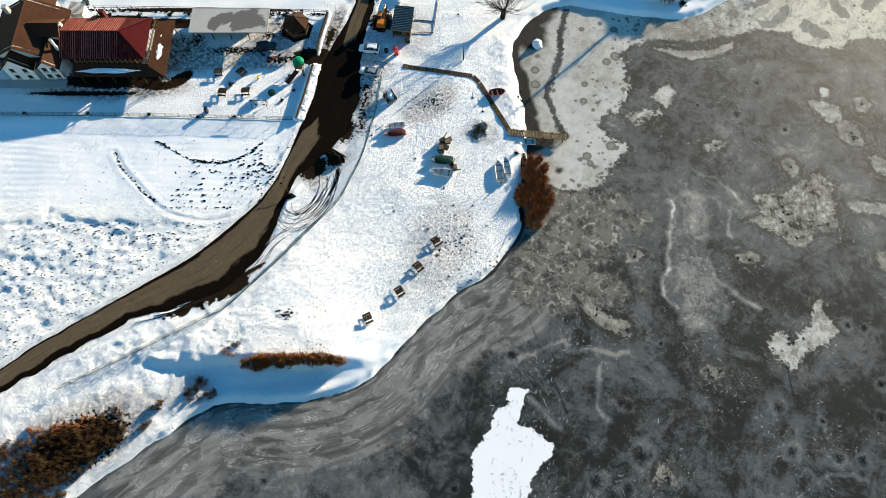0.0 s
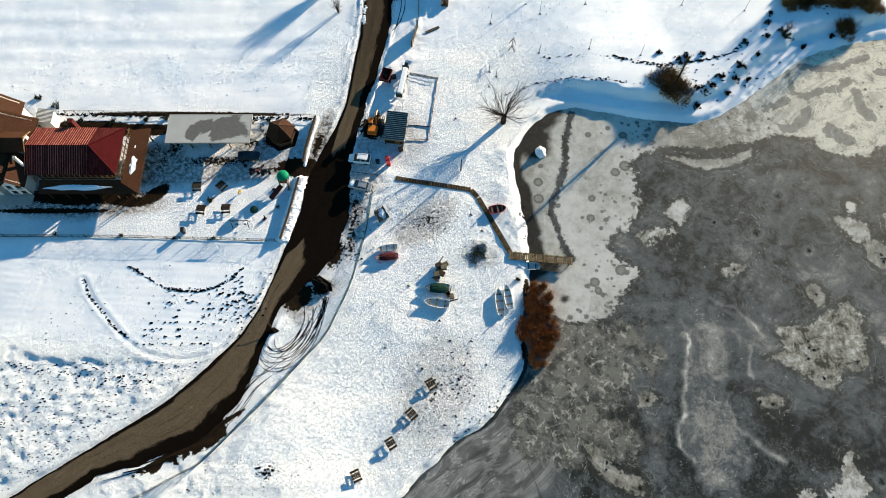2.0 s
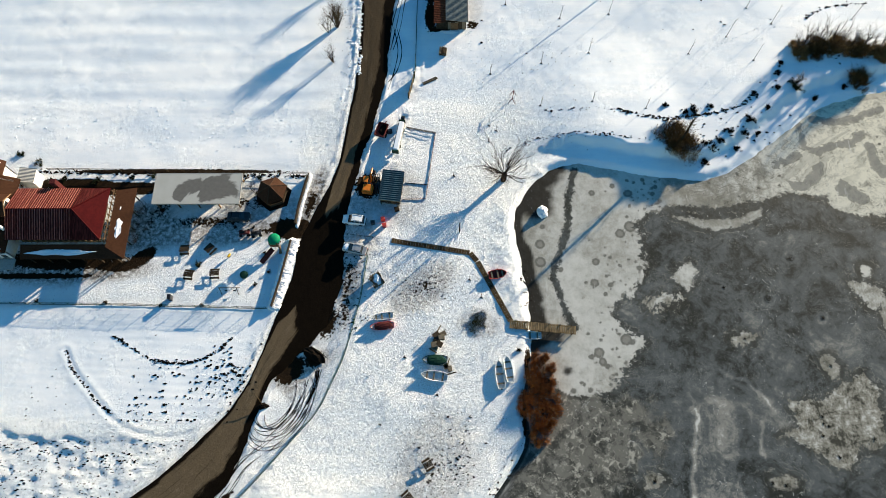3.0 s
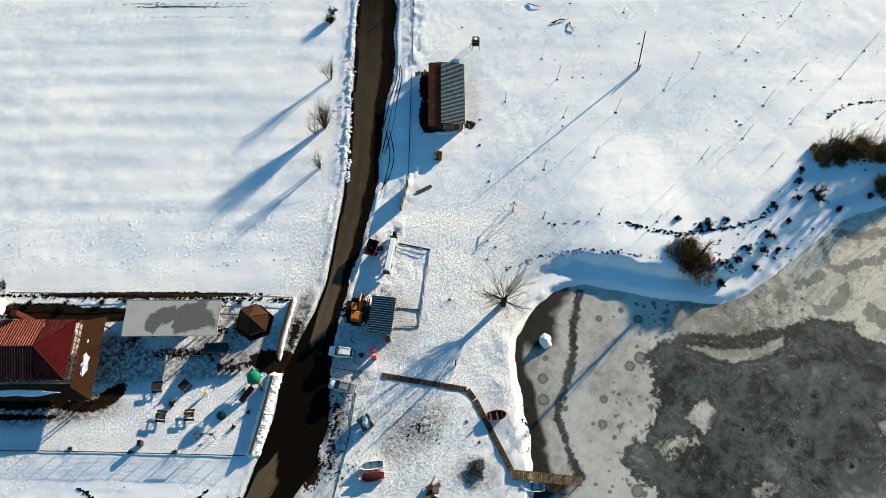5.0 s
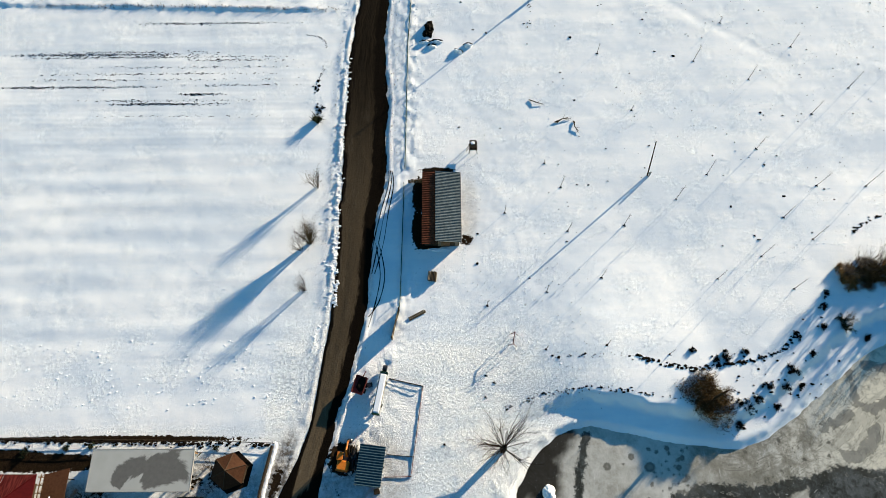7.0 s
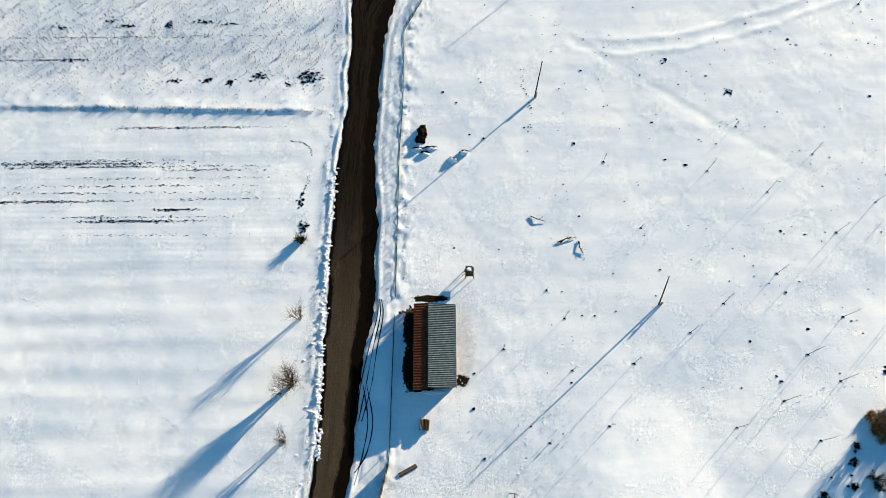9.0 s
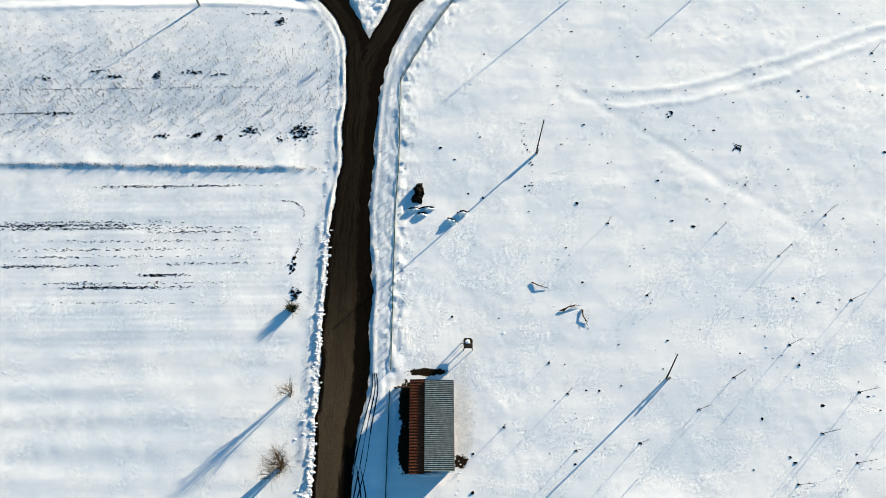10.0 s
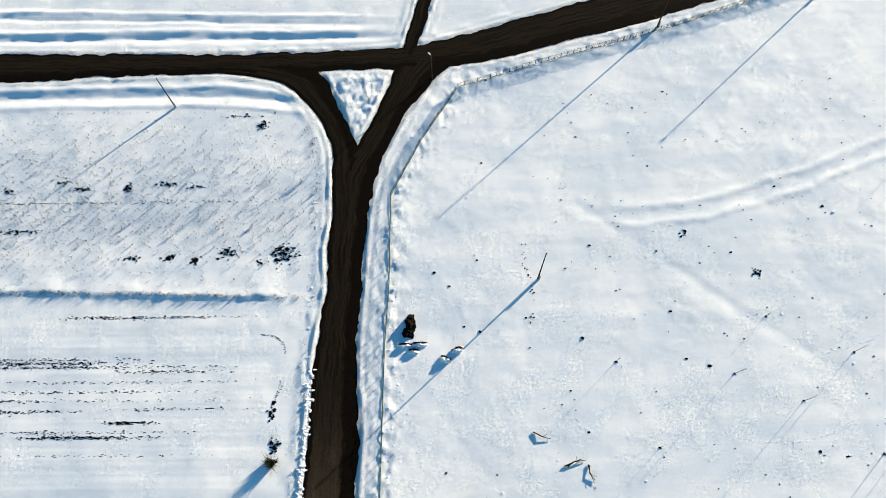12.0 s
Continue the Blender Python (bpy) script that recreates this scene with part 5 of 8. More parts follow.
def thicket(name, x, y, r, h, count, seed, mat, label, group="", category="shrub"):
    """A dense leafless shrub: a tangle of twigs over a few stems."""
    rnd = random.Random(seed)
    t = thing(name, x, y, label, category, group)
    s, w = Shape(), Shape()
    for k in range(7):
        a = rnd.uniform(0, 6.28)
        s.tube([(0.1 * math.cos(a), 0.1 * math.sin(a), -0.15), (r * 0.6 * math.cos(a), r * 0.6 * math.sin(a), h * 0.6)], 0.05, 0.02, 4)
    for k in range(max(4, count // 30)):
        a, q = rnd.uniform(0, 6.28), r * 0.95 * rnd.random() ** 0.6
        q *= 0.75 + 0.3 * math.sin(2 * a + seed) + 0.15 * math.sin(5 * a + 2 * seed)
        c = r * rnd.uniform(0.12, 0.26)
        blades(w, rnd, q * math.cos(a), q * math.sin(a), -0.05, 30, c, c, h * rnd.uniform(0.45, 1.1) * (1 - 0.55 * q / r), 0.035, 0, 0.5)
    part("trunk", s, "bark", t), part("crown", w, mat, t)
    return t


def clods(name, spots, seed, mat, label, category="clods", long=1.0):
    """Small lumps lying in the snow: x, y, size of each."""
    rnd = random.Random(seed)
    s = Shape()
    spots = np.array(spots)
    for (x, y, r), z in zip(spots, land(spots[:, 0], spots[:, 1])):
        s.lump((x, y, z - 0.02), (r * long * rnd.uniform(0.7, 1.5), r * rnd.uniform(0.6, 1.0), r * rnd.uniform(0.3, 0.6)), 2, 5, 0.4, rnd.random())
    return tagged(part(name, s, mat, None), label, category, kind="stuff")


# ---- makers of things ----
def loft(s, rings):
    n = len(rings[0])
    pts = [p for r in rings for p in r]
    s.add(pts, [(i * n + k, i * n + (k + 1) % n, (i + 1) * n + (k + 1) % n, (i + 1) * n + k) for i in range(len(rings) - 1) for k in range(n)]
          + [tuple(range(n))[::-1], tuple(range(n * (len(rings) - 1), n * len(rings)))])
    return s


def section(x, w, z0, z1, round_=0.12):
    return [(x, -w, z0 + round_), (x, -w + round_, z0), (x, w - round_, z0), (x, w, z0 + round_), (x, w, z1 - round_), (x, w - round_, z1), (x, -w + round_, z1), (x, -w, z1 - round_)]


def car(x, y, rz, paint, label, roof=1.65, length=4.4, estate=True, name="car", snow=False):
    c = thing(name, x, y, label, "car", "parked cars", rz)
    k = length / 4.4
    body = loft(Shape(), [section(-2.2 * k, 0.72, 0.45, 0.85), section(-2.1 * k, 0.84, 0.3, 0.98), section(-0.9 * k, 0.9, 0.25, 1.0), section(1.0 * k, 0.9, 0.25, 0.98),
                          section(1.8 * k, 0.86, 0.28, 0.85), section(2.15 * k, 0.74, 0.38, 0.7)])
    part("body", body, paint, c, smooth=False)
    back = -2.0 if estate else -1.5
    cab = loft(Shape(), [section(back * k, 0.76, 0.92, 1.0, 0.03), section((back + 0.22) * k, 0.7, 0.92, roof - 0.06, 0.08), section(-0.3 * k, 0.7, 0.92, roof, 0.08), section(0.35 * k, 0.68, 0.92, roof - 0.05, 0.08),
                         section(1.05 * k, 0.74, 0.92, 1.0, 0.03)])
    part("cabin", cab, "glass", c, "dark tinted windows")
    top = loft(Shape(), [section((back + 0.3) * k, 0.66, roof - 0.05, roof + 0.015, 0.03), section(-0.3 * k, 0.67, roof - 0.03, roof + 0.05, 0.03), section(0.3 * k, 0.64, roof - 0.05, roof + 0.01, 0.03)])
    part("roof", top, paint, c)
    for sx in (-0.55, 0.55):
        part("roof_rail", Shape().tube([((back + 0.4) * k, sx, roof + 0.07), (0.1 * k, sx, roof + 0.07)], 0.025), "steel", c)
    for px in (-1.3 * k, -0.35 * k):
        for sy in (-0.72, 0.72):
            part("pillar", Shape().tube([(px, sy * 1.04, 0.98), (px, sy * 0.95, roof)], 0.05, 0.05, 4), paint, c)
    for px in (-1.35 * k, 1.38 * k):
        for sy in (-0.82, 0.82):
            w = part("wheel", Shape().tube([(px, sy - 0.1, 0.33), (px, sy + 0.1, 0.33)], 0.33, 0.33, 14), "rubber", c)
            part("rim", Shape().tube([(px, sy - 0.115, 0.33), (px, sy + 0.115, 0.33)], 0.2, 0.2, 10), "steel", w)
    for sy in (-0.6, 0.6):
        part("headlight", Shape().box((2.12 * k, sy, 0.68), (0.12, 0.26, 0.12), 0, 0.03), "white_paint", c)
        part("tail_light", Shape().box((-2.17 * k, sy, 0.78), (0.08, 0.2, 0.16), 0, 0.02), "red_paint", c)
        part("mirror", Shape().box((0.75 * k, sy * 1.65, 1.05), (0.12, 0.16, 0.12), 0, 0.03), paint, c)
    part("bumper", Shape().box((-2.22 * k, 0, 0.5), (0.12, 1.4, 0.18), 0, 0.04), "rubber", c)
    if snow:
        part("snow_cover", Shape().lump((1.4 * k, 0, 0.86), (0.6, 0.7, 0.12), 3, 10, 0.15, 3), "snow_cap", c, "snow on the bonnet")
    return c


def boat(x, y, rz, label, length=4.3, beam=1.5, hull="hull", inner="hull_inside", cover=None, tilt=0.0, z=None, motor=False):
    b = thing("rowing_boat", x, y, label, "boat", "boats on the bank", rz, z)
    stations = ((-0.5, 0.72, 0.0), (-0.3, 0.95, 0.0), (0.0, 1.0, 0.0), (0.25, 0.86, 0.02), (0.4, 0.52, 0.08), (0.5, 0.04, 0.2))
    outer, inside_ = Shape(), Shape()
    rings, inner_rings = [], []
    for t, w, lift in stations:
        h = beam / 2 * w
        rings.append([(t * length, -h, 0.55 + lift), (t * length, -h * 0.88, 0.25 + lift), (t * length, -h * 0.4, 0.04 + lift), (t * length, h * 0.4, 0.04 + lift), (t * length, h * 0.88, 0.25 + lift), (t * length, h, 0.55 + lift)])
        inner_rings.append([(t * length * 0.97, max(-h + 0.05, -h), 0.55 + lift), (t * length * 0.97, -h * 0.75, 0.22 + lift), (t * length * 0.97, h * 0.75, 0.22 + lift), (t * length * 0.97, h - 0.05 * (h > 0.06), 0.55 + lift)])
    for sh, rr in ((outer, rings), (inside_, inner_rings)):
        n = len(rr[0])
        sh.add([p for r in rr for p in r], [(i * n + k, i * n + k + 1, (i + 1) * n + k + 1, (i + 1) * n + k) for i in range(len(rr) - 1) for k in range(n - 1)] + [tuple(range(n))])
    part("hull", outer, hull, b)
    part("inside", inside_, inner, b)
    for side in (0, -1):
        part("gunwale", Shape().tube([r[side] for r in rings], 0.05, 0.04, 5), hull, b)
    for t in (-0.32, 0.02, 0.28):
        h = beam / 2 * (0.92 if t < 0.2 else 0.78)
        part("bench", Shape().box((t * length, 0, 0.46), (0.28, 2 * h, 0.05), 0, 0.01), "grey_timber", b)
    part("transom", Shape().box((-0.49 * length, 0, 0.35), (0.06, beam * 0.7, 0.42)), hull, b)
    if cover:
        part("cover", Shape().lump((-0.05 * length, 0, 0.5), (length * 0.4, beam * 0.5, 0.35), 4, 14, 0.12, int(x * 7)), cover, b, "crumpled cover over the boat")
    if motor:
        part("motor", Shape().box((-0.53 * length, 0, 0.7), (0.25, 0.3, 0.4), 0, 0.08), "black_paint", b)
    return b


def picnic_table(x, y, rz, label, group, w=2.0):
    t = thing("picnic_table", x, y, label, "picnic table", group, rz)
    for k in range(5):
        part("board", Shape().box((0, -0.36 + 0.18 * k, 0.75), (w, 0.16, 0.045), 0, 0.01), "old_timber", t)
    for sy in (-0.78, 0.78):
        part("bench", Shape().box((0, sy, 0.44), (w, 0.36, 0.06), 0, 0.01), "old_timber", t)
    for sx in (-0.38, 0.38):
        part("leg_frame", Shape().tube([(sx * w, -0.95, 0.0), (sx * w, -0.2, 0.75)], 0.05, 0.05, 4).tube([(sx * w, 0.95, 0.0), (sx * w, 0.2, 0.75)], 0.05, 0.05, 4)
             .box((sx * w, 0, 0.42), (0.08, 1.75, 0.1)), "old_timber", t)
    return t


def pole(x, y, h, label, lean=(0.0, 0.0), stub=True, name="utility_pole", category="pole", arm=False):
    p = thing(name, x, y, label, category, "wooden line poles" if stub else "")
    top = Vector((lean[0], lean[1], h))
    part("shaft", Shape().tube([(0, 0, -0.3), top * 0.5, top], 0.14, 0.09, 10), "old_timber", p)
    if stub:
        part("stub", Shape().box((0.22, -0.1, 0.7), (0.2, 0.24, 1.9), 20, 0.03), "concrete", p, "grey concrete ground stub")
        part("strap", Shape().box((0.1, -0.05, 0.9), (0.42, 0.3, 0.06), 20), "steel", p)
        part("strap", Shape().box((0.1, -0.05, 1.3), (0.42, 0.3, 0.06), 20), "steel", p)
        for s in (-0.18, 0.18):
            part("insulator", Shape().tube([top + Vector((s, 0, -0.4)), top + Vector((s * 1.2, 0, -0.15))], 0.04, 0.05, 6), "white_paint", p)
    return p


def posts_along(pts, gap):
    p = np.array(pts, float)
    s = np.r_[0, np.cumsum(np.linalg.norm(np.diff(p, axis=0), axis=1))]
    q = np.arange(0, s[-1], gap)
    return list(zip(np.interp(q, s, p[:, 0]), np.interp(q, s, p[:, 1])))


def mesh_fence(pts, gap, h, label, mat="dark_green"):
    """A wire fence: steel posts with panels of wire between them."""
    f = thing("wire_fence", 0, 0, label, "fence", z=0.0)
    at = posts_along(pts, gap)
    heights = land(np.array([a for a, _ in at]), np.array([b for _, b in at]))
    post = Shape().tube([(0, 0, -0.3), (0, 0, h + 0.08)], 0.06, 0.06, 6).mesh("post", mat)
    net = Shape()
    for z in np.linspace(0.12, h - 0.06, 7):
        net.tube([(0, 0, z), (1, 0, z)], 0.007, 0.007, 3)
    for k in range(1, 12):
        net.tube([(k / 12, 0, 0.1), (k / 12, 0, h - 0.05)], 0.007, 0.007, 3)
    net.tube([(0, 0, h), (1, 0, h)], 0.014, 0.014, 4).tube([(0, 0, 0.1), (1, 0, 0.1)], 0.05, 0.05, 4)
    net = net.mesh("wire_panel", mat)
    for i, ((x, y), z) in enumerate(zip(at, heights)):
        o = new("post", post)
        o.parent, o.matrix_world = f, pose(x, y, z)
        if i + 1 < len(at):
            (x2, y2), z2 = at[i + 1], heights[i + 1]
            d = Vector((x2 - x, y2 - y, z2 - z))
            o = new("wire_panel", net)
            o.parent = f
            o.matrix_world = Matrix.Translation((x, y, z)) @ d.to_track_quat("X", "Z").to_matrix().to_4x4() @ Matrix.Diagonal((d.length, 1, 1, 1))
    return f


def rail_fence(pts, gap, h, label, rails=2, mat="old_timber", name="rail_fence"):
    f = thing(name, 0, 0, label, "fence", z=0.0)
    at = posts_along(pts, gap) + [pts[-1]]
    hs = land(np.array([a for a, _ in at]), np.array([b for _, b in at]))
    for i, ((x, y), z) in enumerate(zip(at, hs)):
        part("post", Shape().tube([(x, y, z - 0.2), (x, y, z + h)], 0.08, 0.07, 6), mat, f)
        if i + 1 < len(at):
            for k in range(rails):
                zz = h * (0.92 - 0.42 * k)
                part("rail", Shape().tube([(x, y, z + zz), (*at[i + 1], hs[i + 1] + zz)], 0.045, 0.04, 6), mat, f)
    return f


def gable_roof(parent, cx, cy, half, y0, y1, eave, ridge, mat, over=0.5, thick=0.14, name="roof"):
    """Two slabs that meet in a ridge running along y."""
    drop = (ridge - eave) / half * over
    for s in (-1, 1):
        part(name, Shape().slab([(cx, y0, ridge), (cx + s * (half + over), y0, eave - drop), (cx + s * (half + over), y1, eave - drop), (cx, y1, ridge)][:: s], thick), mat, parent)
    part("ridge_cap", Shape().tube([(cx, y0 - 0.02, ridge + 0.03), (cx, y1 + 0.02, ridge + 0.03)], 0.09, 0.09, 6), mat, parent)


def gable_wall(s, cx, y, half, eave, ridge, thick=0.25):
    s.add([(cx + dx, y + dy, z) for dy in (0, thick) for dx, z in ((-half, 0), (half, 0), (half, eave), (0, ridge), (-half, eave))],
          [(0, 1, 2, 3, 4), (9, 8, 7, 6, 5), (0, 5, 6, 1), (1, 6, 7, 2), (2, 7, 8, 3), (3, 8, 9, 4), (4, 9, 5, 0)])
    return s


def window(parent, x, y, z, w, h, along="x", name="window"):
    sx, sy = (w, 0.12) if along == "x" else (0.12, w)
    o = part(name, Shape().box((x, y, z), (sx + 0.12 * (along == "x"), sy + 0.12 * (along == "y"), h + 0.12)), "old_timber", parent)
    dx, dy = (0, -0.05) if along == "x" else (0.05, 0)
    part("pane", Shape().box((x + dx, y + dy, z), (sx * 0.9, sy * 0.9, h * 0.9)), "glass", o)
    part("sill", Shape().box((x + dx * 2, y + dy * 2, z - h / 2 - 0.08), (sx + 0.15, sy + 0.15, 0.06)), "concrete", o)
    return o


# ---- barn by the lane ----
def barn():
    b = thing("barn", 0, -1.2, "low timber barn with rusty red and grey corrugated roofs", "barn", z=0.0)
    part("wall", Shape().box((4.3, 141.4, 1.2), (4.6, 13.6, 2.4)), "old_timber", b, "weathered dark plank walls")
    part("lean_to_wall", Shape().box((1.2, 141.4, 1.35), (1.7, 13.4, 2.7)), "old_timber", b)
    part("grey_roof", Shape().waves((2.35, 134.2, 3.3), (2.35, 148.4, 3.3), (6.95, 148.4, 2.55), (6.95, 134.2, 2.55), 46, 0.07), "grey_sheet", b, "grey corrugated sheet roof")
    part("red_roof", Shape().waves((-0.1, 133.8, 2.85), (-0.1, 148.5, 2.85), (2.4, 148.5, 3.14), (2.4, 133.8, 3.14), 32, 0.05), "rust_sheet", b, "rusty red sheet roof")
    part("ridge_board", Shape().box((2.38, 141.3, 3.1), (0.06, 14.0, 0.3)), "old_timber", b)
    part("gutter", Shape().tube([(7.02, 134.2, 2.5), (7.02, 148.4, 2.5)], 0.06), "steel", b)
    for k in range(16):
        part("plank", Shape().box((6.63, 135.2 + 0.82 * k, 1.2), (0.05, 0.74, 2.2)), "grey_timber" if k % 3 else "old_timber", b)
    for k in range(6):
        part("plank", Shape().box((2.4 + 0.75 * k, 134.55, 1.15), (0.68, 0.05, 2.2)), "grey_timber" if k % 2 else "old_timber", b)
    part("door", Shape().box((4.2, 134.5, 1.0), (1.6, 0.06, 2.0), 0, 0.0), "timber", b)
    part("snow_edge", Shape().lump((3.0, 133.9, 0.05), (2.2, 0.35, 0.22), 3, 14, 0.25, 5), "snow_cap", b)
    for k in range(5):
        part("gate_board", Shape().box((-2.6 + 0.55 * k, 147.6 + 0.15 * (k % 2), 0.6), (0.5, 0.08, 1.2 + 0.1 * (k % 3))), "timber", b)


barn()


def stack(name, x, y, rz, label, seed, rows=4, cols=6, length=1.6, r=0.12, category="woodpile"):
    rnd = random.Random(seed)
    t = thing(name, x, y, label, category, rz=rz)
    for i in range(rows):
        for k in range(cols):
            yy = (k - cols / 2) * 2 * r + (i % 2) * r
            part("log", Shape().tube([(-length / 2 + rnd.uniform(-0.1, 0.1), yy, r + 1.75 * r * i), (length / 2 + rnd.uniform(-0.1, 0.1), yy, r + 1.75 * r * i)], r * rnd.uniform(0.8, 1.05), None, 7), "grey_timber" if rnd.random() < 0.4 else "old_timber", t)
    return t


stack("woodpile", 1.7, 127.4, 85, "stack of split logs standing in the snow", 4)


def raised_stand(x, y):
    t = thing("hunting_stand", x, y, "small raised wooden lookout stand with dark roof", "lookout stand")
    for sx in (-0.7, 0.7):
        for sy in (-0.7, 0.7):
            part("leg", Shape().tube([(sx * 1.15, sy * 1.15, -0.1), (sx * 0.8, sy * 0.8, 2.3)], 0.07, 0.06, 6), "old_timber", t)
    part("platform", Shape().box((0, 0, 1.2), (1.5, 1.5, 0.1)), "grey_timber", t)
    for sy in (-0.62, 0.62):
        part("side_board", Shape().box((0, sy, 1.6), (1.3, 0.06, 0.7)), "old_timber", t)
    part("back_board", Shape().box((0.62, 0, 1.6), (0.06, 1.2, 0.7)), "old_timber", t)
    for k, (w, r) in enumerate(((1.3, 0.1), (1.6, -0.15), (1.1, 0.2), (1.5, 0.0), (1.2, -0.1))):
        part("roof_board", Shape().box((r, -0.62 + 0.31 * k, 2.4 + 0.03 * (k % 2)), (w, 0.22, 0.05), 8 * r), "old_timber", t)
    part("snow_patch", Shape().lump((-0.1, 0.05, 2.44), (0.4, 0.35, 0.1), 3, 9, 0.4, 3), "snow_cap", t, "leftover snow")
    part("ladder", Shape().tube([(-1.3, -0.25, 0), (-0.7, -0.25, 1.3)], 0.04).tube([(-1.3, 0.25, 0), (-0.7, 0.25, 1.3)], 0.04), "old_timber", t)


raised_stand(9.6, 153.6)

# ---- poles ----
pole(42.7, 147.6, 9.0, "weathered wooden line pole leaning out of the snow", (-0.7, 2.1))
pole(23.5, 191.4, 10.2, "weathered wooden line pole standing in the field", (0.25, 0.8))
pole(-46.8, 228.8, 9.2, "weathered wooden line pole beside the roadside ditch")
pole(51.9, 247.2, 12.4, "weathered wooden line pole beside the cross road", (0.3, 0.3))
pole(89.4, 257.6, 11.0, "weathered wooden line pole beside the cross road")
pole(4.7, 86.8, 4.2, "slim dark lamp post on the lakeside meadow", stub=False, name="lamp_post", category="lamp post")
lamp = pole(4.7, 234.8, 7.5, "slim dark street lamp at the road junction", stub=False, name="street_lamp", category="street lamp")
part("lamp_head", Shape().box((-0.3, 0.3, 7.45), (0.7, 0.25, 0.14), 135, 0.04), "white_paint", lamp)

# ---- trees and bushes ----
for k, (x, y, h) in enumerate([(11.4, 122, 3.2), (22, 124.4, 3.6), (26, 145.4, 4.2), (35.8, 176.4, 3.4), (31.9, 127, 4.8), (37.1, 137.3, 4.8), (41.3, 162.4, 1.6), (47.4, 142.6, 5.8), (54, 147.8, 5.2),
                               (52.5, 126.6, 4.6), (64.4, 153.3, 4.6), (61, 130.8, 5.6), (65.8, 169.6, 4.4), (65.3, 124.4, 4.8), (70.9, 134, 5.6), (74.2, 145.2, 5.4), (66.6, 138.6, 5.8), (83.4, 145, 6.0)]):
    sapling(x, y, h, k)
for k, (x, y, h) in enumerate([(76, 177.7, 4.2), (85.5, 167.3, 5.0), (21.2, 114, 3.2), (31.5, 114.5, 3.2), (41.9, 112.9, 3.6), (12.2, 108.5, 1.8), (10.6, 106.1, 1.6), (23.2, 150.5, 1.6), (55.3, 174.2, 5.0),
                               (62.4, 184.1, 2.0), (76.8, 161.2, 4.8), (93.8, 214.3, 3.2), (26.6, 136.2, 4.2), (15.2, 140, 3.2), (-5.0, 63.4, 2.0), (-8.9, 52.2, 1.9), (6.0, 53.4, 1.8), (8.4, 74.1, 2.2), (3.7, 98.5, 1.6), (6.4, 77.4, 1.8), (10.8, 109.7, 2.2), (11.4, 79.2, 1.2), (0.5, 57.0, 1.6), (-2.5, 48.5, 1.5), (90, 152, 5.5), (88, 135, 5.5), (79, 126.5, 5.0), (95, 172, 4.6)]):
    sapling(x, y, h, 40 + k)
bush("bare_bush", -20.2, 145.6, 5.6, 9, 1, "straw_twig", "leafless multi-stemmed bush beside the lane", 0.3, group="bushes along the lane")
bush("bare_bush", -20.6, 134.2, 6.2, 34, 2, "straw_twig", "dense leafless bush with pale brown twigs", 0.4, group="bushes along the lane")
bush("bare_bush", -22.2, 132.9, 4.6, 6, 5, "straw_twig", "leafless bush with pale brown twigs", 0.4, group="bushes along the lane")
bush("bare_bush", -20.9, 125.3, 5.0, 9, 3, "twig", "leafless bush in the snow beside the lane", 0.35, group="bushes along the lane")
thicket("small_evergreen", -21.0, 160.4, 1.0, 2.6, 420, 8, "needles", "small dark evergreen at the field's edge", category="tree")


def willow(x, y):
    rnd = random.Random(12)
    t = thing("willow_tree", x, y, "large leafless pollard willow with dark spreading branches", "tree")
    part("trunk", Shape().tube([(0, 0, -0.3), (0.05, 0.1, 1.2), (0.1, 0.2, 2.1)], 0.55, 0.5, 12), "bark", t)
    s = Shape()
    for k in range(30):
        a = rnd.uniform(0, 6.28)
        limb(s, rnd, (0.1, 0.2, 1.9), (math.cos(a) * rnd.uniform(0.5, 1.3), math.sin(a) * rnd.uniform(0.5, 1.3), rnd.uniform(0.25, 0.9)), rnd.uniform(2.8, 5.0), 0.065, 2, 5, 0.0, 4, 0.5)
    part("crown", s, "twig", t)


willow(13.2, 97.6)


def slender_tree(x, y, h, seed, label):
    """A straight narrow tree with short upswept leafless branches."""
    rnd = random.Random(seed)
    t = thing("slender_tree", x, y, label, "tree")
    part("trunk", Shape().tube([(0, 0, -0.3), (0.1, 0.05, h * 0.4), (0.05, 0.15, h * 0.75), (0.1, 0.1, h)], 0.3, 0.05, 8), "bark", t)
    s = Shape()
    for k in range(46):
        z = h * (0.12 + 0.85 * k / 46)
        a, reach = k * 2.4, (h - z) * 0.16 + 0.5
        limb(s, rnd, (0.08, 0.08, z), (math.cos(a), math.sin(a), 1.5), reach * rnd.uniform(0.8, 1.3), 0.035, 2, 3, 0.0, 3, 0.4)
    part("crown", s, "dead_shrub", t)


for k, (x, y, h) in enumerate([(74.6, 127.0, 5.0), (76.6, 128.0, 5.8), (79.4, 128.4, 6.2), (82.2, 128.2, 6.0), (85.4, 127.6, 6.2), (88.6, 127.4, 6.2), (91.6, 126.6, 6.0), (72.8, 118.6, 3.4)]):
    bush("bare_tree", x, y, h, 6, 300 + k, "grey_twig", "leafless many-stemmed tree rising out of the bank's shrubs", 0.3, 0.07, 2, "bare trees on the lake bank")
slender_tree(47.8, 105.4, 8.0, 71, "slender leafless tree rising from the brown shrub on the bank")
thicket("brush_heap", 20.4, 96.2, 2.4, 0.8, 300, 21, "reed", "low brown brush at the cove's edge")
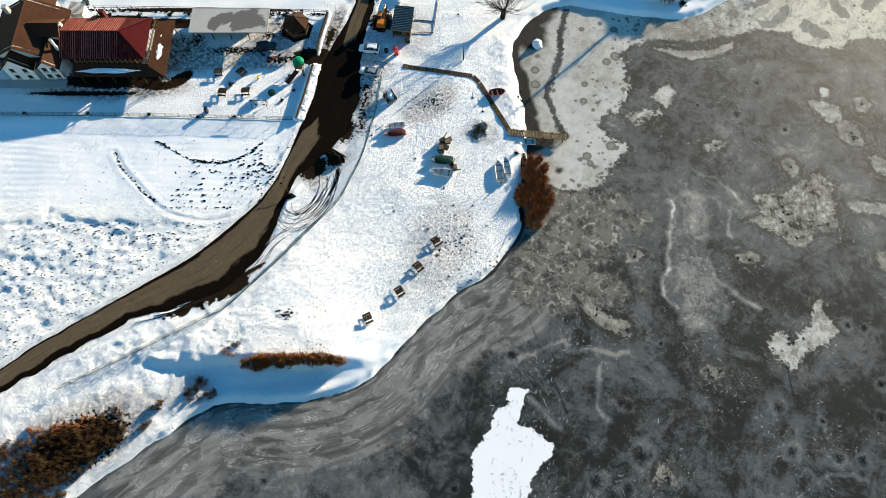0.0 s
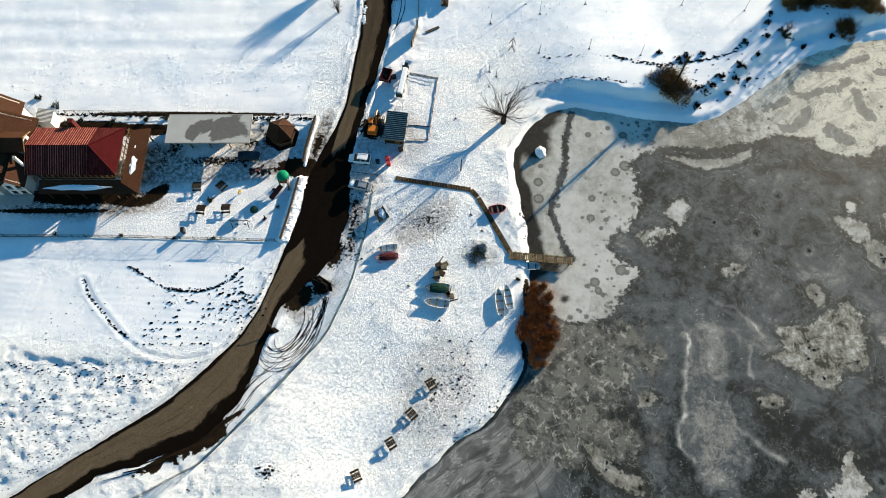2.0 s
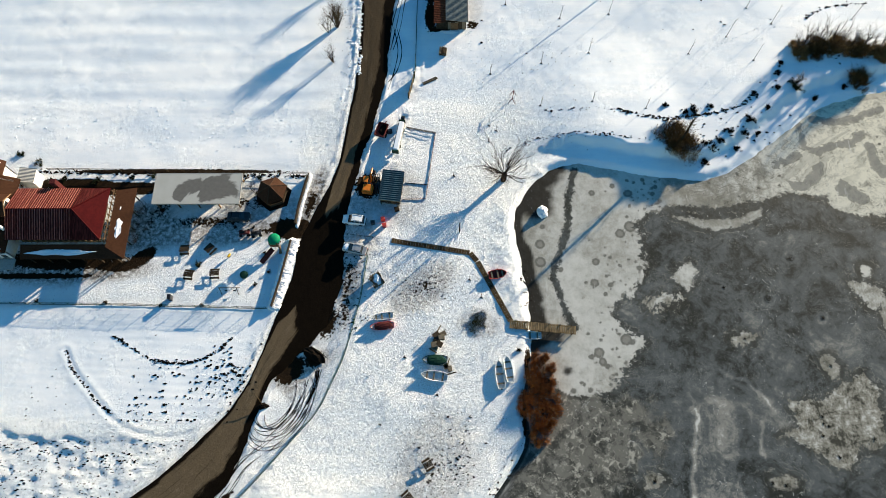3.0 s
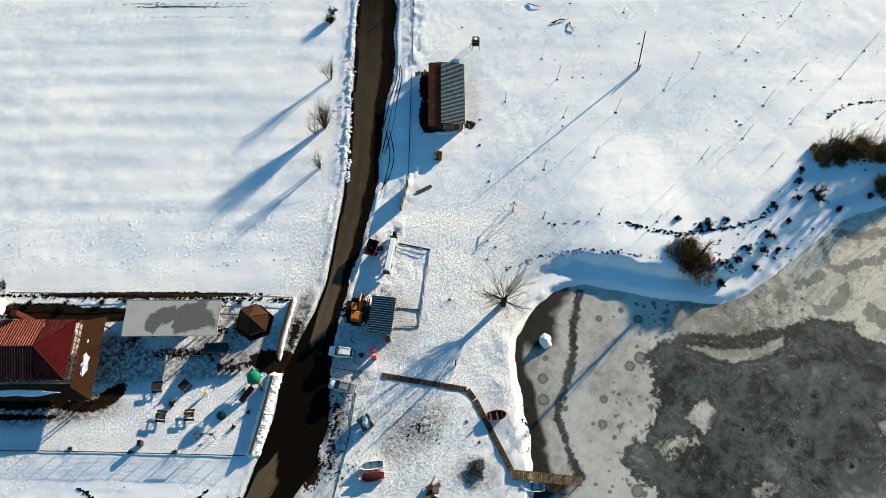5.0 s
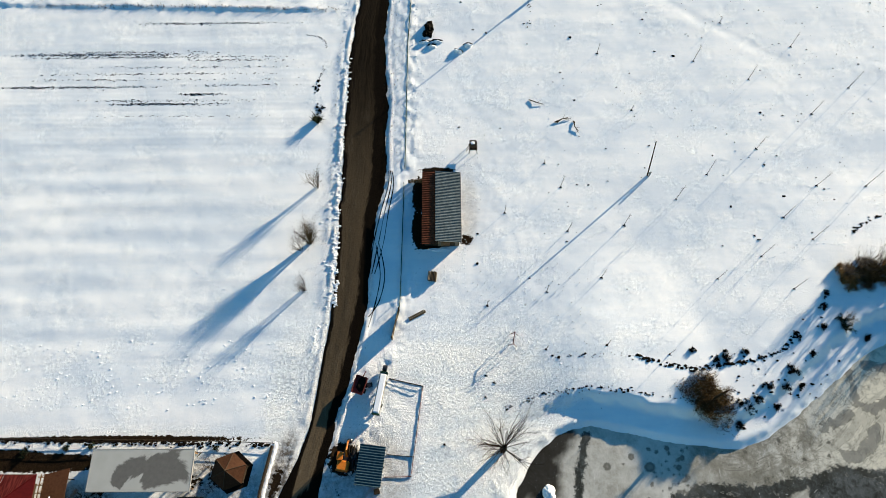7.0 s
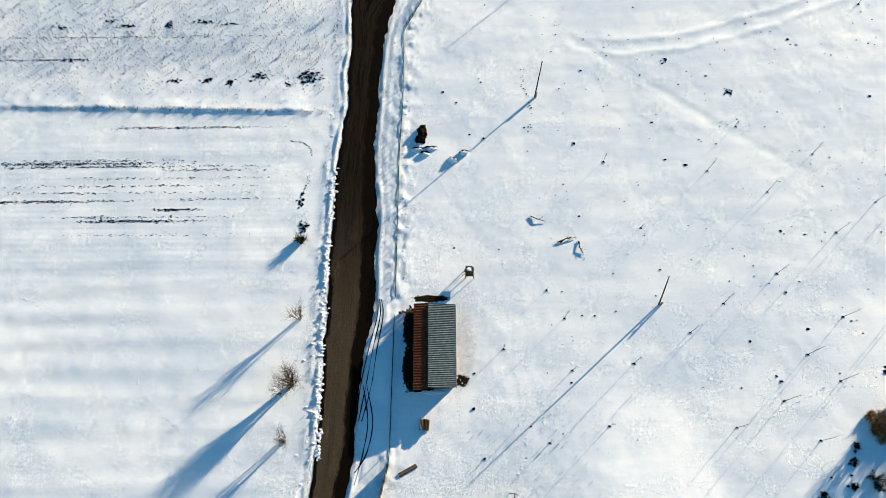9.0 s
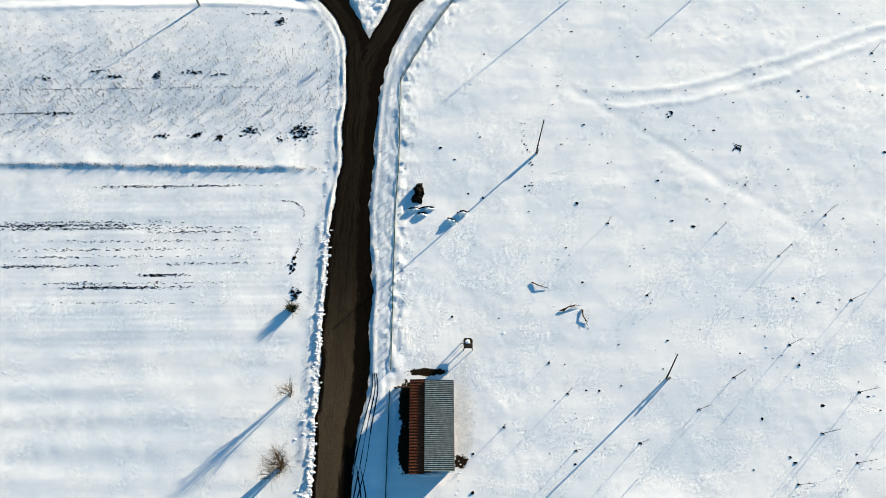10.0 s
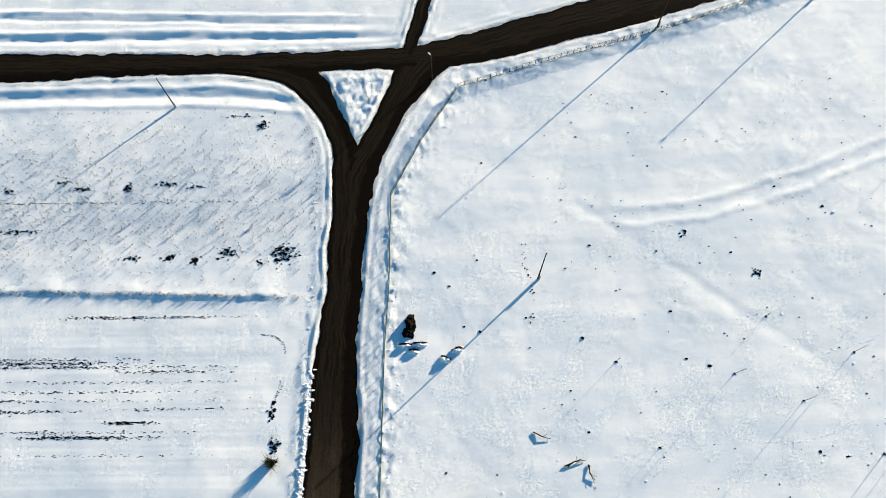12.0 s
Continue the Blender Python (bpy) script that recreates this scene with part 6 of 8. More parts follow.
for k, (x, y, r, h, n, mat) in enumerate([(47.3, 105.0, 5.2, 1.7, 6400, "dead_shrub"), (75.0, 126.4, 2.6, 2.6, 2400, "dead_shrub"), (78.6, 127.2, 3.0, 3.0, 2800, "dead_shrub"), (82.6, 127.6, 3.0, 3.2, 2800, "dead_shrub"), (86.8, 126.6, 3.2, 3.2, 2800, "dead_shrub"), (91.6, 125.4, 3.2, 3.2, 2600, "dead_shrub"),
                                          (72.6, 118.0, 1.9, 1.6, 420, "needles"), (86.0, 120.5, 3.2, 3.6, 1500, "dead_shrub")]):
    thicket("bank_shrub", x, y, r, h, n, 60 + k, mat, "dense dark brown leafless shrub on the bank" if mat == "dead_shrub" else "dark shrub on the snowy bank", "shrubs on the lake bank")
for k, (x, y, r, h) in enumerate([(62, 110, 1.1, 1.2), (53.6, 103.9, 1.2, 1.1), (60.5, 107.2, 1.1, 1.1), (51.2, 112.4, 1.1, 1.2), (52.2, 101.4, 0.9, 1.0), (76.5, 115.8, 0.8, 1.0), (57.5, 107.4, 1.0, 1.0), (55.2, 105.2, 0.9, 1.0),
                                  (49.6, 111.9, 0.8, 0.9), (66, 113, 0.7, 0.8), (63.5, 107.5, 0.7, 0.8), (69.5, 121, 0.8, 1.0), (68.6, 117.5, 0.8, 0.9), (58.8, 104.2, 0.8, 0.9), (52.4, 104.6, 0.8, 0.9), (64, 116, 0.8, 0.9),
                                  (70.5, 123.5, 0.7, 0.9), (83, 118.5, 0.7, 0.8), (45.8, 113.6, 0.6, 0.8), (54.8, 113.2, 0.7, 0.8)]):
    thicket("bank_bush", x, y, 1.25 * r, h, 330, 90 + k, "clod", "small dark bush on the snowy bank", "bushes on the lake bank")
for k, (x, y) in enumerate([(52.0, 101.2), (18.5, 61.2), (14.6, 64.6)]):
    thicket("dry_tuft", x, y, 0.9, 0.9, 130, 130 + k, "yellow_reed", "dry yellowish grass tuft in the snow", "dry tufts", "grass tuft")


thicket("grass_clump", 7.6, 69.4, 2.7, 0.55, 1500, 137, "olive_grass", "spread clump of dry olive-brown grass in the snow", category="grass tuft")


def reed_bed(name, spots, count, h, seed, mat, label):
    rnd = random.Random(seed)
    s = Shape()
    for x, y, rx, ry, turn in spots:
        n = int(count * rx * ry)
        for _ in range(n):
            a, r = rnd.uniform(0, 6.28), math.sqrt(rnd.random())
            u, v = rx * r * math.cos(a), ry * r * math.sin(a)
            c, q = math.cos(radians(turn)), math.sin(radians(turn))
            px, py = x + u * c - v * q, y + u * q + v * c
            blades(s, rnd, px, py, max(ICE, ground_z(px, py)) - 0.05, 26, 0.38, 0.38, h * rnd.uniform(0.6, 1.15), 0.03, 0, 0.22)
    return tagged(part(name, s, mat), label, "reeds", kind="stuff")


reed_bed("reed_bed", [(18.2, 60.5, 2.6, 3.6, -5), (18.4, 55.0, 3.0, 3.6, 0), (17.6, 50.6, 1.6, 2.2, -20), (15.0, 55.2, 1.0, 2.4, 0)], 15.0, 2.0, 5, "reed", "dense rust-brown dry reeds at the water's edge")
reed_bed("reed_strip", [(-31.5, 23.2, 2.6, 1.0, 2), (-26.4, 23.7, 3.0, 1.0, 0), (-21.2, 23.8, 2.8, 0.9, 0), (-17.8, 23.6, 1.5, 0.7, 0), (-29, 23.6, 3.4, 0.9, 0), (-24, 23.9, 3.4, 0.9, 0), (-19.6, 23.8, 2.6, 0.8, 0)], 20.0, 2.0, 6, "reed", "strip of dry brown reeds on the snowy shore")
reed_bed("reed_thicket", [(-70, 6, 6.0, 5.0, 0), (-62, 8, 6.0, 4.6, 20), (-56, 11.5, 4.0, 3.0, 30), (-66, 1, 7, 4, 30), (-41.8, 19.0, 2.4, 0.9, 60), (-39.4, 18.0, 1.5, 0.8, 20), (-54, 15.5, 1.4, 0.6, 0), (-47.5, 16.5, 1.5, 0.7, 30), (-49, 13, 1.4, 0.6, 40), (-35, 26.5, 1.0, 0.5, -30)], 9.0, 1.3, 7,
         "yellow_reed", "patchy yellow-brown reeds and weeds along the shore")
reed_bed("rust_weeds", [(-60, 13.2, 5.0, 1.2, 10), (-65, 11.5, 4.0, 1.2, -10), (-40.5, 20.0, 1.2, 1.2, 0), (-36.5, 25.2, 1.4, 0.8, -30)], 6.0, 1.0, 8, "reed", "rust-brown weeds on the snowy bank")


# ---- guest house and pavilion ----
def guest_house():
    h = thing("guest_house", 0, 0, "white plastered guest house with brown gabled roofs", "house", z=0.0)
    part("wall", Shape().box((-83.2, 89.6, 2.3), (12.4, 11.6, 4.6)), "plaster", h)
    for y in (83.8, 95.15):
        part("gable", gable_wall(Shape(), -83.2, y, 6.2, 4.6, 8.0), "plaster", h)
    gable_roof(h, -83.2, 0, 6.2, 83.2, 96.0, 4.6, 8.0, "brown_roof", 0.8, 0.2)
    # the narrower north wing
    part("wing_wall", Shape().box((-82.6, 97.2, 2.4), (5.0, 3.9, 4.8)), "plaster", h)
    part("gable", gable_wall(Shape(), -82.6, 98.9, 2.5, 4.8, 7.2), "plaster", h)
    gable_roof(h, -82.6, 0, 2.5, 95.0, 99.6, 4.8, 7.2, "brown_roof", 0.5, 0.16, "wing_roof")
    for cx, half, y0, ridge in ((-84.2, 2.8, 81.7, 6.8), (-78.2, 1.9, 81.9, 5.9)):
        wall = Shape().box((cx, (y0 + 84) / 2 + 0.2, 2.1), (2 * half, 84 - y0 + 0.6, 4.2))
        gable_wall(wall, cx, y0, half, 4.2, ridge)
        part("bay_wall", wall, "plaster", h)
        gable_roof(h, cx, 0, half, y0 - 0.5, 87.8, 4.2, ridge, "brown_roof", 0.5, 0.16, "bay_roof")
        for dx in (-half * 0.45, half * 0.45):
            window(h, cx + dx, y0 - 0.03, 3.2, 1.0, 1.2)
            window(h, cx + dx, y0 - 0.03, 1.2, 1.0, 1.1)
    for x in (-80.6, -88.2):
        window(h, x, 83.75, 3.5, 0.9, 1.3)
        window(h, x, 83.75, 1.3, 0.9, 1.3)
    # dormer on the east slope, its gable framed in timber
    part("dormer_wall", Shape().box((-77.6, 89.6, 5.3), (2.6, 3.2, 2.2)), "plaster", h)
    part("dormer_gable", Shape().add([(x, y, z) for x in (-76.3, -76.5) for y, z in ((88.0, 6.4), (91.2, 6.4), (89.6, 7.5))], [(0, 1, 2), (5, 4, 3), (0, 3, 4, 1), (1, 4, 5, 2), (2, 5, 3, 0)]), "timber", h, "timber-clad dormer gable")
    for s in (-1, 1):
        part("dormer_roof", Shape().slab([(-82.0, 89.6, 7.7), (-75.7, 89.6, 7.7), (-75.7, 89.6 + s * 2.2, 6.2), (-80.6, 89.6 + s * 2.2, 6.2)][::-s], 0.12), "brown_roof", h)
        part("barge_board", Shape().tube([(-75.66, 89.6, 7.7), (-75.66, 89.6 + s * 2.2, 6.2)], 0.11, 0.11, 4), "timber", h, "pale timber barge board")
    window(h, -76.26, 89.6, 5.6, 1.5, 1.2, "y")
    part("chimney", Shape().tube([(-76.4, 85.6, 4.6), (-76.4, 85.6, 7.4)], 0.3, 0.3, 12), "plaster", h, "white round chimney")
    part("chimney_cap", Shape().tube([(-76.4, 85.6, 7.4), (-76.4, 85.6, 7.6)], 0.36, 0.3, 12), "concrete", h)
    part("chimney", Shape().box((-86.2, 92.5, 8.2), (0.9, 0.9, 1.8)), "concrete", h)
    for s in (-1, 1):
        part("gutter", Shape().tube([(-83.2 + s * 7.05, 83.4, 4.12), (-83.2 + s * 7.05, 95.8, 4.12)], 0.08, 0.08, 6), "brown_roof", h)
    part("annex_wall", Shape().box((-75.9, 97.2, 1.5), (2.6, 2.6, 3.0)), "plaster", h)
    part("annex_roof", Shape().waves((-77.3, 95.8, 3.5), (-77.3, 98.7, 3.5), (-74.4, 98.7, 3.0), (-74.4, 95.8, 3.0), 10, 0.06), "concrete", h)
    part("terrace_slab", Shape().box((-83, 80.6, 0.12), (14, 2.0, 0.24)), "concrete", h)


guest_house()


def pavilion():
    p = thing("pavilion", 0, 0, "timber terrace pavilion with red ribbed hip roof", "pavilion", z=0.0)
    x0, x1, y0, y1, e, r = -76.2, -59.3, 83.8, 94.0, 4.0, 6.1
    ym, xr = (y0 + y1) / 2, x1 - 5.0
    part("wall", Shape().box(((x0 + x1) / 2 - 0.6, ym, 1.8), (x1 - x0 - 2.8, y1 - y0 - 2.4, 3.6)), "old_timber", p)
    # each slope is a ribbed sheet; the hip closes the east end
    part("north_slope", Shape().waves((x0, y1, e), (xr, y1, e), (xr, ym, r), (x0, ym, r), 44, 0.07), "red_sheet", p, "red ribbed sheet with worn pale ribs")
    part("south_slope", Shape().waves((x0, y0, e), (xr, y0, e), (xr, ym, r), (x0, ym, r), 44, 0.07), "red_sheet", p)
    hip = Shape()
    hip.slab([(xr, ym, r), (x1, y0, e), (x1, y1, e)], 0.1)
    part("east_hip", hip, "dark_red", p, "dark red sheet")
    part("north_corner", Shape().slab([(xr, y1, e), (xr, ym, r), (x1, y1, e)], 0.08), "red_sheet", p)
    part("south_corner", Shape().slab([(xr, y0, e), (x1, y0, e), (xr, ym, r)], 0.08), "red_sheet", p)
    rib = Shape().box((0, 0, 0), (0.11, math.hypot(y1 - ym, r - e), 0.07)).mesh("rib", "salmon")
    tilt = math.degrees(math.atan2(r - e, y1 - ym))
    for k in range(38):
        x = x0 + 0.2 + k * (x1 - x0 - 0.3) / 38
        for s, edge in ((-1, y1), (1, y0)):
            if x < xr:
                o = new("rib", rib)
                o.parent, o.matrix_world = p, pose(x, (ym + edge) / 2, (r + e) / 2 + 0.1, s * tilt)
    for a, b in (((xr, ym, r + 0.05), (x1, y0, e + 0.06)), ((xr, ym, r + 0.05), (x1, y1, e + 0.06)), ((x0, ym, r + 0.05), (xr, ym, r + 0.05))):
        part("ridge_cap", Shape().tube([a, b], 0.1, 0.1, 6), "dark_red", p)
    part("east_skirt", Shape().slab([(x1 + 0.7, y0 - 1.0, 3.1), (x1 + 4.0, y0 - 3.0, 2.3), (x1 + 4.0, y1 + 1.0, 2.3), (x1 + 0.7, y1, 3.1)], 0.12), "brown_roof", p, "brown sheet roof over the east terrace")
    part("south_skirt", Shape().slab([(x0 + 2.4, y0 - 0.5, 3.1), (x0 + 2.4, y0 - 3.0, 2.3), (x1 + 4.0, y0 - 3.0, 2.3), (x1 + 0.7, y0 - 0.5, 3.1)], 0.12), "brown_roof", p)
    part("snow_patch", Shape().lump((x1 + 2.0, y0 + 2.9, 2.74), (0.7, 1.7, 0.16), 3, 13, 0.4, 3), "snow_cap", p, "leftover snow on the brown roof")
    part("snow_patch", Shape().lump((x1 + 1.9, y0 + 6.8, 2.76), (0.15, 0.5, 0.08), 3, 9, 0.4, 4), "snow_cap", p)
    part("snow_patch", Shape().lump((-66.5, y0 - 1.6, 2.62), (6.0, 0.75, 0.22), 3, 22, 0.3, 6), "snow_cap", p)
    for k in range(15):
        x = x0 + 2.8 + k * (x1 - x0 - 2.8) / 14
        part("post", Shape().box((x, y0 + 0.25, 3.2), (0.16, 0.16, 1.7)), "timber", p)
    for k in range(9):
        y = y0 + 0.4 + k * (y1 - y0 - 0.8) / 8
        part("post", Shape().box((x1 + 0.35, y, 3.0), (0.16, 0.16, 1.9)), "timber", p)
        part("brace", Shape().tube([(x1 + 0.4, y, 3.4), (x1 + 0.95, y + 0.5, 3.2)], 0.06, 0.06, 4), "timber", p)
    part("handrail", Shape().box(((x0 + x1) / 2 + 1.4, y0 - 0.1, 3.35), (x1 - x0 - 2.8, 0.12, 0.1)), "timber", p)
    part("handrail", Shape().box((x1 + 0.6, ym, 3.75), (0.14, y1 - y0, 0.1)), "timber", p)
    for k in range(6):
        part("deck_post", Shape().box((x0 + 4 + k * 3.1, y0 - 2.8, 1.1), (0.18, 0.18, 2.2)), "old_timber", p)
    for k in range(5):
        part("deck_post", Shape().box((x1 + 3.8, y0 - 2.4 + k * 3.0, 1.1), (0.18, 0.18, 2.2)), "old_timber", p)
    part("chimney", Shape().box((-69.5, y1 + 0.9, 2.6), (1.0, 0.9, 5.2)), "dull_red", p, "brick-red chimney")


pavilion()


def carport():
    c = thing("carport", 0, 0, "flat-roofed carport with stained pale grey membrane", "carport", z=0.0)
    out = [(-51.9, 91.5), (-35.8, 91.3), (-35.9, 97.6), (-51.8, 97.7)]
    roof = new("roof", bpy.data.meshes.new("roof"))
    nx, ny = 33, 14
    v = [(out[0][0] + (out[1][0] - out[0][0]) * i / (nx - 1), 91.5 + 6.2 * j / (ny - 1), 2.7) for j in range(ny) for i in range(nx)]
    roof.data.from_pydata(v, [], [(j * nx + i, j * nx + i + 1, (j + 1) * nx + i + 1, (j + 1) * nx + i) for j in range(ny - 1) for i in range(nx - 1)])
    roof.data.materials.append(M["membrane"])
    attribute(roof.data, "stain", [min(1.0, spot(x, y, -40.2, 94.8, 3.6, 3.0) + 0.9 * spot(x, y, -44.6, 95.2, 2.4, 1.6) + 0.8 * spot(x, y, -47.4, 93.4, 1.3, 1.4)) for x, y, _ in v])
    roof.parent = c
    part("edge", Shape().box((-43.85, 91.45, 2.6), (16.1, 0.12, 0.24)).box((-43.85, 97.75, 2.6), (16.1, 0.12, 0.24)).box((-51.9, 94.6, 2.6), (0.12, 6.2, 0.24)).box((-35.82, 94.6, 2.6), (0.12, 6.2, 0.24)), "concrete", c)
    part("ceiling_board", Shape().box((-43.85, 94.6, 2.52), (15.8, 6.0, 0.1)), "old_timber", c)
    for x in (-51.4, -47.5, -43.8, -40, -36.3):
        for y in (91.9, 97.3):
            part("post", Shape().box((x, y, 1.25), (0.2, 0.2, 2.5)), "timber", c)
    part("back_wall", Shape().box((-43.85, 97.5, 1.2), (15.4, 0.12, 2.4)), "old_timber", c)
    part("brace", Shape().tube([(-35.6, 96.6, 1.8), (-34.6, 97.2, 3.0)], 0.07, 0.07, 5), "timber", c)


carport()


def gazebo(x, y):
    g = thing("gazebo", x, y, "hexagonal dark brown timber gazebo with pointed roof", "gazebo")
    ring = [(2.9 * math.cos(radians(60 * k + 20)), 2.9 * math.sin(radians(60 * k + 20))) for k in range(6)]
    for k in range(6):
        a, b = ring[k], ring[(k + 1) % 6]
        part("roof_panel", Shape().slab([(0, 0, 4.1), (*a, 2.3), (*b, 2.3)], 0.08), "brown_roof", g)
        part("post", Shape().tube([(a[0] * 0.86, a[1] * 0.86, 0), (a[0] * 0.86, a[1] * 0.86, 2.3)], 0.09, 0.09, 6), "old_timber", g)
        part("hip_rib", Shape().tube([(0, 0, 4.14), (*a, 2.36)], 0.05, 0.05, 4), "old_timber", g)
        if k:
            part("parapet", Shape().slab([(a[0] * 0.86, a[1] * 0.86, 0.9), (b[0] * 0.86, b[1] * 0.86, 0.9), (b[0] * 0.82, b[1] * 0.82, 0.9), (a[0] * 0.82, a[1] * 0.82, 0.9)], 0.8), "old_timber", g)
    part("finial", Shape().tube([(0, 0, 4.1), (0, 0, 4.5)], 0.08, 0.03, 6), "old_timber", g)
    part("floor_ring", Shape().prism([(a * 1.15, b * 1.15) for a, b in ring], -0.05, 0.06), "mud", g)


gazebo(-30.2, 94.4)


def garden_wall():
    pts = [(-24.1, 98.4), (-25.4, 91.6), (-25.7, 88.4)], [(-26.2, 85.0), (-27.6, 77.0), (-28.6, 72.4)]
    for line, full in zip(pts, (0.5, 1.5)):
        w = thing("garden_wall", 0, 0, "low garden wall capped with thick snow beside the lane", "wall", "walls of the playground yard", z=0.0)
        for (ax, ay), (bx, by) in zip(line, line[1:]):
            d = Vector((bx - ax, by - ay, 0))
            a = math.degrees(math.atan2(d.y, d.x))
            part("wall_body", Shape().box(((ax + bx) / 2, (ay + by) / 2, 0.5), (d.length, 0.3, 0.9), a), "old_timber", w)
            n = int(d.length / 0.4)
            s = Shape()
            for k in range(n + 1):
                s.lump((ax + d.x * k / n + 0.35, ay + d.y * k / n, 0.0), (0.75 * full, 0.75, 0.36 * full), 4, 11, 0.3, k)
            part("snow_bank", s, "snow_cap", w, "soft bank of snow", True)


garden_wall()
mesh_fence([(-92, 73.3), (-76.9, 73.2), (-56.8, 72.9), (-28.9, 72.1)], 2.5, 1.2, "wire fence of the yard above the lower field")
rail_fence([(-24.0, 98.8), (-34, 99.2), (-57, 99.6), (-74, 99.9)], 3.0, 1.0, "dark timber fence behind the yard", 2)

for k, (x, y, h, n) in enumerate([(-54.2, 91.0, 3.4, 7), (-52.8, 87.6, 2.6, 6), (-54.6, 85.2, 2.2, 5), (-33.6, 91.8, 2.2, 5), (-34.2, 95.6, 2.4, 5)]):
    bush("garden_bush", x, y, h, n, 200 + k, "twig", "tangled leafless dark bush beside the drive", 0.7, 0.05, 2, "bushes in the yard", 3)
for k, (x, y, r, h) in enumerate([(-72.6, 97.2, 1.1, 1.5), (-70.6, 98.0, 0.8, 1.1), (-64.0, 97.6, 1.1, 1.6), (-57.6, 98.2, 0.8, 1.0), (-53.6, 98.6, 0.8, 1.0), (-33.4, 98.2, 0.7, 0.9), (-76.5, 101.6, 1.6, 1.0), (-80.2, 103.4, 1.3, 0.9)]):
    thicket("hedge_shrub", x, y, r, h, 240, 230 + k, "needles", "dark evergreen shrub behind the terrace pavilion", "shrubs behind the pavilion")
for k, (x, y) in enumerate([(-31.0, 82.6), (-29.8, 79.0), (-32.0, 76.5), (-48.4, 72.9), (-41, 72.8), (-33.5, 87.9), (-36.8, 87.8), (-29.8, 86.0), (-70.4, 73.6), (-58, 73.4), (-83, 73.6)]):
    thicket("yard_weed", x, y, 0.55, 0.7, 80, 250 + k, "twig", "small leafless weed in the yard's snow", "weeds in the yard", "weed")

# ---- playground ----
for k, (x, y, rz) in enumerate([(-45.4, 83.2, 4), (-44.0, 78.4, -6), (-39.4, 78.6, 3), (-40.8, 83.4, 50)]):
    picnic_table(x, y, rz, "brown wooden picnic table with benches in the snow", "picnic tables of the playground", 1.7)
thicket("dwarf_pine", -42.7, 80.4, 0.8, 1.1, 320, 31, "needles", "small yellowish dwarf pine in the snow", category="tree")


def play_tower(x, y):
    t = thing("play_tower", x, y, "wooden play tower with green domed roof and red slide", "play tower")
    for sx in (-0.7, 0.7):
        for sy in (-0.7, 0.7):
            part("post", Shape().box((sx, sy, 1.4), (0.12, 0.12, 2.8)), "old_timber", t)
    part("platform", Shape().box((0, 0, 1.3), (1.5, 1.5, 0.1)), "old_timber", t)
    part("dome", Shape().lump((0.1, 0.2, 2.5), (1.15, 1.15, 0.75), 5, 14, 0.03, 2), "green_paint", t, "bright green plastic dome", True)
    slide = Shape()
    for a, b in ((0.0, 0.5), (0.5, 1.0)):
        slide.slab([(-0.6 - 2.1 * a, -1.0 - 2.2 * a, 1.35 - 1.15 * a), (-0.6 - 2.1 * b, -1.0 - 2.2 * b, 1.35 - 1.15 * b), (0.1 - 2.1 * b, -1.5 - 2.2 * b, 1.35 - 1.15 * b), (0.1 - 2.1 * a, -1.5 - 2.2 * a, 1.35 - 1.15 * a)], 0.08)
    part("slide", slide, "dull_red", t, "dark red slide")
    for off in ((-0.6, -1.0), (0.1, -1.5)):
        part("slide_side", Shape().tube([(off[0], off[1], 1.45), (off[0] - 2.1, off[1] - 2.2, 0.3)], 0.08, 0.08, 5), "dull_red", t)
    part("ramp", Shape().slab([(0.9, -0.6, 1.3), (0.9, 0.1, 1.3), (1.2, -1.6, 0.0), (0.6, -1.7, 0.0)], 0.06), "timber", t)
    part("tarp", Shape().box((-0.75, 0.2, 1.7), (0.06, 1.4, 0.7)), "dark_green", t)


play_tower(-28.9, 84.2)


def swing_frame(x, y, w, h, rz, mat, label, seats=2):
    f = thing("swing", x, y, label, "swing", rz=rz)
    for sx in (-w / 2, w / 2):
        part("leg", Shape().tube([(sx, -0.7, 0), (sx, 0, h)], 0.06, 0.06, 6), mat, f)
        part("leg", Shape().tube([(sx, 0.7, 0), (sx, 0, h)], 0.06, 0.06, 6), mat, f)
    part("beam", Shape().tube([(-w / 2 - 0.2, 0, h), (w / 2 + 0.2, 0, h)], 0.07, 0.07, 6), mat, f)
    for k in range(seats):
        x0 = (k - (seats - 1) / 2) * w / seats
        part("rope", Shape().tube([(x0 - 0.2, 0, h), (x0 - 0.2, 0, 0.5)], 0.015, 0.015, 3).tube([(x0 + 0.2, 0, h), (x0 + 0.2, 0, 0.5)], 0.015, 0.015, 3), "steel", f)
        part("seat", Shape().box((x0, 0, 0.48), (0.5, 0.25, 0.05)), "black_paint", f)
    return f


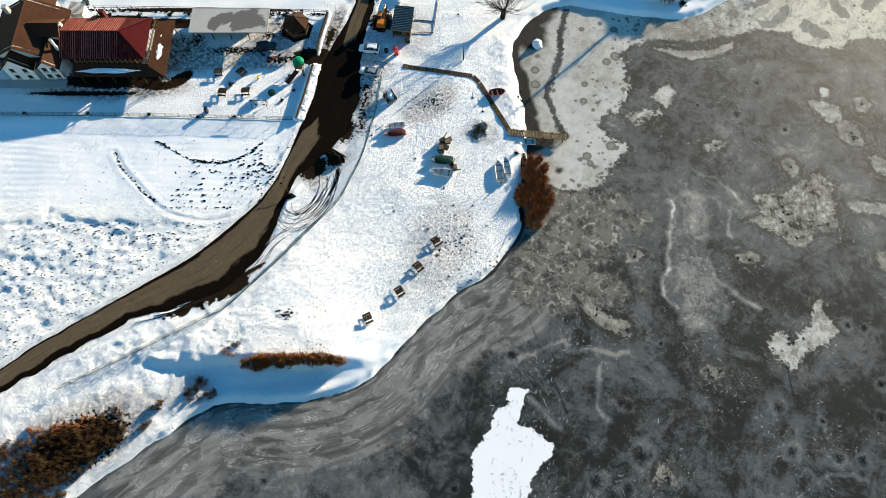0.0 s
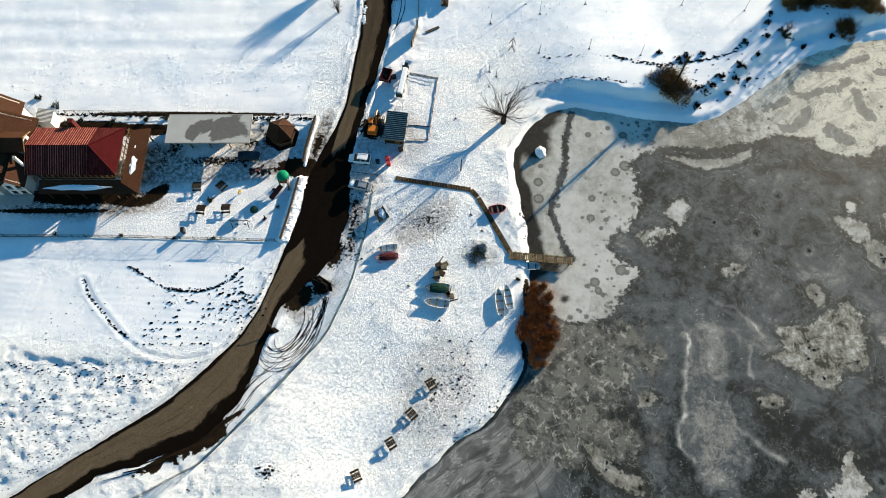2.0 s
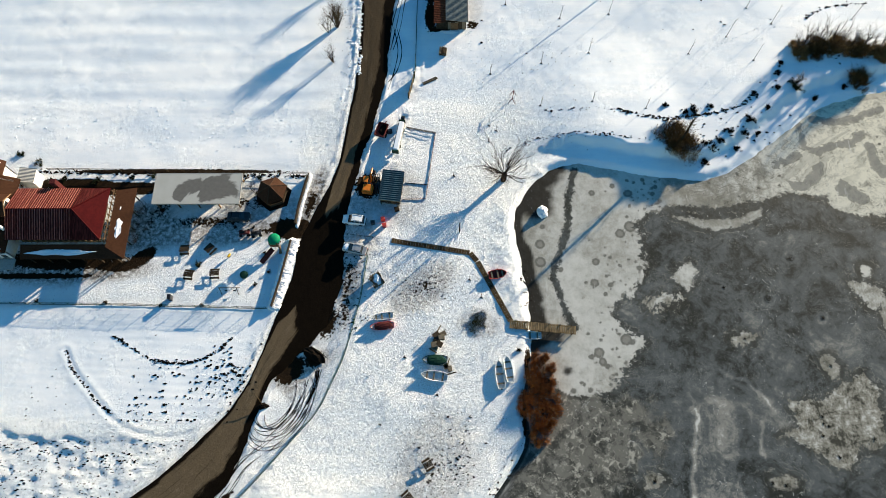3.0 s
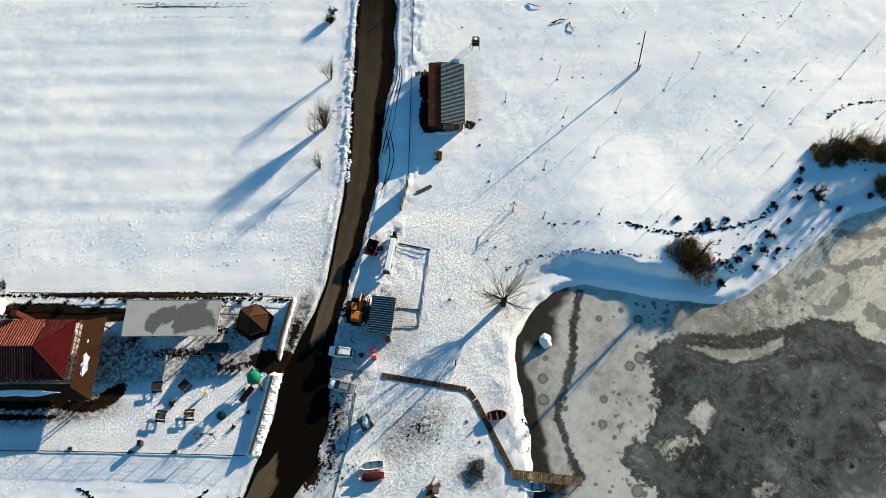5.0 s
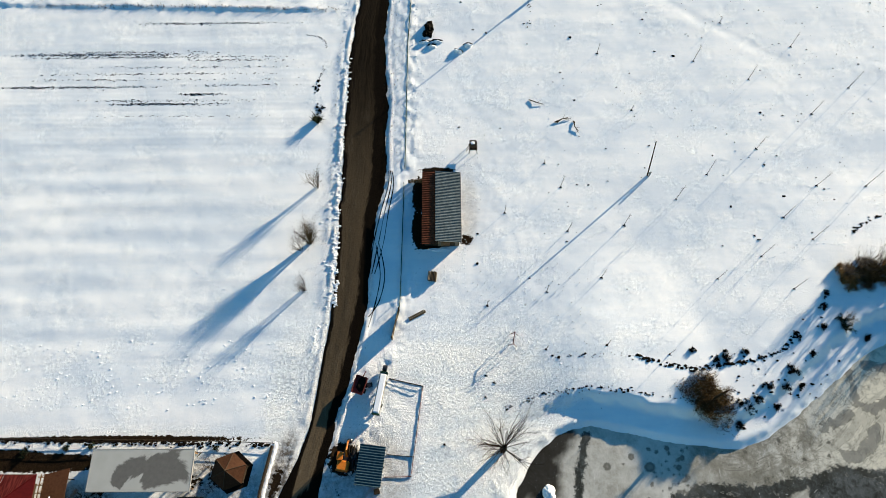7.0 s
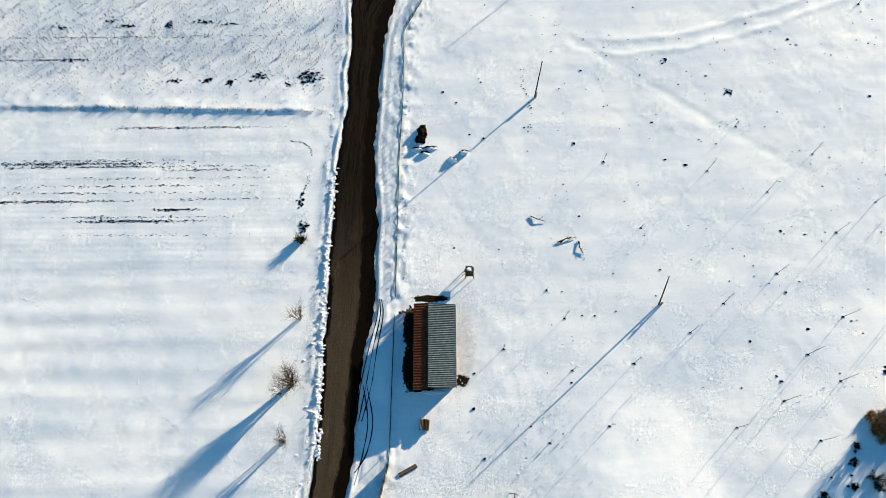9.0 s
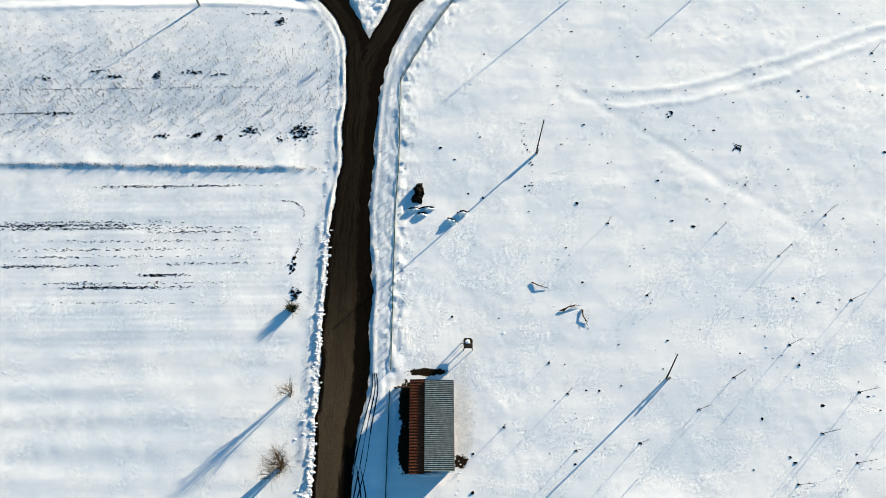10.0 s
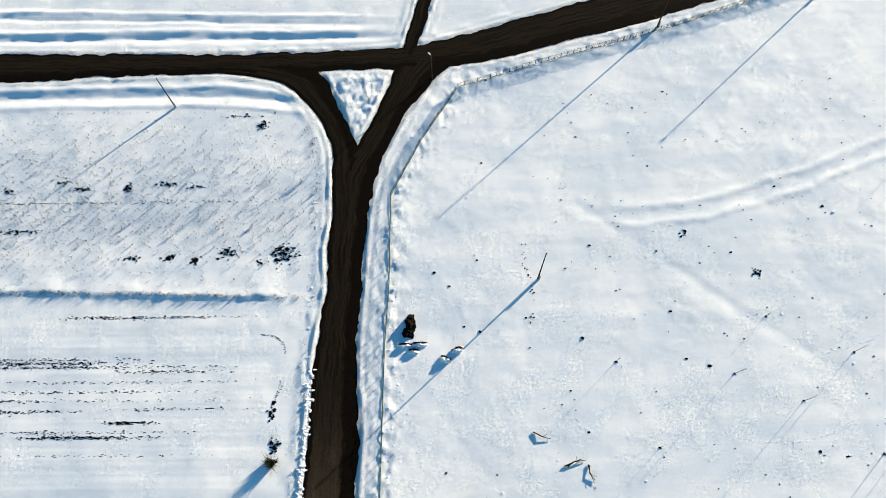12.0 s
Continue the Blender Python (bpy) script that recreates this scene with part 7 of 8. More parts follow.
swing_frame(-36.2, 75.4, 3.0, 2.0, 0, "old_timber", "dark wooden two-seat swing in the snow")
swing_frame(15.7, 115.7, 2.0, 1.8, 80, "dull_red", "red metal swing frame standing on the meadow", 1)
tub = thing("sand_tub", -34.2, 78.5, "dark green round plastic tub in the snow", "tub")
part("rim", Shape().tube([(0, 0, 0), (0, 0, 0.35)], 0.75, 0.7, 12), "dark_green", tub), part("filling", Shape().lump((0, 0, 0.33), (0.6, 0.6, 0.1), 3, 10, 0.1, 2), "dark_green", tub)
rocker = thing("spring_rocker", -37.2, 82.1, "small yellow spring rocker on the playground", "rocker")
part("spring", Shape().tube([(0, 0, 0), (0, 0, 0.4)], 0.12, 0.12, 8), "steel", rocker), part("seat", Shape().box((0, 0, 0.6), (0.8, 0.3, 0.4), 60, 0.1), "yellow_paint", rocker)
part("handle", Shape().tube([(-0.2, 0.1, 0.85), (0.2, 0.25, 0.85)], 0.03), "steel", rocker)
bin_ = thing("litter_bin", -46.7, 74.1, "dark upright litter bin near the fence", "bin")
part("body", Shape().box((0, 0, 0.55), (0.6, 0.9, 1.1), 5, 0.05), "black_paint", bin_), part("lid", Shape().box((0, 0, 1.13), (0.65, 0.95, 0.08), 5, 0.03), "black_paint", bin_)


def quad_bike(x, y, rz, label, mat):
    q = thing("quad_bike", x, y, label, "quad bike", "small vehicles in the drive", rz)
    part("body", loft(Shape(), [section(-0.9, 0.35, 0.45, 0.8, 0.08), section(-0.3, 0.4, 0.4, 0.75, 0.08), section(0.3, 0.35, 0.4, 0.9, 0.08), section(0.9, 0.4, 0.45, 0.8, 0.08)]), mat, q)
    part("seat", Shape().box((-0.3, 0, 0.86), (0.8, 0.35, 0.14), 0, 0.05), "rubber", q)
    part("handlebar", Shape().tube([(0.4, -0.4, 1.1), (0.45, 0, 1.0), (0.4, 0.4, 1.1)], 0.03), "steel", q)
    for sx in (-0.7, 0.7):
        for sy in (-0.5, 0.5):
            part("wheel", Shape().tube([(sx, sy - 0.12, 0.3), (sx, sy + 0.12, 0.3)], 0.3, 0.3, 12), "rubber", q)


quad_bike(-34.9, 86.6, 5, "dark red quad bike parked in the drive", "dull_red")
quad_bike(-32.7, 86.5, 10, "black quad bike parked in the drive", "black_paint")
car(-36.2, 89.8, 0, "black_paint", "low black car parked in the shaded drive", 1.35, 4.3, False)

# ---- parking place and builders' yard ----
car(-14.8, 89.0, 173, "white_paint", "white estate car with roof rails parked by the lane", 1.7, 4.3)
car(-14.4, 83.2, 166, "silver_paint", "silver saloon car parked by the lane", 1.45, 4.5, False, snow=True)


def shed():
    s = thing("shed", -7.9, 95.2, "timber shed with blue-grey ribbed sheet roof", "shed", rz=-7)
    part("wall", Shape().box((0, 0.2, 1.15), (3.6, 5.4, 2.3)), "old_timber", s)
    part("roof", Shape().waves((-2.05, -3.1, 2.35), (-2.05, 3.0, 2.75), (2.05, 3.0, 2.75), (2.05, -3.1, 2.35), 15, 0.1), "blue_sheet", s, "blue-grey ribbed sheet roof")
    for x in (-1.7, 1.7):
        part("porch_post", Shape().box((x, -2.9, 1.15), (0.14, 0.14, 2.3)), "old_timber", s)
    part("porch_rail", Shape().box((0, -3.0, 0.9), (3.4, 0.1, 0.12)), "grey_timber", s)
    part("door", Shape().box((0.6, -2.55, 1.0), (0.9, 0.08, 2.0)), "timber", s)
    part("rafter", Shape().box((0, -3.12, 2.3), (4.1, 0.08, 0.16)), "grey_timber", s)
    part("crate", Shape().box((1.4, -3.7, 0.3), (0.9, 0.8, 0.6), 20, 0.03), "old_timber", s)


shed()


def digger(x, y, rz):
    d = thing("digger", x, y, "orange tracked digger parked beside the shed", "digger", rz=rz)
    for sx in (-0.8, 0.8):
        part("track", loft(Shape(), [section(sx - 0.22, 1.5, 0.02, 0.62, 0.25), section(sx + 0.22, 1.5, 0.02, 0.62, 0.25)]), "rubber", d)
    part("chassis", Shape().box((0, 0, 0.6), (1.2, 1.6, 0.3)), "black_paint", d)
    part("engine_cover", Shape().box((0.1, -0.75, 1.2), (1.9, 1.5, 1.0), 0, 0.15), "orange_paint", d, "orange engine cover")
    part("counterweight", Shape().box((0.0, -1.5, 1.05), (1.9, 0.4, 0.8), 0, 0.12), "orange_paint", d)
    cab = part("cab", Shape().box((-0.45, 0.55, 1.7), (0.95, 1.3, 1.6), 0, 0.1, 0.92), "glass", d, "dark glazed cab")
    part("cab_roof", Shape().box((-0.45, 0.55, 2.5), (0.95, 1.25, 0.1), 0, 0.03), "orange_paint", cab)
    part("boom", Shape().tube([(0.4, 0.7, 1.2), (0.4, 1.6, 2.9), (0.4, 3.0, 2.5)], 0.2, 0.15, 4), "orange_paint", d)
    part("stick", Shape().tube([(0.4, 2.9, 2.6), (0.4, 3.3, 0.9)], 0.14, 0.1, 4), "old_timber", d)
    part("ram", Shape().tube([(0.4, 0.9, 1.5), (0.4, 1.7, 2.5)], 0.06, 0.06, 6), "steel", d)
    part("bucket", Shape().box((0.4, 3.15, 0.5), (0.8, 0.7, 0.6), 0, 0.12), "black_paint", d)


digger(-12.4, 96.0, -8)
pile = thing("scrap_heap", -10.8, 96.4, "dark heap of timber and tarpaulin beside the shed", "heap")
part("tarpaulin", Shape().lump((0, 0, 0), (0.9, 2.0, 1.1), 4, 12, 0.3, 9), "black_paint", pile)
for k in range(4):
    part("beam", Shape().tube([(-0.9 + 0.4 * k, -2.0, 0.3 + 0.1 * k), (-0.7 + 0.4 * k, 2.0, 0.9)], 0.08, 0.08, 4), "old_timber", pile)


def dump_trailer(x, y, rz):
    t = thing("dump_trailer", x, y, "rusty red tipping trailer beside the lane", "trailer", rz=rz)
    part("bed", Shape().box((0, 0, 0.95), (1.9, 2.9, 0.12)), "dull_red", t)
    for sx in (-0.95, 0.95):
        part("side", Shape().box((sx, 0, 1.25), (0.07, 2.9, 0.55)), "dull_red", t)
    for sy in (-1.45, 1.45):
        part("end", Shape().box((0, sy, 1.25), (1.9, 0.07, 0.55)), "dull_red", t)
    part("load", Shape().lump((0.2, 0.2, 0.98), (0.75, 1.1, 0.25), 3, 10, 0.3, 4), "mud", t)
    part("drawbar", Shape().tube([(0, 1.4, 0.7), (0.1, 2.6, 0.5)], 0.08, 0.08, 5), "dull_red", t)
    for sx in (-1.05, 1.05):
        for sy in (-0.6, 0.4):
            part("wheel", Shape().tube([(sx - 0.12, sy, 0.42), (sx + 0.12, sy, 0.42)], 0.42, 0.42, 12), "rubber", t)
    part("tailboard", Shape().box((1.5, 0.6, 0.5), (0.9, 0.7, 0.9), 25, 0.1), "black_paint", t)


dump_trailer(-10.3, 108.0, -18)


def long_trailer():
    t = thing("boat_trailer", -6.9, 106.6, "long white covered trailer dusted with snow", "trailer", rz=-10)
    part("box", Shape().box((0, 0, 1.0), (1.0, 6.6, 0.7), 0, 0.12), "white_paint", t)
    part("snow_cover", Shape().box((0, 0, 1.4), (0.8, 6.2, 0.14), 0, 0.06), "snow_cap", t)
    part("side_rail", Shape().box((-0.58, 0, 0.8), (0.1, 6.6, 0.3)), "dark_green", t)
    part("side_rail", Shape().box((0.58, 0, 0.8), (0.1, 6.6, 0.3)), "concrete", t)
    for sy in (-3.4, 3.5):
        part("end_frame", Shape().box((0, sy, 0.9), (1.3, 0.25, 1.0), 0, 0.05), "dark_green", t)
    for sy in (-1.8, 1.8):
        for sx in (-0.62, 0.62):
            part("wheel", Shape().tube([(sx - 0.1, sy, 0.33), (sx + 0.1, sy, 0.33)], 0.33, 0.33, 12), "rubber", t)
    part("drawbar", Shape().tube([(0, 3.5, 0.6), (0, 4.9, 0.45)], 0.07, 0.07, 6), "steel", t)
    part("jockey_reel", Shape().tube([(-0.35, 4.3, 0.7), (0.35, 4.3, 0.7)], 0.55, 0.55, 14), "black_paint", t)


long_trailer()
rail_fence([(-5.4, 109.2), (0.2, 107.9)], 1.5, 0.5, "dark timber fence of the fenced plot", 3)
rail_fence([(0.2, 107.9), (-1.6, 93.6), (-5.8, 93.5)], 2.4, 0.14, "brown timber rail fence of the fenced plot", 2, "dull_red")
rail_fence([(-5.5, 97.0), (-1.2, 96.6)], 1.6, 0.14, "brown timber rail fence across the plot", 3)
for x, y, m in ((-9.5, 89.2, "red_paint"), (-9.2, 88.0, "red_paint"), (-11.3, 88.4, "black_paint")):
    b = thing("waste_bin", x, y, "bright red plastic bin beside the shed" if m == "red_paint" else "black plastic bin beside the cars", "bin", "bins by the shed")
    part("body", Shape().box((0, 0, 0.45), (0.75, 0.6, 0.9), 10, 0.06, 1.05), m, b), part("lid", Shape().box((0, 0, 0.94), (0.8, 0.66, 0.08), 10, 0.03), m, b)
rail_fence([(-16.0, 86.3), (-11.2, 85.6)], 2.4, 0.5, "low dark timber barrier between the cars", 1)
gate = thing("board_gate", -4.6, 118.6, "tall closed gate of upright dark boards", "gate", rz=78)
for k in range(9):
    part("board", Shape().box((-2.2 + 0.55 * k, 0, 0.95), (0.5, 0.06, 1.9 - 0.1 * (k % 2))), "old_timber" if k % 3 else "grey_timber", gate)
part("rail", Shape().box((0, 0.06, 0.5), (5, 0.06, 0.12)).box((0, 0.06, 1.5), (5, 0.06, 0.12)), "old_timber", gate)
for x in (-2.6, 2.6):
    part("gate_post", Shape().box((x, 0, 1.0), (0.2, 0.2, 2.2)), "old_timber", gate)
stack("ladder_pile", -0.9, 120.4, 28, "short ladder-like pile of poles in the snow", 9, 1, 5, 3.2, 0.07, "timber pile")

# ---- lakeside meadow ----
def walkway():
    line = [(-7.8, 85.1), (6.6, 82.6), (7.9, 80.9), (13.5, 69.6)]
    w = thing("board_path", 0, 0, "brown board path cleared of snow across the meadow", "path", z=0.0)
    for (ax, ay), (bx, by) in zip(line, line[1:]):
        d = math.hypot(bx - ax, by - ay)
        a = math.degrees(math.atan2(by - ay, bx - ax))
        for k in range(int(d / 0.5)):
            t = (k + 0.5) * 0.5 / d
            x, y = ax + (bx - ax) * t, ay + (by - ay) * t
            part("board", Shape().box((x, y, ground_z(x, y) + 0.07), (0.47, 0.95, 0.07), a + 1.5 * math.sin(k * 7.1)), "path_timber", w)


walkway()


def dock():
    d = thing("jetty", 0, 0, "narrow weathered plank jetty over the ice", "jetty", z=0.0)
    ax, ay, bx, by = 13.2, 69.15, 24.7, 67.95
    a = math.degrees(math.atan2(by - ay, bx - ax))
    n = 38
    for k in range(n):
        t = (k + 0.5) / n
        part("plank", Shape().box((ax + (bx - ax) * t, ay + (by - ay) * t, 0.32), (0.25, 1.5, 0.05), a + 1.5 * math.sin(k * 5.3)), "jetty_timber", d)
    for o in (-0.55, 0.55):
        part("bearer", Shape().box(((ax + bx) / 2, (ay + by) / 2 + o, 0.2), (11.5, 0.14, 0.18), a), "old_timber", d)
    for k in range(6):
        for o in (-0.72, 0.72):
            x, y = ax + (bx - ax) * (k + 0.6) / 6, ay + (by - ay) * (k + 0.6) / 6 + o
            part("pile", Shape().tube([(x, y, -1.4), (x, y, 0.55)], 0.09, 0.09, 7), "old_timber", d)


dock()
boat(-9.0, 68.8, 186, "red and white rowing boat upturned edge on snow", 4.2, 1.4, "red_paint", "hull_inside", "dull_red")
boat(-9.0, 70.5, 188, "pale white rowing boat in the snow", 3.9, 1.3)
boat(0.1, 60.1, 172, "white rowing boat with clutter drawn up on the bank", 4.5, 1.7)
boat(0.2, 62.8, 178, "rowing boat under a dark green cover", 4.3, 1.8, "dark_green", "hull_inside", "dark_green")
boat(11.2, 60.3, 95, "white rowing boat with black rim on the shore", 4.8, 1.5, "hull", "hull_inside", motor=True)
boat(12.7, 61.2, 97, "pale grey rowing boat lying on the shore", 4.4, 1.4)
boat(16.8, 67.2, 178, "pale blue-white rowing boat frozen beside the jetty", 3.8, 1.4, z=ICE)
boat(11.4, 78.3, 10, "red pleasure boat with seats on the bank", 3.2, 1.7, "red_paint", "dull_red", motor=True)


def crate_heap(x, y, rz, seed, label, n=5, mats=("grey_timber", "old_timber")):
    rnd = random.Random(seed)
    t = thing("crate_heap", x, y, label, "crates", rz=rz)
    for k in range(n):
        part("crate", Shape().box((rnd.uniform(-0.7, 0.7), rnd.uniform(-0.7, 0.7), 0.3 + 0.25 * (k > 2)), (rnd.uniform(0.6, 1.2), rnd.uniform(0.5, 1.0), 0.6), rnd.uniform(-30, 30), 0.03), mats[k % len(mats)], t)
    part("plank", Shape().box((0.2, 0.9, 0.5), (1.8, 0.2, 0.06), 40), "grey_timber", t)
    part("plank", Shape().box((-0.3, -0.9, 0.7), (1.6, 0.2, 0.06), -20), "old_timber", t)


crate_heap(0.9, 67.2, 20, 3, "heap of old brown crates and boards")
crate_heap(0.3, 65.2, -10, 4, "heap of weathered crates in the snow")
crate_heap(2.8, 61.4, 35, 8, "broken boards beside the covered boat", 3)


def old_cart(x, y):
    t = thing("farm_cart", x, y, "old brown wooden cart half buried in snow", "cart", rz=30)
    part("bed", Shape().box((0, 0, 0.7), (1.7, 2.4, 0.12)), "grey_timber", t)
    for sx in (-0.85, 0.85):
        part("side", Shape().box((sx, 0, 1.0), (0.07, 2.4, 0.5)), "old_timber", t)
        for sy in (-0.7, 0.7):
            part("wheel", Shape().tube([(sx * 1.15 - 0.06, sy, 0.42), (sx * 1.15 + 0.06, sy, 0.42)], 0.45, 0.45, 12), "old_timber", t)
    part("load", Shape().lump((0.1, 0.1, 0.75), (0.7, 0.9, 0.45), 3, 10, 0.4, 6), "snow_cap", t)
    for k in range(5):
        part("stick", Shape().tube([(-0.9 + 0.4 * k, -1.3, 0.6), (-0.6 + 0.4 * k, 1.4, 1.1)], 0.05, 0.04, 5), "straw_twig", t)


old_cart(-10.2, 77.2)
for k, (x, y, rz) in enumerate([(-0.9, 45.8, 30), (-4.1, 40.9, 40), (-7.4, 36.2, 32), (-12.8, 31.2, 25)]):
    picnic_table(x, y, rz, "dark weathered picnic table in the lakeside snow", "picnic tables on the shore", 1.5)


def ice_cone(x, y):
    t = thing("ice_cone", x, y, "white cone of frozen spray round a fountain", "ice", z=ICE)
    s = Shape()
    for k in range(7):
        a = 0.9 * k
        s.lump((0.35 * math.cos(a) * (k > 0), 0.5 * math.sin(a) * (k > 0), -0.05), (0.75, 0.85, 1.1 if k == 0 else 0.7), 5, 12, 0.15, k)
    part("frozen_spray", s, "snow_cap", t, smooth=True)
    part("nozzle", Shape().tube([(0, 0, 0.4), (0, 0, 1.3)], 0.06, 0.05, 6), "steel", t)


ice_cone(20.4, 91.0)
heap = thing("tarpaulin_heap", -20.6, 63.8, "black heap of soil and tarpaulin at the turning place", "heap", rz=-35)
part("tarpaulin", Shape().lump((0, 0, 0), (2.2, 1.0, 0.9), 4, 14, 0.2, 2), "clod", heap)
part("board", Shape().box((0.4, 0.9, 0.5), (3.4, 0.12, 0.5)), "old_timber", heap)
stump = thing("tree_stump", -28.4, 55.2, "broken brown tree stump on the snow island", "stump")
part("wood", Shape().lump((0, 0, -0.05), (0.8, 0.6, 0.7), 4, 9, 0.4, 8), "mud", stump), part("branch", Shape().tube([(0, 0, 0.2), (-0.6, 1.0, 0.9), (-1.4, 2.0, 1.3)], 0.07, 0.03, 5), "straw_twig", stump)
part("branch", Shape().tube([(0, 0, 0.2), (0.7, -0.4, 0.5)], 0.09, 0.05, 5), "straw_twig", stump)

# ---- fences along the lane ----
mesh_fence([(-64.9, 19.0), (-51.8, 25.8), (-38.0, 33.3), (-28.9, 43.0), (-19.2, 54.4), (-15.4, 63.5), (-13.0, 73.8), (-11.9, 84.0)], 2.5, 1.2, "green wire fence between the lane and the meadow")
mesh_fence([(-5.2, 116.0), (-3.9, 121.6), (-3.8, 131), (-3.6, 147.5)], 2.5, 1.2, "green wire fence beside the barn")
mesh_fence([(-3.5, 149.5), (-3.4, 179), (-2.9, 190), (-3, 208.5), (2.5, 220.1), (9.9, 232.6)], 1.4, 1.3, "green wire fence beside the lane")
mesh_fence([(9.9, 232.6), (20.3, 236.2), (32.1, 240), (56.4, 247.7), (95, 262)], 1.4, 1.3, "wire fence along the cross road")


# ---- tyre tracks, clods and stubble ----
def tracks(name, lines, width, label):
    s = Shape()
    for line in lines:
        p = np.array(smooth_line(line, 0.5))
        d = np.gradient(p, axis=0)
        d = d / (np.linalg.norm(d, axis=1)[:, None] + 1e-9)
        nrm = np.stack([-d[:, 1], d[:, 0]], 1)
        w = width / 2 * (0.75 + 0.45 * vnoise(p[:, 0], p[:, 1], 1.2, 2))[:, None]
        a, b = p + nrm * w, p - nrm * w
        za, zb = np.maximum(land(a[:, 0], a[:, 1]), land(p[:, 0], p[:, 1])) + 0.025, np.maximum(land(b[:, 0], b[:, 1]), land(p[:, 0], p[:, 1])) + 0.025
        k = len(s.v)
        for i in range(len(p)):
            s.v += [(*a[i], za[i]), (*b[i], zb[i])]
        s.f += [(k + 2 * i, k + 2 * i + 1, k + 2 * i + 3, k + 2 * i + 2) for i in range(len(p) - 1)]
    return tagged(part(name, s, "mud"), label, "tyre tracks", kind="stuff")


def arc(cx, cy, rx, ry, a0, a1, turn):
    c, q = math.cos(radians(turn)), math.sin(radians(turn))
    out = []
    for k in range(13):
        t = radians(a0 + (a1 - a0) * k / 12)
        u, v = rx * math.cos(t), ry * math.sin(t)
        out.append((cx + u * c - v * q, cy + u * q + v * c))
    return out


rnd = random.Random(77)
tracks("turning_tracks", [arc(-25.8 + rnd.uniform(-0.9, 0.9), 55.6 + rnd.uniform(-0.9, 0.9), 2.4 + 0.2 * k, 4.0 + 0.27 * k, -150 + rnd.uniform(-20, 110), 50 + rnd.uniform(-90, 30), -28) for k in range(15)], 0.13,
       "curved muddy tyre tracks round a small snow island")
fringe = []
for k in range(70):
    i, n = rnd.randrange(0, 16), rnd.randrange(3, 5)
    part_of = smooth_line([(-56, 30.2), (-47, 32.6), (-38.5, 36.4), (-34, 40.2), (-30.5, 45.6), (-27.2, 48.4), (-22.6, 53), (-20.2, 58), (-18.8, 64), (-16.6, 70)], 3.0)
    off, turn = rnd.uniform(-1.8, 0.5), rnd.uniform(-0.3, 0.3)
    line = [(x + off * 0.6 + turn * q + rnd.gauss(0, 0.12), y - off * 0.7 + turn * q + rnd.gauss(0, 0.12)) for q, (x, y) in enumerate(part_of[i:i + n])]
    fringe.append(line)
tracks("verge_strands", fringe[:32], 0.15, "strands of mud thrown and dragged out over the verge's snow")
tracks("lane_tracks", [[(-9.6 + 0.5 * k, 128), (-9.0 + 0.9 * k, 134), (-7.9 + 0.7 * k, 140), (-6.6 + 0.5 * k, 146), (-6.6 + 0.3 * k, 149)] for k in (0, 1, 2)]
       + [[(-9.4, 118 + k), (-8.2 + 0.3 * k, 123), (-7.6 + 0.4 * k, 128), (-8.6 + 0.3 * k, 134)] for k in (0, 2)], 0.2, "muddy tyre tracks curving over the lane's verge")


def scatter(n, fx, fy, r0, r1, seed):
    rnd = random.Random(seed)
    return [(fx(rnd), fy(rnd), rnd.uniform(r0, r1)) for _ in range(n)]


def along(line, n, off, r0, r1, seed):
    rnd = random.Random(seed)
    p = np.array(line, float)
    s = np.r_[0, np.cumsum(np.linalg.norm(np.diff(p, axis=0), axis=1))]
    out = []
    for _ in range(n):
        q = rnd.uniform(0, s[-1])
        out.append((np.interp(q, s, p[:, 0]) + rnd.gauss(0, off), np.interp(q, s, p[:, 1]) + rnd.gauss(0, off), rnd.uniform(r0, r1)))
    return out


ARC_A = smooth_line([(-63.5, 65.0), (-61.6, 61.6), (-59.3, 59.1), (-55.9, 55.7), (-53.7, 54.1)], 0.5)
ARC_B = smooth_line([(-55.7, 67.3), (-52.9, 65.7), (-49.3, 63.5), (-46.5, 62.7), (-43.2, 62.5), (-40.5, 63.0), (-37.4, 64.5), (-34.9, 67.1)], 0.5)
spots = along(ARC_A, 130, 0.14, 0.08, 0.26, 1) + along(ARC_B, 170, 0.13, 0.08, 0.3, 2)
for k in range(9):
    y0 = 53 + 1.25 * k
    spots += scatter(16, lambda r: r.uniform(-51, -34 + 0.5 * k), lambda r: y0 + r.gauss(0, 0.15), 0.08, 0.28, 30 + k)
spots += [(x, y, r) for x, y, r in scatter(90, lambda r: r.gauss(-35, 2.6), lambda r: r.gauss(60, 3.0), 0.1, 0.32, 50)]
spots += scatter(60, lambda r: r.uniform(-68, -48), lambda r: r.gauss(57, 4), 0.06, 0.2, 51) + along([(-75, 50), (-62, 47.6), (-48, 46.5)], 60, 0.4, 0.08, 0.25, 52)
clods("ploughed_clods", spots, 3, "clod", "dark soil clods in curved rows through the snow")
rough = scatter(2300, lambda r: r.uniform(-80, -36), lambda r: r.uniform(20, 50), 0.045, 0.16, 60)
clear = road_dist(np.array(rough)[:, 0], np.array(rough)[:, 1]) > 1.2
rough = [q for q, ok in zip(rough, clear) if ok and q[1] > 30 + 0.55 * (q[0] + 60)]
clods("grass_tussocks", rough, 4, "clod", "dark tussocks poking through rough snow", long=1.6)
rows = []
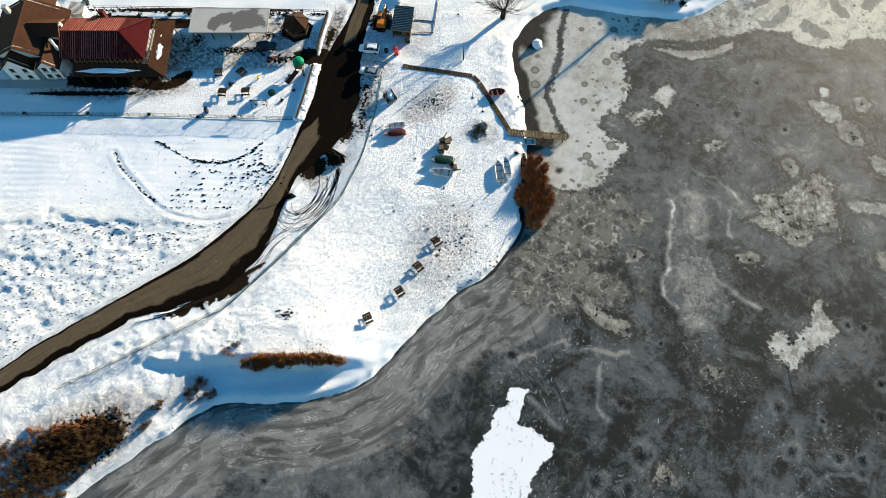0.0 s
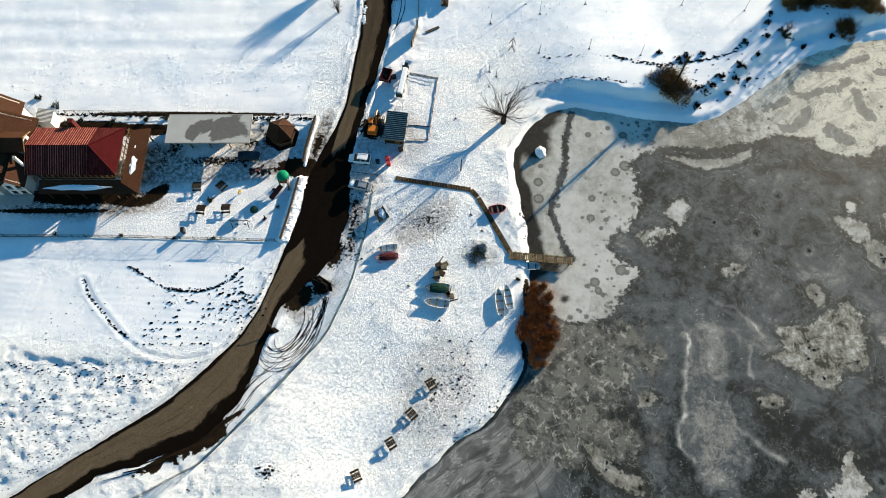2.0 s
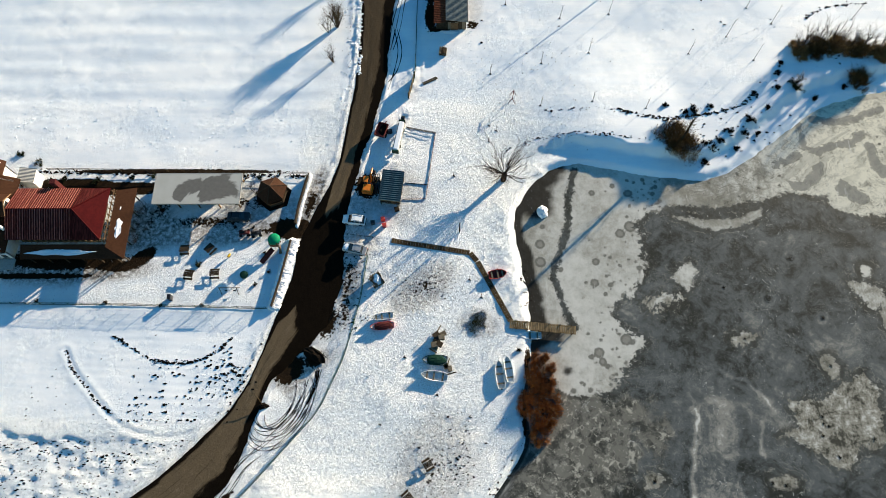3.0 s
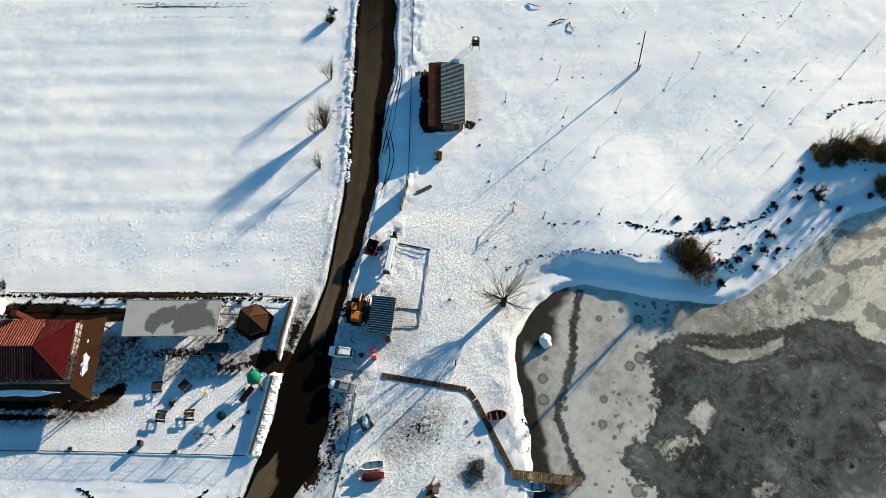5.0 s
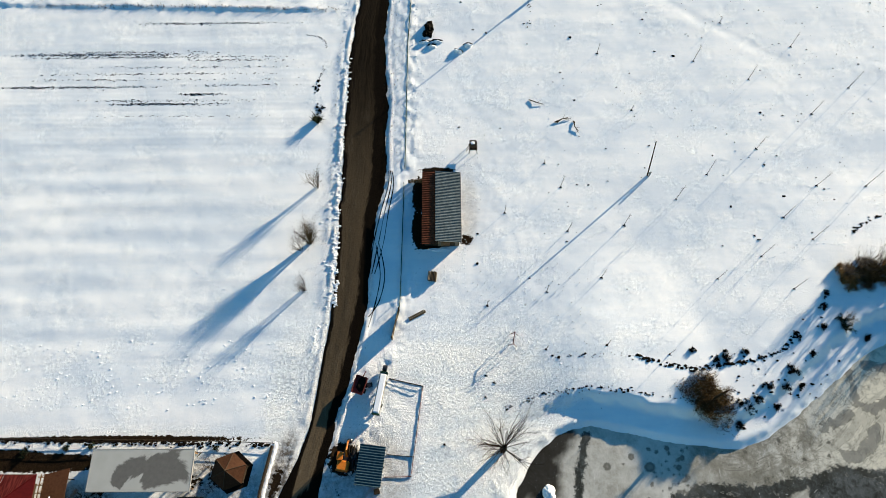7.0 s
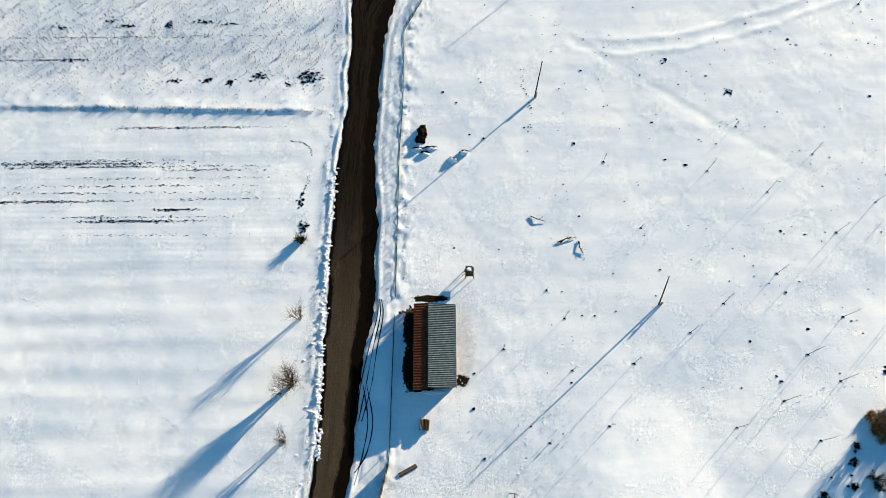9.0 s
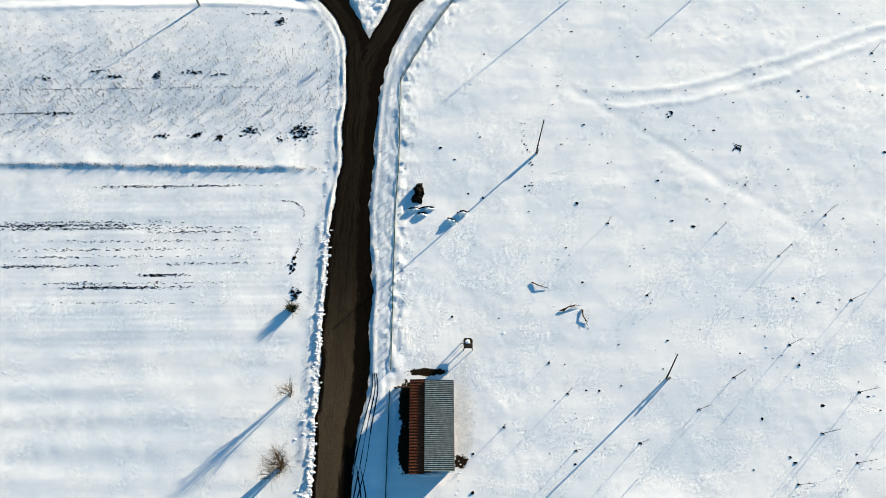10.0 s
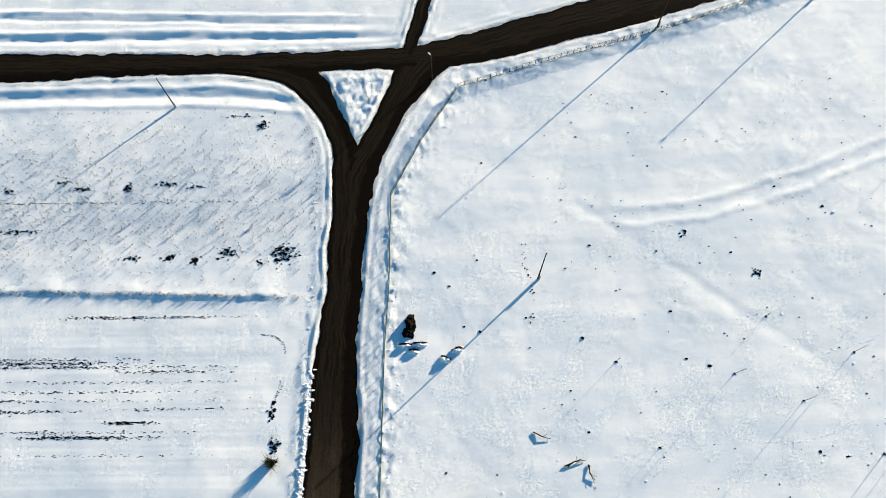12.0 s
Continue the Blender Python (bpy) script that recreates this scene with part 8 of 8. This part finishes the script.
for y, x0, x1, n in ((161.8, -70, -24, 40), (164.6, -64, -38, 150), (165.4, -70, -30, 60), (166.9, -50, -40, 70), (168.8, -90, -52, 260), (169.1, -50, -24, 30), (170.6, -85, -22, 60), (172.0, -80, -24, 90), (173.6, -70, -24, 50),
                     (175.4, -50, -26, 60), (176.2, -85, -24, 170), (176.9, -88, -40, 320), (177.6, -80, -44, 70), (184.9, -62, -25, 150), (207.4, -90, -20, 90), (201.6, -90, -62, 60)):
    rows += scatter(int(2.6 * n), lambda r: r.triangular(x0, x1, x0 + 0.3 * (x1 - x0)), lambda r: y + r.gauss(0, 0.16), 0.03, 0.13, int(y * 7))
clods("stubble_rows", rows, 5, "clod", "dark stubble rows showing through the snow", long=2.2)
rows = []
for x, y, n, sx, sy in ((-22.4, 196.9, 70, 1.3, 1.1), (-32, 197, 36, 1.2, 0.6), (-38.2, 195.7, 22, 0.5, 0.5), (-43, 196.2, 22, 0.7, 0.4), (-49.6, 196, 18, 0.9, 0.25), (-26.6, 195, 10, 0.3, 0.4), (-28.7, 224, 24, 0.6, 0.7),
                        (-53, 210.5, 16, 0.4, 0.6), (-62, 210.3, 18, 1.2, 0.3), (-66, 212, 12, 1.0, 0.4), (-45.5, 211, 16, 1.2, 0.4), (-40, 210.5, 10, 0.8, 0.3), (-76, 210, 10, 0.7, 0.4), (-72, 201.5, 16, 2.5, 0.25), (-33, 226.3, 14, 1.6, 0.2), (-21.6, 168.5, 14, 0.4, 1.0), (-20.8, 163, 22, 0.5, 0.7)):
    rows += scatter(int(1.9 * n), lambda r: r.gauss(x, 0.85 * sx), lambda r: r.gauss(y, 0.85 * sy), 0.07, 0.3, int(abs(x * 10 + y)))
rows += along([(-25.0, 181.7), (-22.4, 181.4), (-20.6, 179.8), (-20.3, 178)], 60, 0.1, 0.05, 0.16, 61) + along([(-20.6, 174), (-20.9, 172), (-21.8, 169.5)], 40, 0.12, 0.05, 0.16, 62)
clods("black_tufts", rows, 6, "clod", "black weed tufts standing out of the snow")
rows = along([(22, 112.7), (30, 113), (36, 112.6)], 30, 0.2, 0.1, 0.25, 8) + along([(36, 112.8), (41, 111.2), (46, 110.4), (50, 111), (56, 111.6), (61, 113.4), (64.5, 117)], 170, 0.22, 0.12, 0.34, 9)
rows += along([(13.5, 104), (20.3, 106.3), (28.1, 107.5), (35.7, 106.6), (42.3, 105.4)], 110, 0.25, 0.08, 0.24, 10) + along([(78, 135), (83, 138.5), (92, 139.5)], 60, 0.2, 0.12, 0.3, 11)
rows += scatter(60, lambda r: r.gauss(56, 6), lambda r: r.gauss(107, 3), 0.1, 0.3, 12)
clods("bank_tufts", rows, 7, "clod", "dark grass tufts along the crest of the bank")
rows = along([(21, 198), (22.5, 189), (21.5, 183)], 24, 0.5, 0.08, 0.24, 13) + along([(26, 209), (41.8, 204.5), (55.5, 206)], 24, 0.8, 0.06, 0.2, 14) + scatter(240, lambda r: r.uniform(26, 100), lambda r: r.uniform(140, 235), 0.05, 0.2, 15)
rows += along([(-80, 227), (-50, 227.6), (-24, 227.5)], 40, 0.3, 0.06, 0.18, 16) + scatter(24, lambda r: r.gauss(62.4, 0.4), lambda r: r.gauss(192, 0.5), 0.12, 0.26, 17) + scatter(14, lambda r: r.gauss(50.5, 0.5), lambda r: r.gauss(200, 0.4), 0.12, 0.28, 18)
clods("field_tufts", rows, 8, "clod", "scattered dark tufts in the east field")
rows = scatter(480, lambda r: r.gauss(-2, 3.2), lambda r: r.gauss(76, 2.4), 0.04, 0.14, 20) + scatter(420, lambda r: r.gauss(-1.5, 3.4), lambda r: r.gauss(45, 6), 0.03, 0.12, 21) + scatter(90, lambda r: r.gauss(4.2, 1.4), lambda r: r.gauss(46, 3.2), 0.06, 0.24, 22)
rows += scatter(220, lambda r: r.gauss(-15.6, 1.4), lambda r: r.uniform(68, 83), 0.06, 0.22, 23) + scatter(140, lambda r: r.uniform(-42, -20), lambda r: r.uniform(24, 34), 0.05, 0.16, 24) + scatter(40, lambda r: r.gauss(-27, 0.8), lambda r: r.gauss(31.5, 0.6), 0.1, 0.28, 25)
rows += along([(16.2, 90), (15.9, 80), (16.8, 72)], 60, 0.4, 0.1, 0.3, 26) + along([(2, 36.5), (9, 41), (14, 48)], 40, 0.5, 0.08, 0.26, 27)
rows += along([(-76, 99.6), (-57, 99.2), (-34, 98.8), (-24.5, 98.4)], 260, 0.22, 0.12, 0.32, 29)
clods("meadow_tufts", rows, 9, "clod", "dark weeds and grass poking through the trodden snow")
rows = along([(-15.3, 122), (-15.9, 133), (-15.9, 148), (-15.9, 163), (-15.6, 176)], 330, 0.3, 0.12, 0.42, 28)
clods("snow_lumps", rows, 10, "snow_cap", "lumps of ploughed snow along the lane's edge")


def soil_heap(x, y):
    t = thing("soil_heap", x, y, "dark brown soil heap breaking through the snow", "soil heap")
    part("mound", Shape().lump((0.3, 1.0, -0.05), (1.0, 1.4, 0.9), 5, 13, 0.35, 4), "mud", t)
    part("mound", Shape().lump((0.0, -1.0, -0.05), (1.2, 0.9, 0.6), 4, 12, 0.4, 5), "mud", t)
    for dx, dy, rx, ry, k in ((-0.6, -3.2, 1.2, 0.5, 6), (2.0, -3.0, 1.4, 0.5, 7), (0.9, -4.2, 1.0, 0.4, 8)):
        part("slab", Shape().lump((dx, dy, -0.1), (rx, ry, 0.6), 4, 10, 0.3, k), "snow_cap", t)
        part("soil_edge", Shape().lump((dx + 0.1, dy + 0.35, -0.1), (rx, 0.22, 0.62), 3, 10, 0.3, k + 9), "mud", t)


soil_heap(0.6, 182.6)
for k, (x, y, rz) in enumerate([(7.0, 177.0, -20), (9.1, 178.6, 10)]):
    t = thing("soil_mound", x, y, "snow-capped soil mound with a dark broken edge", "soil heap", "soil mounds by the lane", rz)
    part("mound", Shape().lump((0, 0, -0.1), (1.1, 0.6, 0.75), 4, 10, 0.25, 20 + k), "snow_cap", t), part("soil_edge", Shape().lump((0.05, 0.32, -0.1), (1.1, 0.3, 0.74), 4, 10, 0.3, 30 + k), "mud", t)
for k, (x, y, rz, n) in enumerate([(22.5, 164.3, -20, 2), (27.4, 160.2, 25, 4), (29.8, 158.6, -75, 2)]):
    t = thing("fallen_branches", x, y, "weathered fallen branches lying on the snow", "branches", "fallen branches in the field", rz)
    r2 = random.Random(k)
    for j in range(n):
        part("branch", Shape().tube([(-1.5 + r2.uniform(-0.4, 0.4), r2.uniform(-0.3, 0.3), 0.12), (0, r2.uniform(-0.2, 0.2), 0.3), (1.5 + r2.uniform(-0.4, 0.4), r2.uniform(-0.5, 0.5), 0.15)], 0.1, 0.04, 6), "old_timber", t)
    part("twig", Shape().tube([(0.2, 0, 0.25), (0.8, 0.7, 0.5)], 0.04, 0.02, 4), "old_timber", t)


def stems(name, spots, seed, low, high, mat, label):
    """Single dry stalks standing in the snow."""
    rnd = random.Random(seed)
    sh = Shape()
    spots = np.array(spots)
    for (x, y, _), z in zip(spots, land(spots[:, 0], spots[:, 1])):
        blades(sh, rnd, x, y, z - 0.02, 2, 0.06, 0.06, rnd.uniform(low, high), 0.034, 0, 0.12)
    return tagged(part(name, sh, mat), label, "dry stalks", kind="stuff")


field = scatter(4200, lambda r: r.uniform(-90, -19), lambda r: r.triangular(190, 228, 204), 0.1, 0.2, 80)
field += along([(-84, 189.9), (-50, 189.2), (-18.5, 188.2)], 500, 0.3, 0.1, 0.2, 81) + along([(-17.3, 200), (-17.2, 215), (-20, 224)], 160, 0.6, 0.1, 0.2, 82)
field += scatter(60, lambda r: r.uniform(-14, -5), lambda r: r.uniform(226, 235), 0.1, 0.2, 83)
stems("dry_stalks", field, 84, 0.12, 0.95, "twig", "thin dry stalks standing in the snowy field")
verge = along([(-6.5, 150), (-6.2, 170), (-6.0, 195), (-4.6, 210), (2, 226)], 260, 0.8, 0.1, 0.2, 85) + along([(-18, 106), (-17.5, 120), (-17.4, 150), (-17.2, 180)], 200, 0.7, 0.1, 0.2, 86)
stems("verge_stalks", verge, 87, 0.15, 0.5, "twig", "thin dry stalks along the lane's verges")
meadow = scatter(700, lambda r: r.uniform(-12, 14), lambda r: r.uniform(30, 84), 0.1, 0.2, 88) + scatter(160, lambda r: r.uniform(8, 30), lambda r: r.uniform(104, 130), 0.1, 0.2, 89)
stems("meadow_stalks", meadow, 90, 0.15, 0.6, "twig", "thin dry stalks standing on the lakeside meadow")


# ---- cracks in the ice ----
def ice_cracks():
    """Long thin cracks, and small stars of cracks at the melt holes."""
    dice, verts, faces = random.Random(31), [], []

    def ribbon(pts, width):
        base = len(verts)
        for k, (x, y) in enumerate(pts):
            ax, ay = pts[max(k - 1, 0)]
            bx, by = pts[min(k + 1, len(pts) - 1)]
            s = math.hypot(bx - ax, by - ay) or 1.0
            w = width * (0.25 + 0.75 * math.sin(math.pi * (k + 0.5) / len(pts))) * dice.uniform(0.6, 1.2)
            for side in (-w, w):
                verts.append((x - (by - ay) / s * side, y + (bx - ax) / s * side, ICE + 0.03))
        faces.extend((base + 2 * k, base + 2 * k + 1, base + 2 * k + 3, base + 2 * k + 2) for k in range(len(pts) - 1))

    for pts, width in (([(14.2, 36.3), (15.4, 32), (19.3, 21)], 0.03), ([(19.2, 21.4), (20.2, 18), (21.3, 14.6)], 0.08), ([(21.3, 14.6), (29, 4.9), (34, -3)], 0.03), ([(45.6, 25), (44.4, 27.5)], 0.05), ([(59.5, 24), (60, 18)], 0.05)):
        ribbon([(x + dice.gauss(0, 0.07), y + dice.gauss(0, 0.07)) for x, y in smooth_line(pts, 0.6)], width)
    stars = [(x, y, r) for x, y, r in HOLES] + [(x + dice.gauss(0, 0.35 * a), y + dice.gauss(0, 0.35 * b), 0.55) for x, y, a, b in ((65, 51, 5, 3), (28, 32, 3, 2), (62, 27, 3, 2), (82, 69, 2, 2)) for _ in range(4)]
    for cx, cy, r in stars:
        turn, count = dice.uniform(0, 6.3), dice.randint(5, 8)
        for k in range(count):
            a, reach = turn + 6.283 * k / count + dice.gauss(0, 0.2), r * dice.uniform(0.3, 0.75)
            ribbon([(cx + math.cos(a + 0.2 * q) * reach * q / 3, cy + math.sin(a + 0.2 * q) * reach * q / 3) for q in range(4)], 0.07)
    me = bpy.data.meshes.new("ice_cracks")
    me.from_pydata(verts, [], faces)
    me.materials.append(M["dark_water"])
    tagged(new("ice_cracks", me), "thin dark cracks and star-shaped melt holes in the ice", "ice cracks", kind="stuff")


ice_cracks()


def frost_flecks():
    """Short curled threads and grains of frost lying on the dark ice."""
    dice, verts, faces = np.random.default_rng(14), [], []
    x, y = dice.uniform(4, 100, 16000), dice.uniform(-6, 94, 16000)
    keep = (shore_dist(x, y) < -3) & ~inside(x, y, PALE) & (fbm(x, y, 9, 3, 4, 0.6) + 0.35 * vnoise(x, y, 2.5, 6) > 0.12 + 0.35 * dice.random(16000))
    for cx, cy in zip(x[keep], y[keep]):
        a, bend, n = dice.normal(1.0, 0.9), dice.normal(0, 0.9), int(dice.integers(2, 5))
        step, w = dice.uniform(0.06, 0.26), dice.uniform(0.018, 0.05)
        base = len(verts)
        for k in range(n):
            nx, ny = -math.sin(a) * w, math.cos(a) * w
            verts += [(cx + nx, cy + ny, ICE + 0.032), (cx - nx, cy - ny, ICE + 0.032)]
            cx, cy, a = cx + math.cos(a) * step, cy + math.sin(a) * step, a + bend * dice.uniform(0.3, 1.5)
        faces += [(base + 2 * k, base + 2 * k + 1, base + 2 * k + 3, base + 2 * k + 2) for k in range(n - 1)]
    me = bpy.data.meshes.new("frost_flecks")
    me.from_pydata(verts, [], faces)
    me.materials.append(M["frost"])
    tagged(new("frost_flecks", me), "small curled threads of white frost on the dark ice", "frost", kind="stuff")


frost_flecks()

meadow_lumps = scatter(110, lambda r: r.uniform(4, 96), lambda r: r.uniform(118, 236), 0.1, 0.32, 101)
specks = scatter(2600, lambda r: r.uniform(-2, 100), lambda r: r.uniform(112, 238), 0.025, 0.085, 120)
patchy = fbm(np.array(specks)[:, 0], np.array(specks)[:, 1], 14, 5, 3) > 0.02
meadow_lumps += [q for q, ok in zip(specks, patchy) if ok]
clods("field_clods", meadow_lumps, 102, "clod", "small dark soil clods scattered over the snowy field")
snow_lumps = scatter(130, lambda r: r.uniform(-2, 96), lambda r: r.uniform(110, 236), 0.08, 0.24, 103) + along([(-2.6, 150), (-2.4, 180), (-1.9, 208), (4, 220), (11, 231), (32, 238), (58, 246)], 420, 0.7, 0.06, 0.2, 104)
snow_lumps += scatter(300, lambda r: r.uniform(-88, -20), lambda r: r.uniform(104, 116), 0.1, 0.25, 105) + along([(-17.6, 106), (-17.2, 150), (-16.6, 190), (-16.5, 214)], 110, 0.7, 0.1, 0.3, 106)
clods("snow_clumps", snow_lumps, 107, "snow_cap", "small clumps of snow lying on the snow cover")


def footprints(paths, seed):
    """Small raised lumps of snow in step rows; their shadows stand in for pressed footprints."""
    rnd, out = random.Random(seed), []
    for path in paths:
        for k, (x, y) in enumerate(posts_along(smooth_line(path, 1.0), 0.62)):
            side = 0.16 if k % 2 else -0.16
            out.append((x + side + rnd.gauss(0, 0.06), y + rnd.gauss(0, 0.08), rnd.uniform(0.09, 0.17)))
    return out


trails = footprints([[(-1.6, 176), (-0.4, 168), (1.4, 160), (2.2, 152)], [(-1.2, 174), (1.5, 166), (3.6, 158), (4.0, 151)], [(-66, 193.6), (-58, 192.6), (-53, 193.2), (-51, 190.8)], [(36, 176), (48, 166), (62, 163), (74, 166)], [(8, 136), (7.4, 128), (8.4, 118), (9.6, 106), (8.4, 98)],
                     [(26, 187), (27, 176), (25, 163), (24, 150)], [(58, 128), (70, 133), (86, 132)], [(-70, 150), (-52, 140), (-40, 128), (-24, 120)], [(40, 158), (56, 172), (80, 180)], [(10, 104), (14, 112), (18, 124), (17, 136)], [(-84, 210), (-70, 204), (-60, 200)]], 110)
clods("footprints", trails, 111, "snow_cap", "rows of small snow lumps whose shadows stand in for footprints", "footprints")
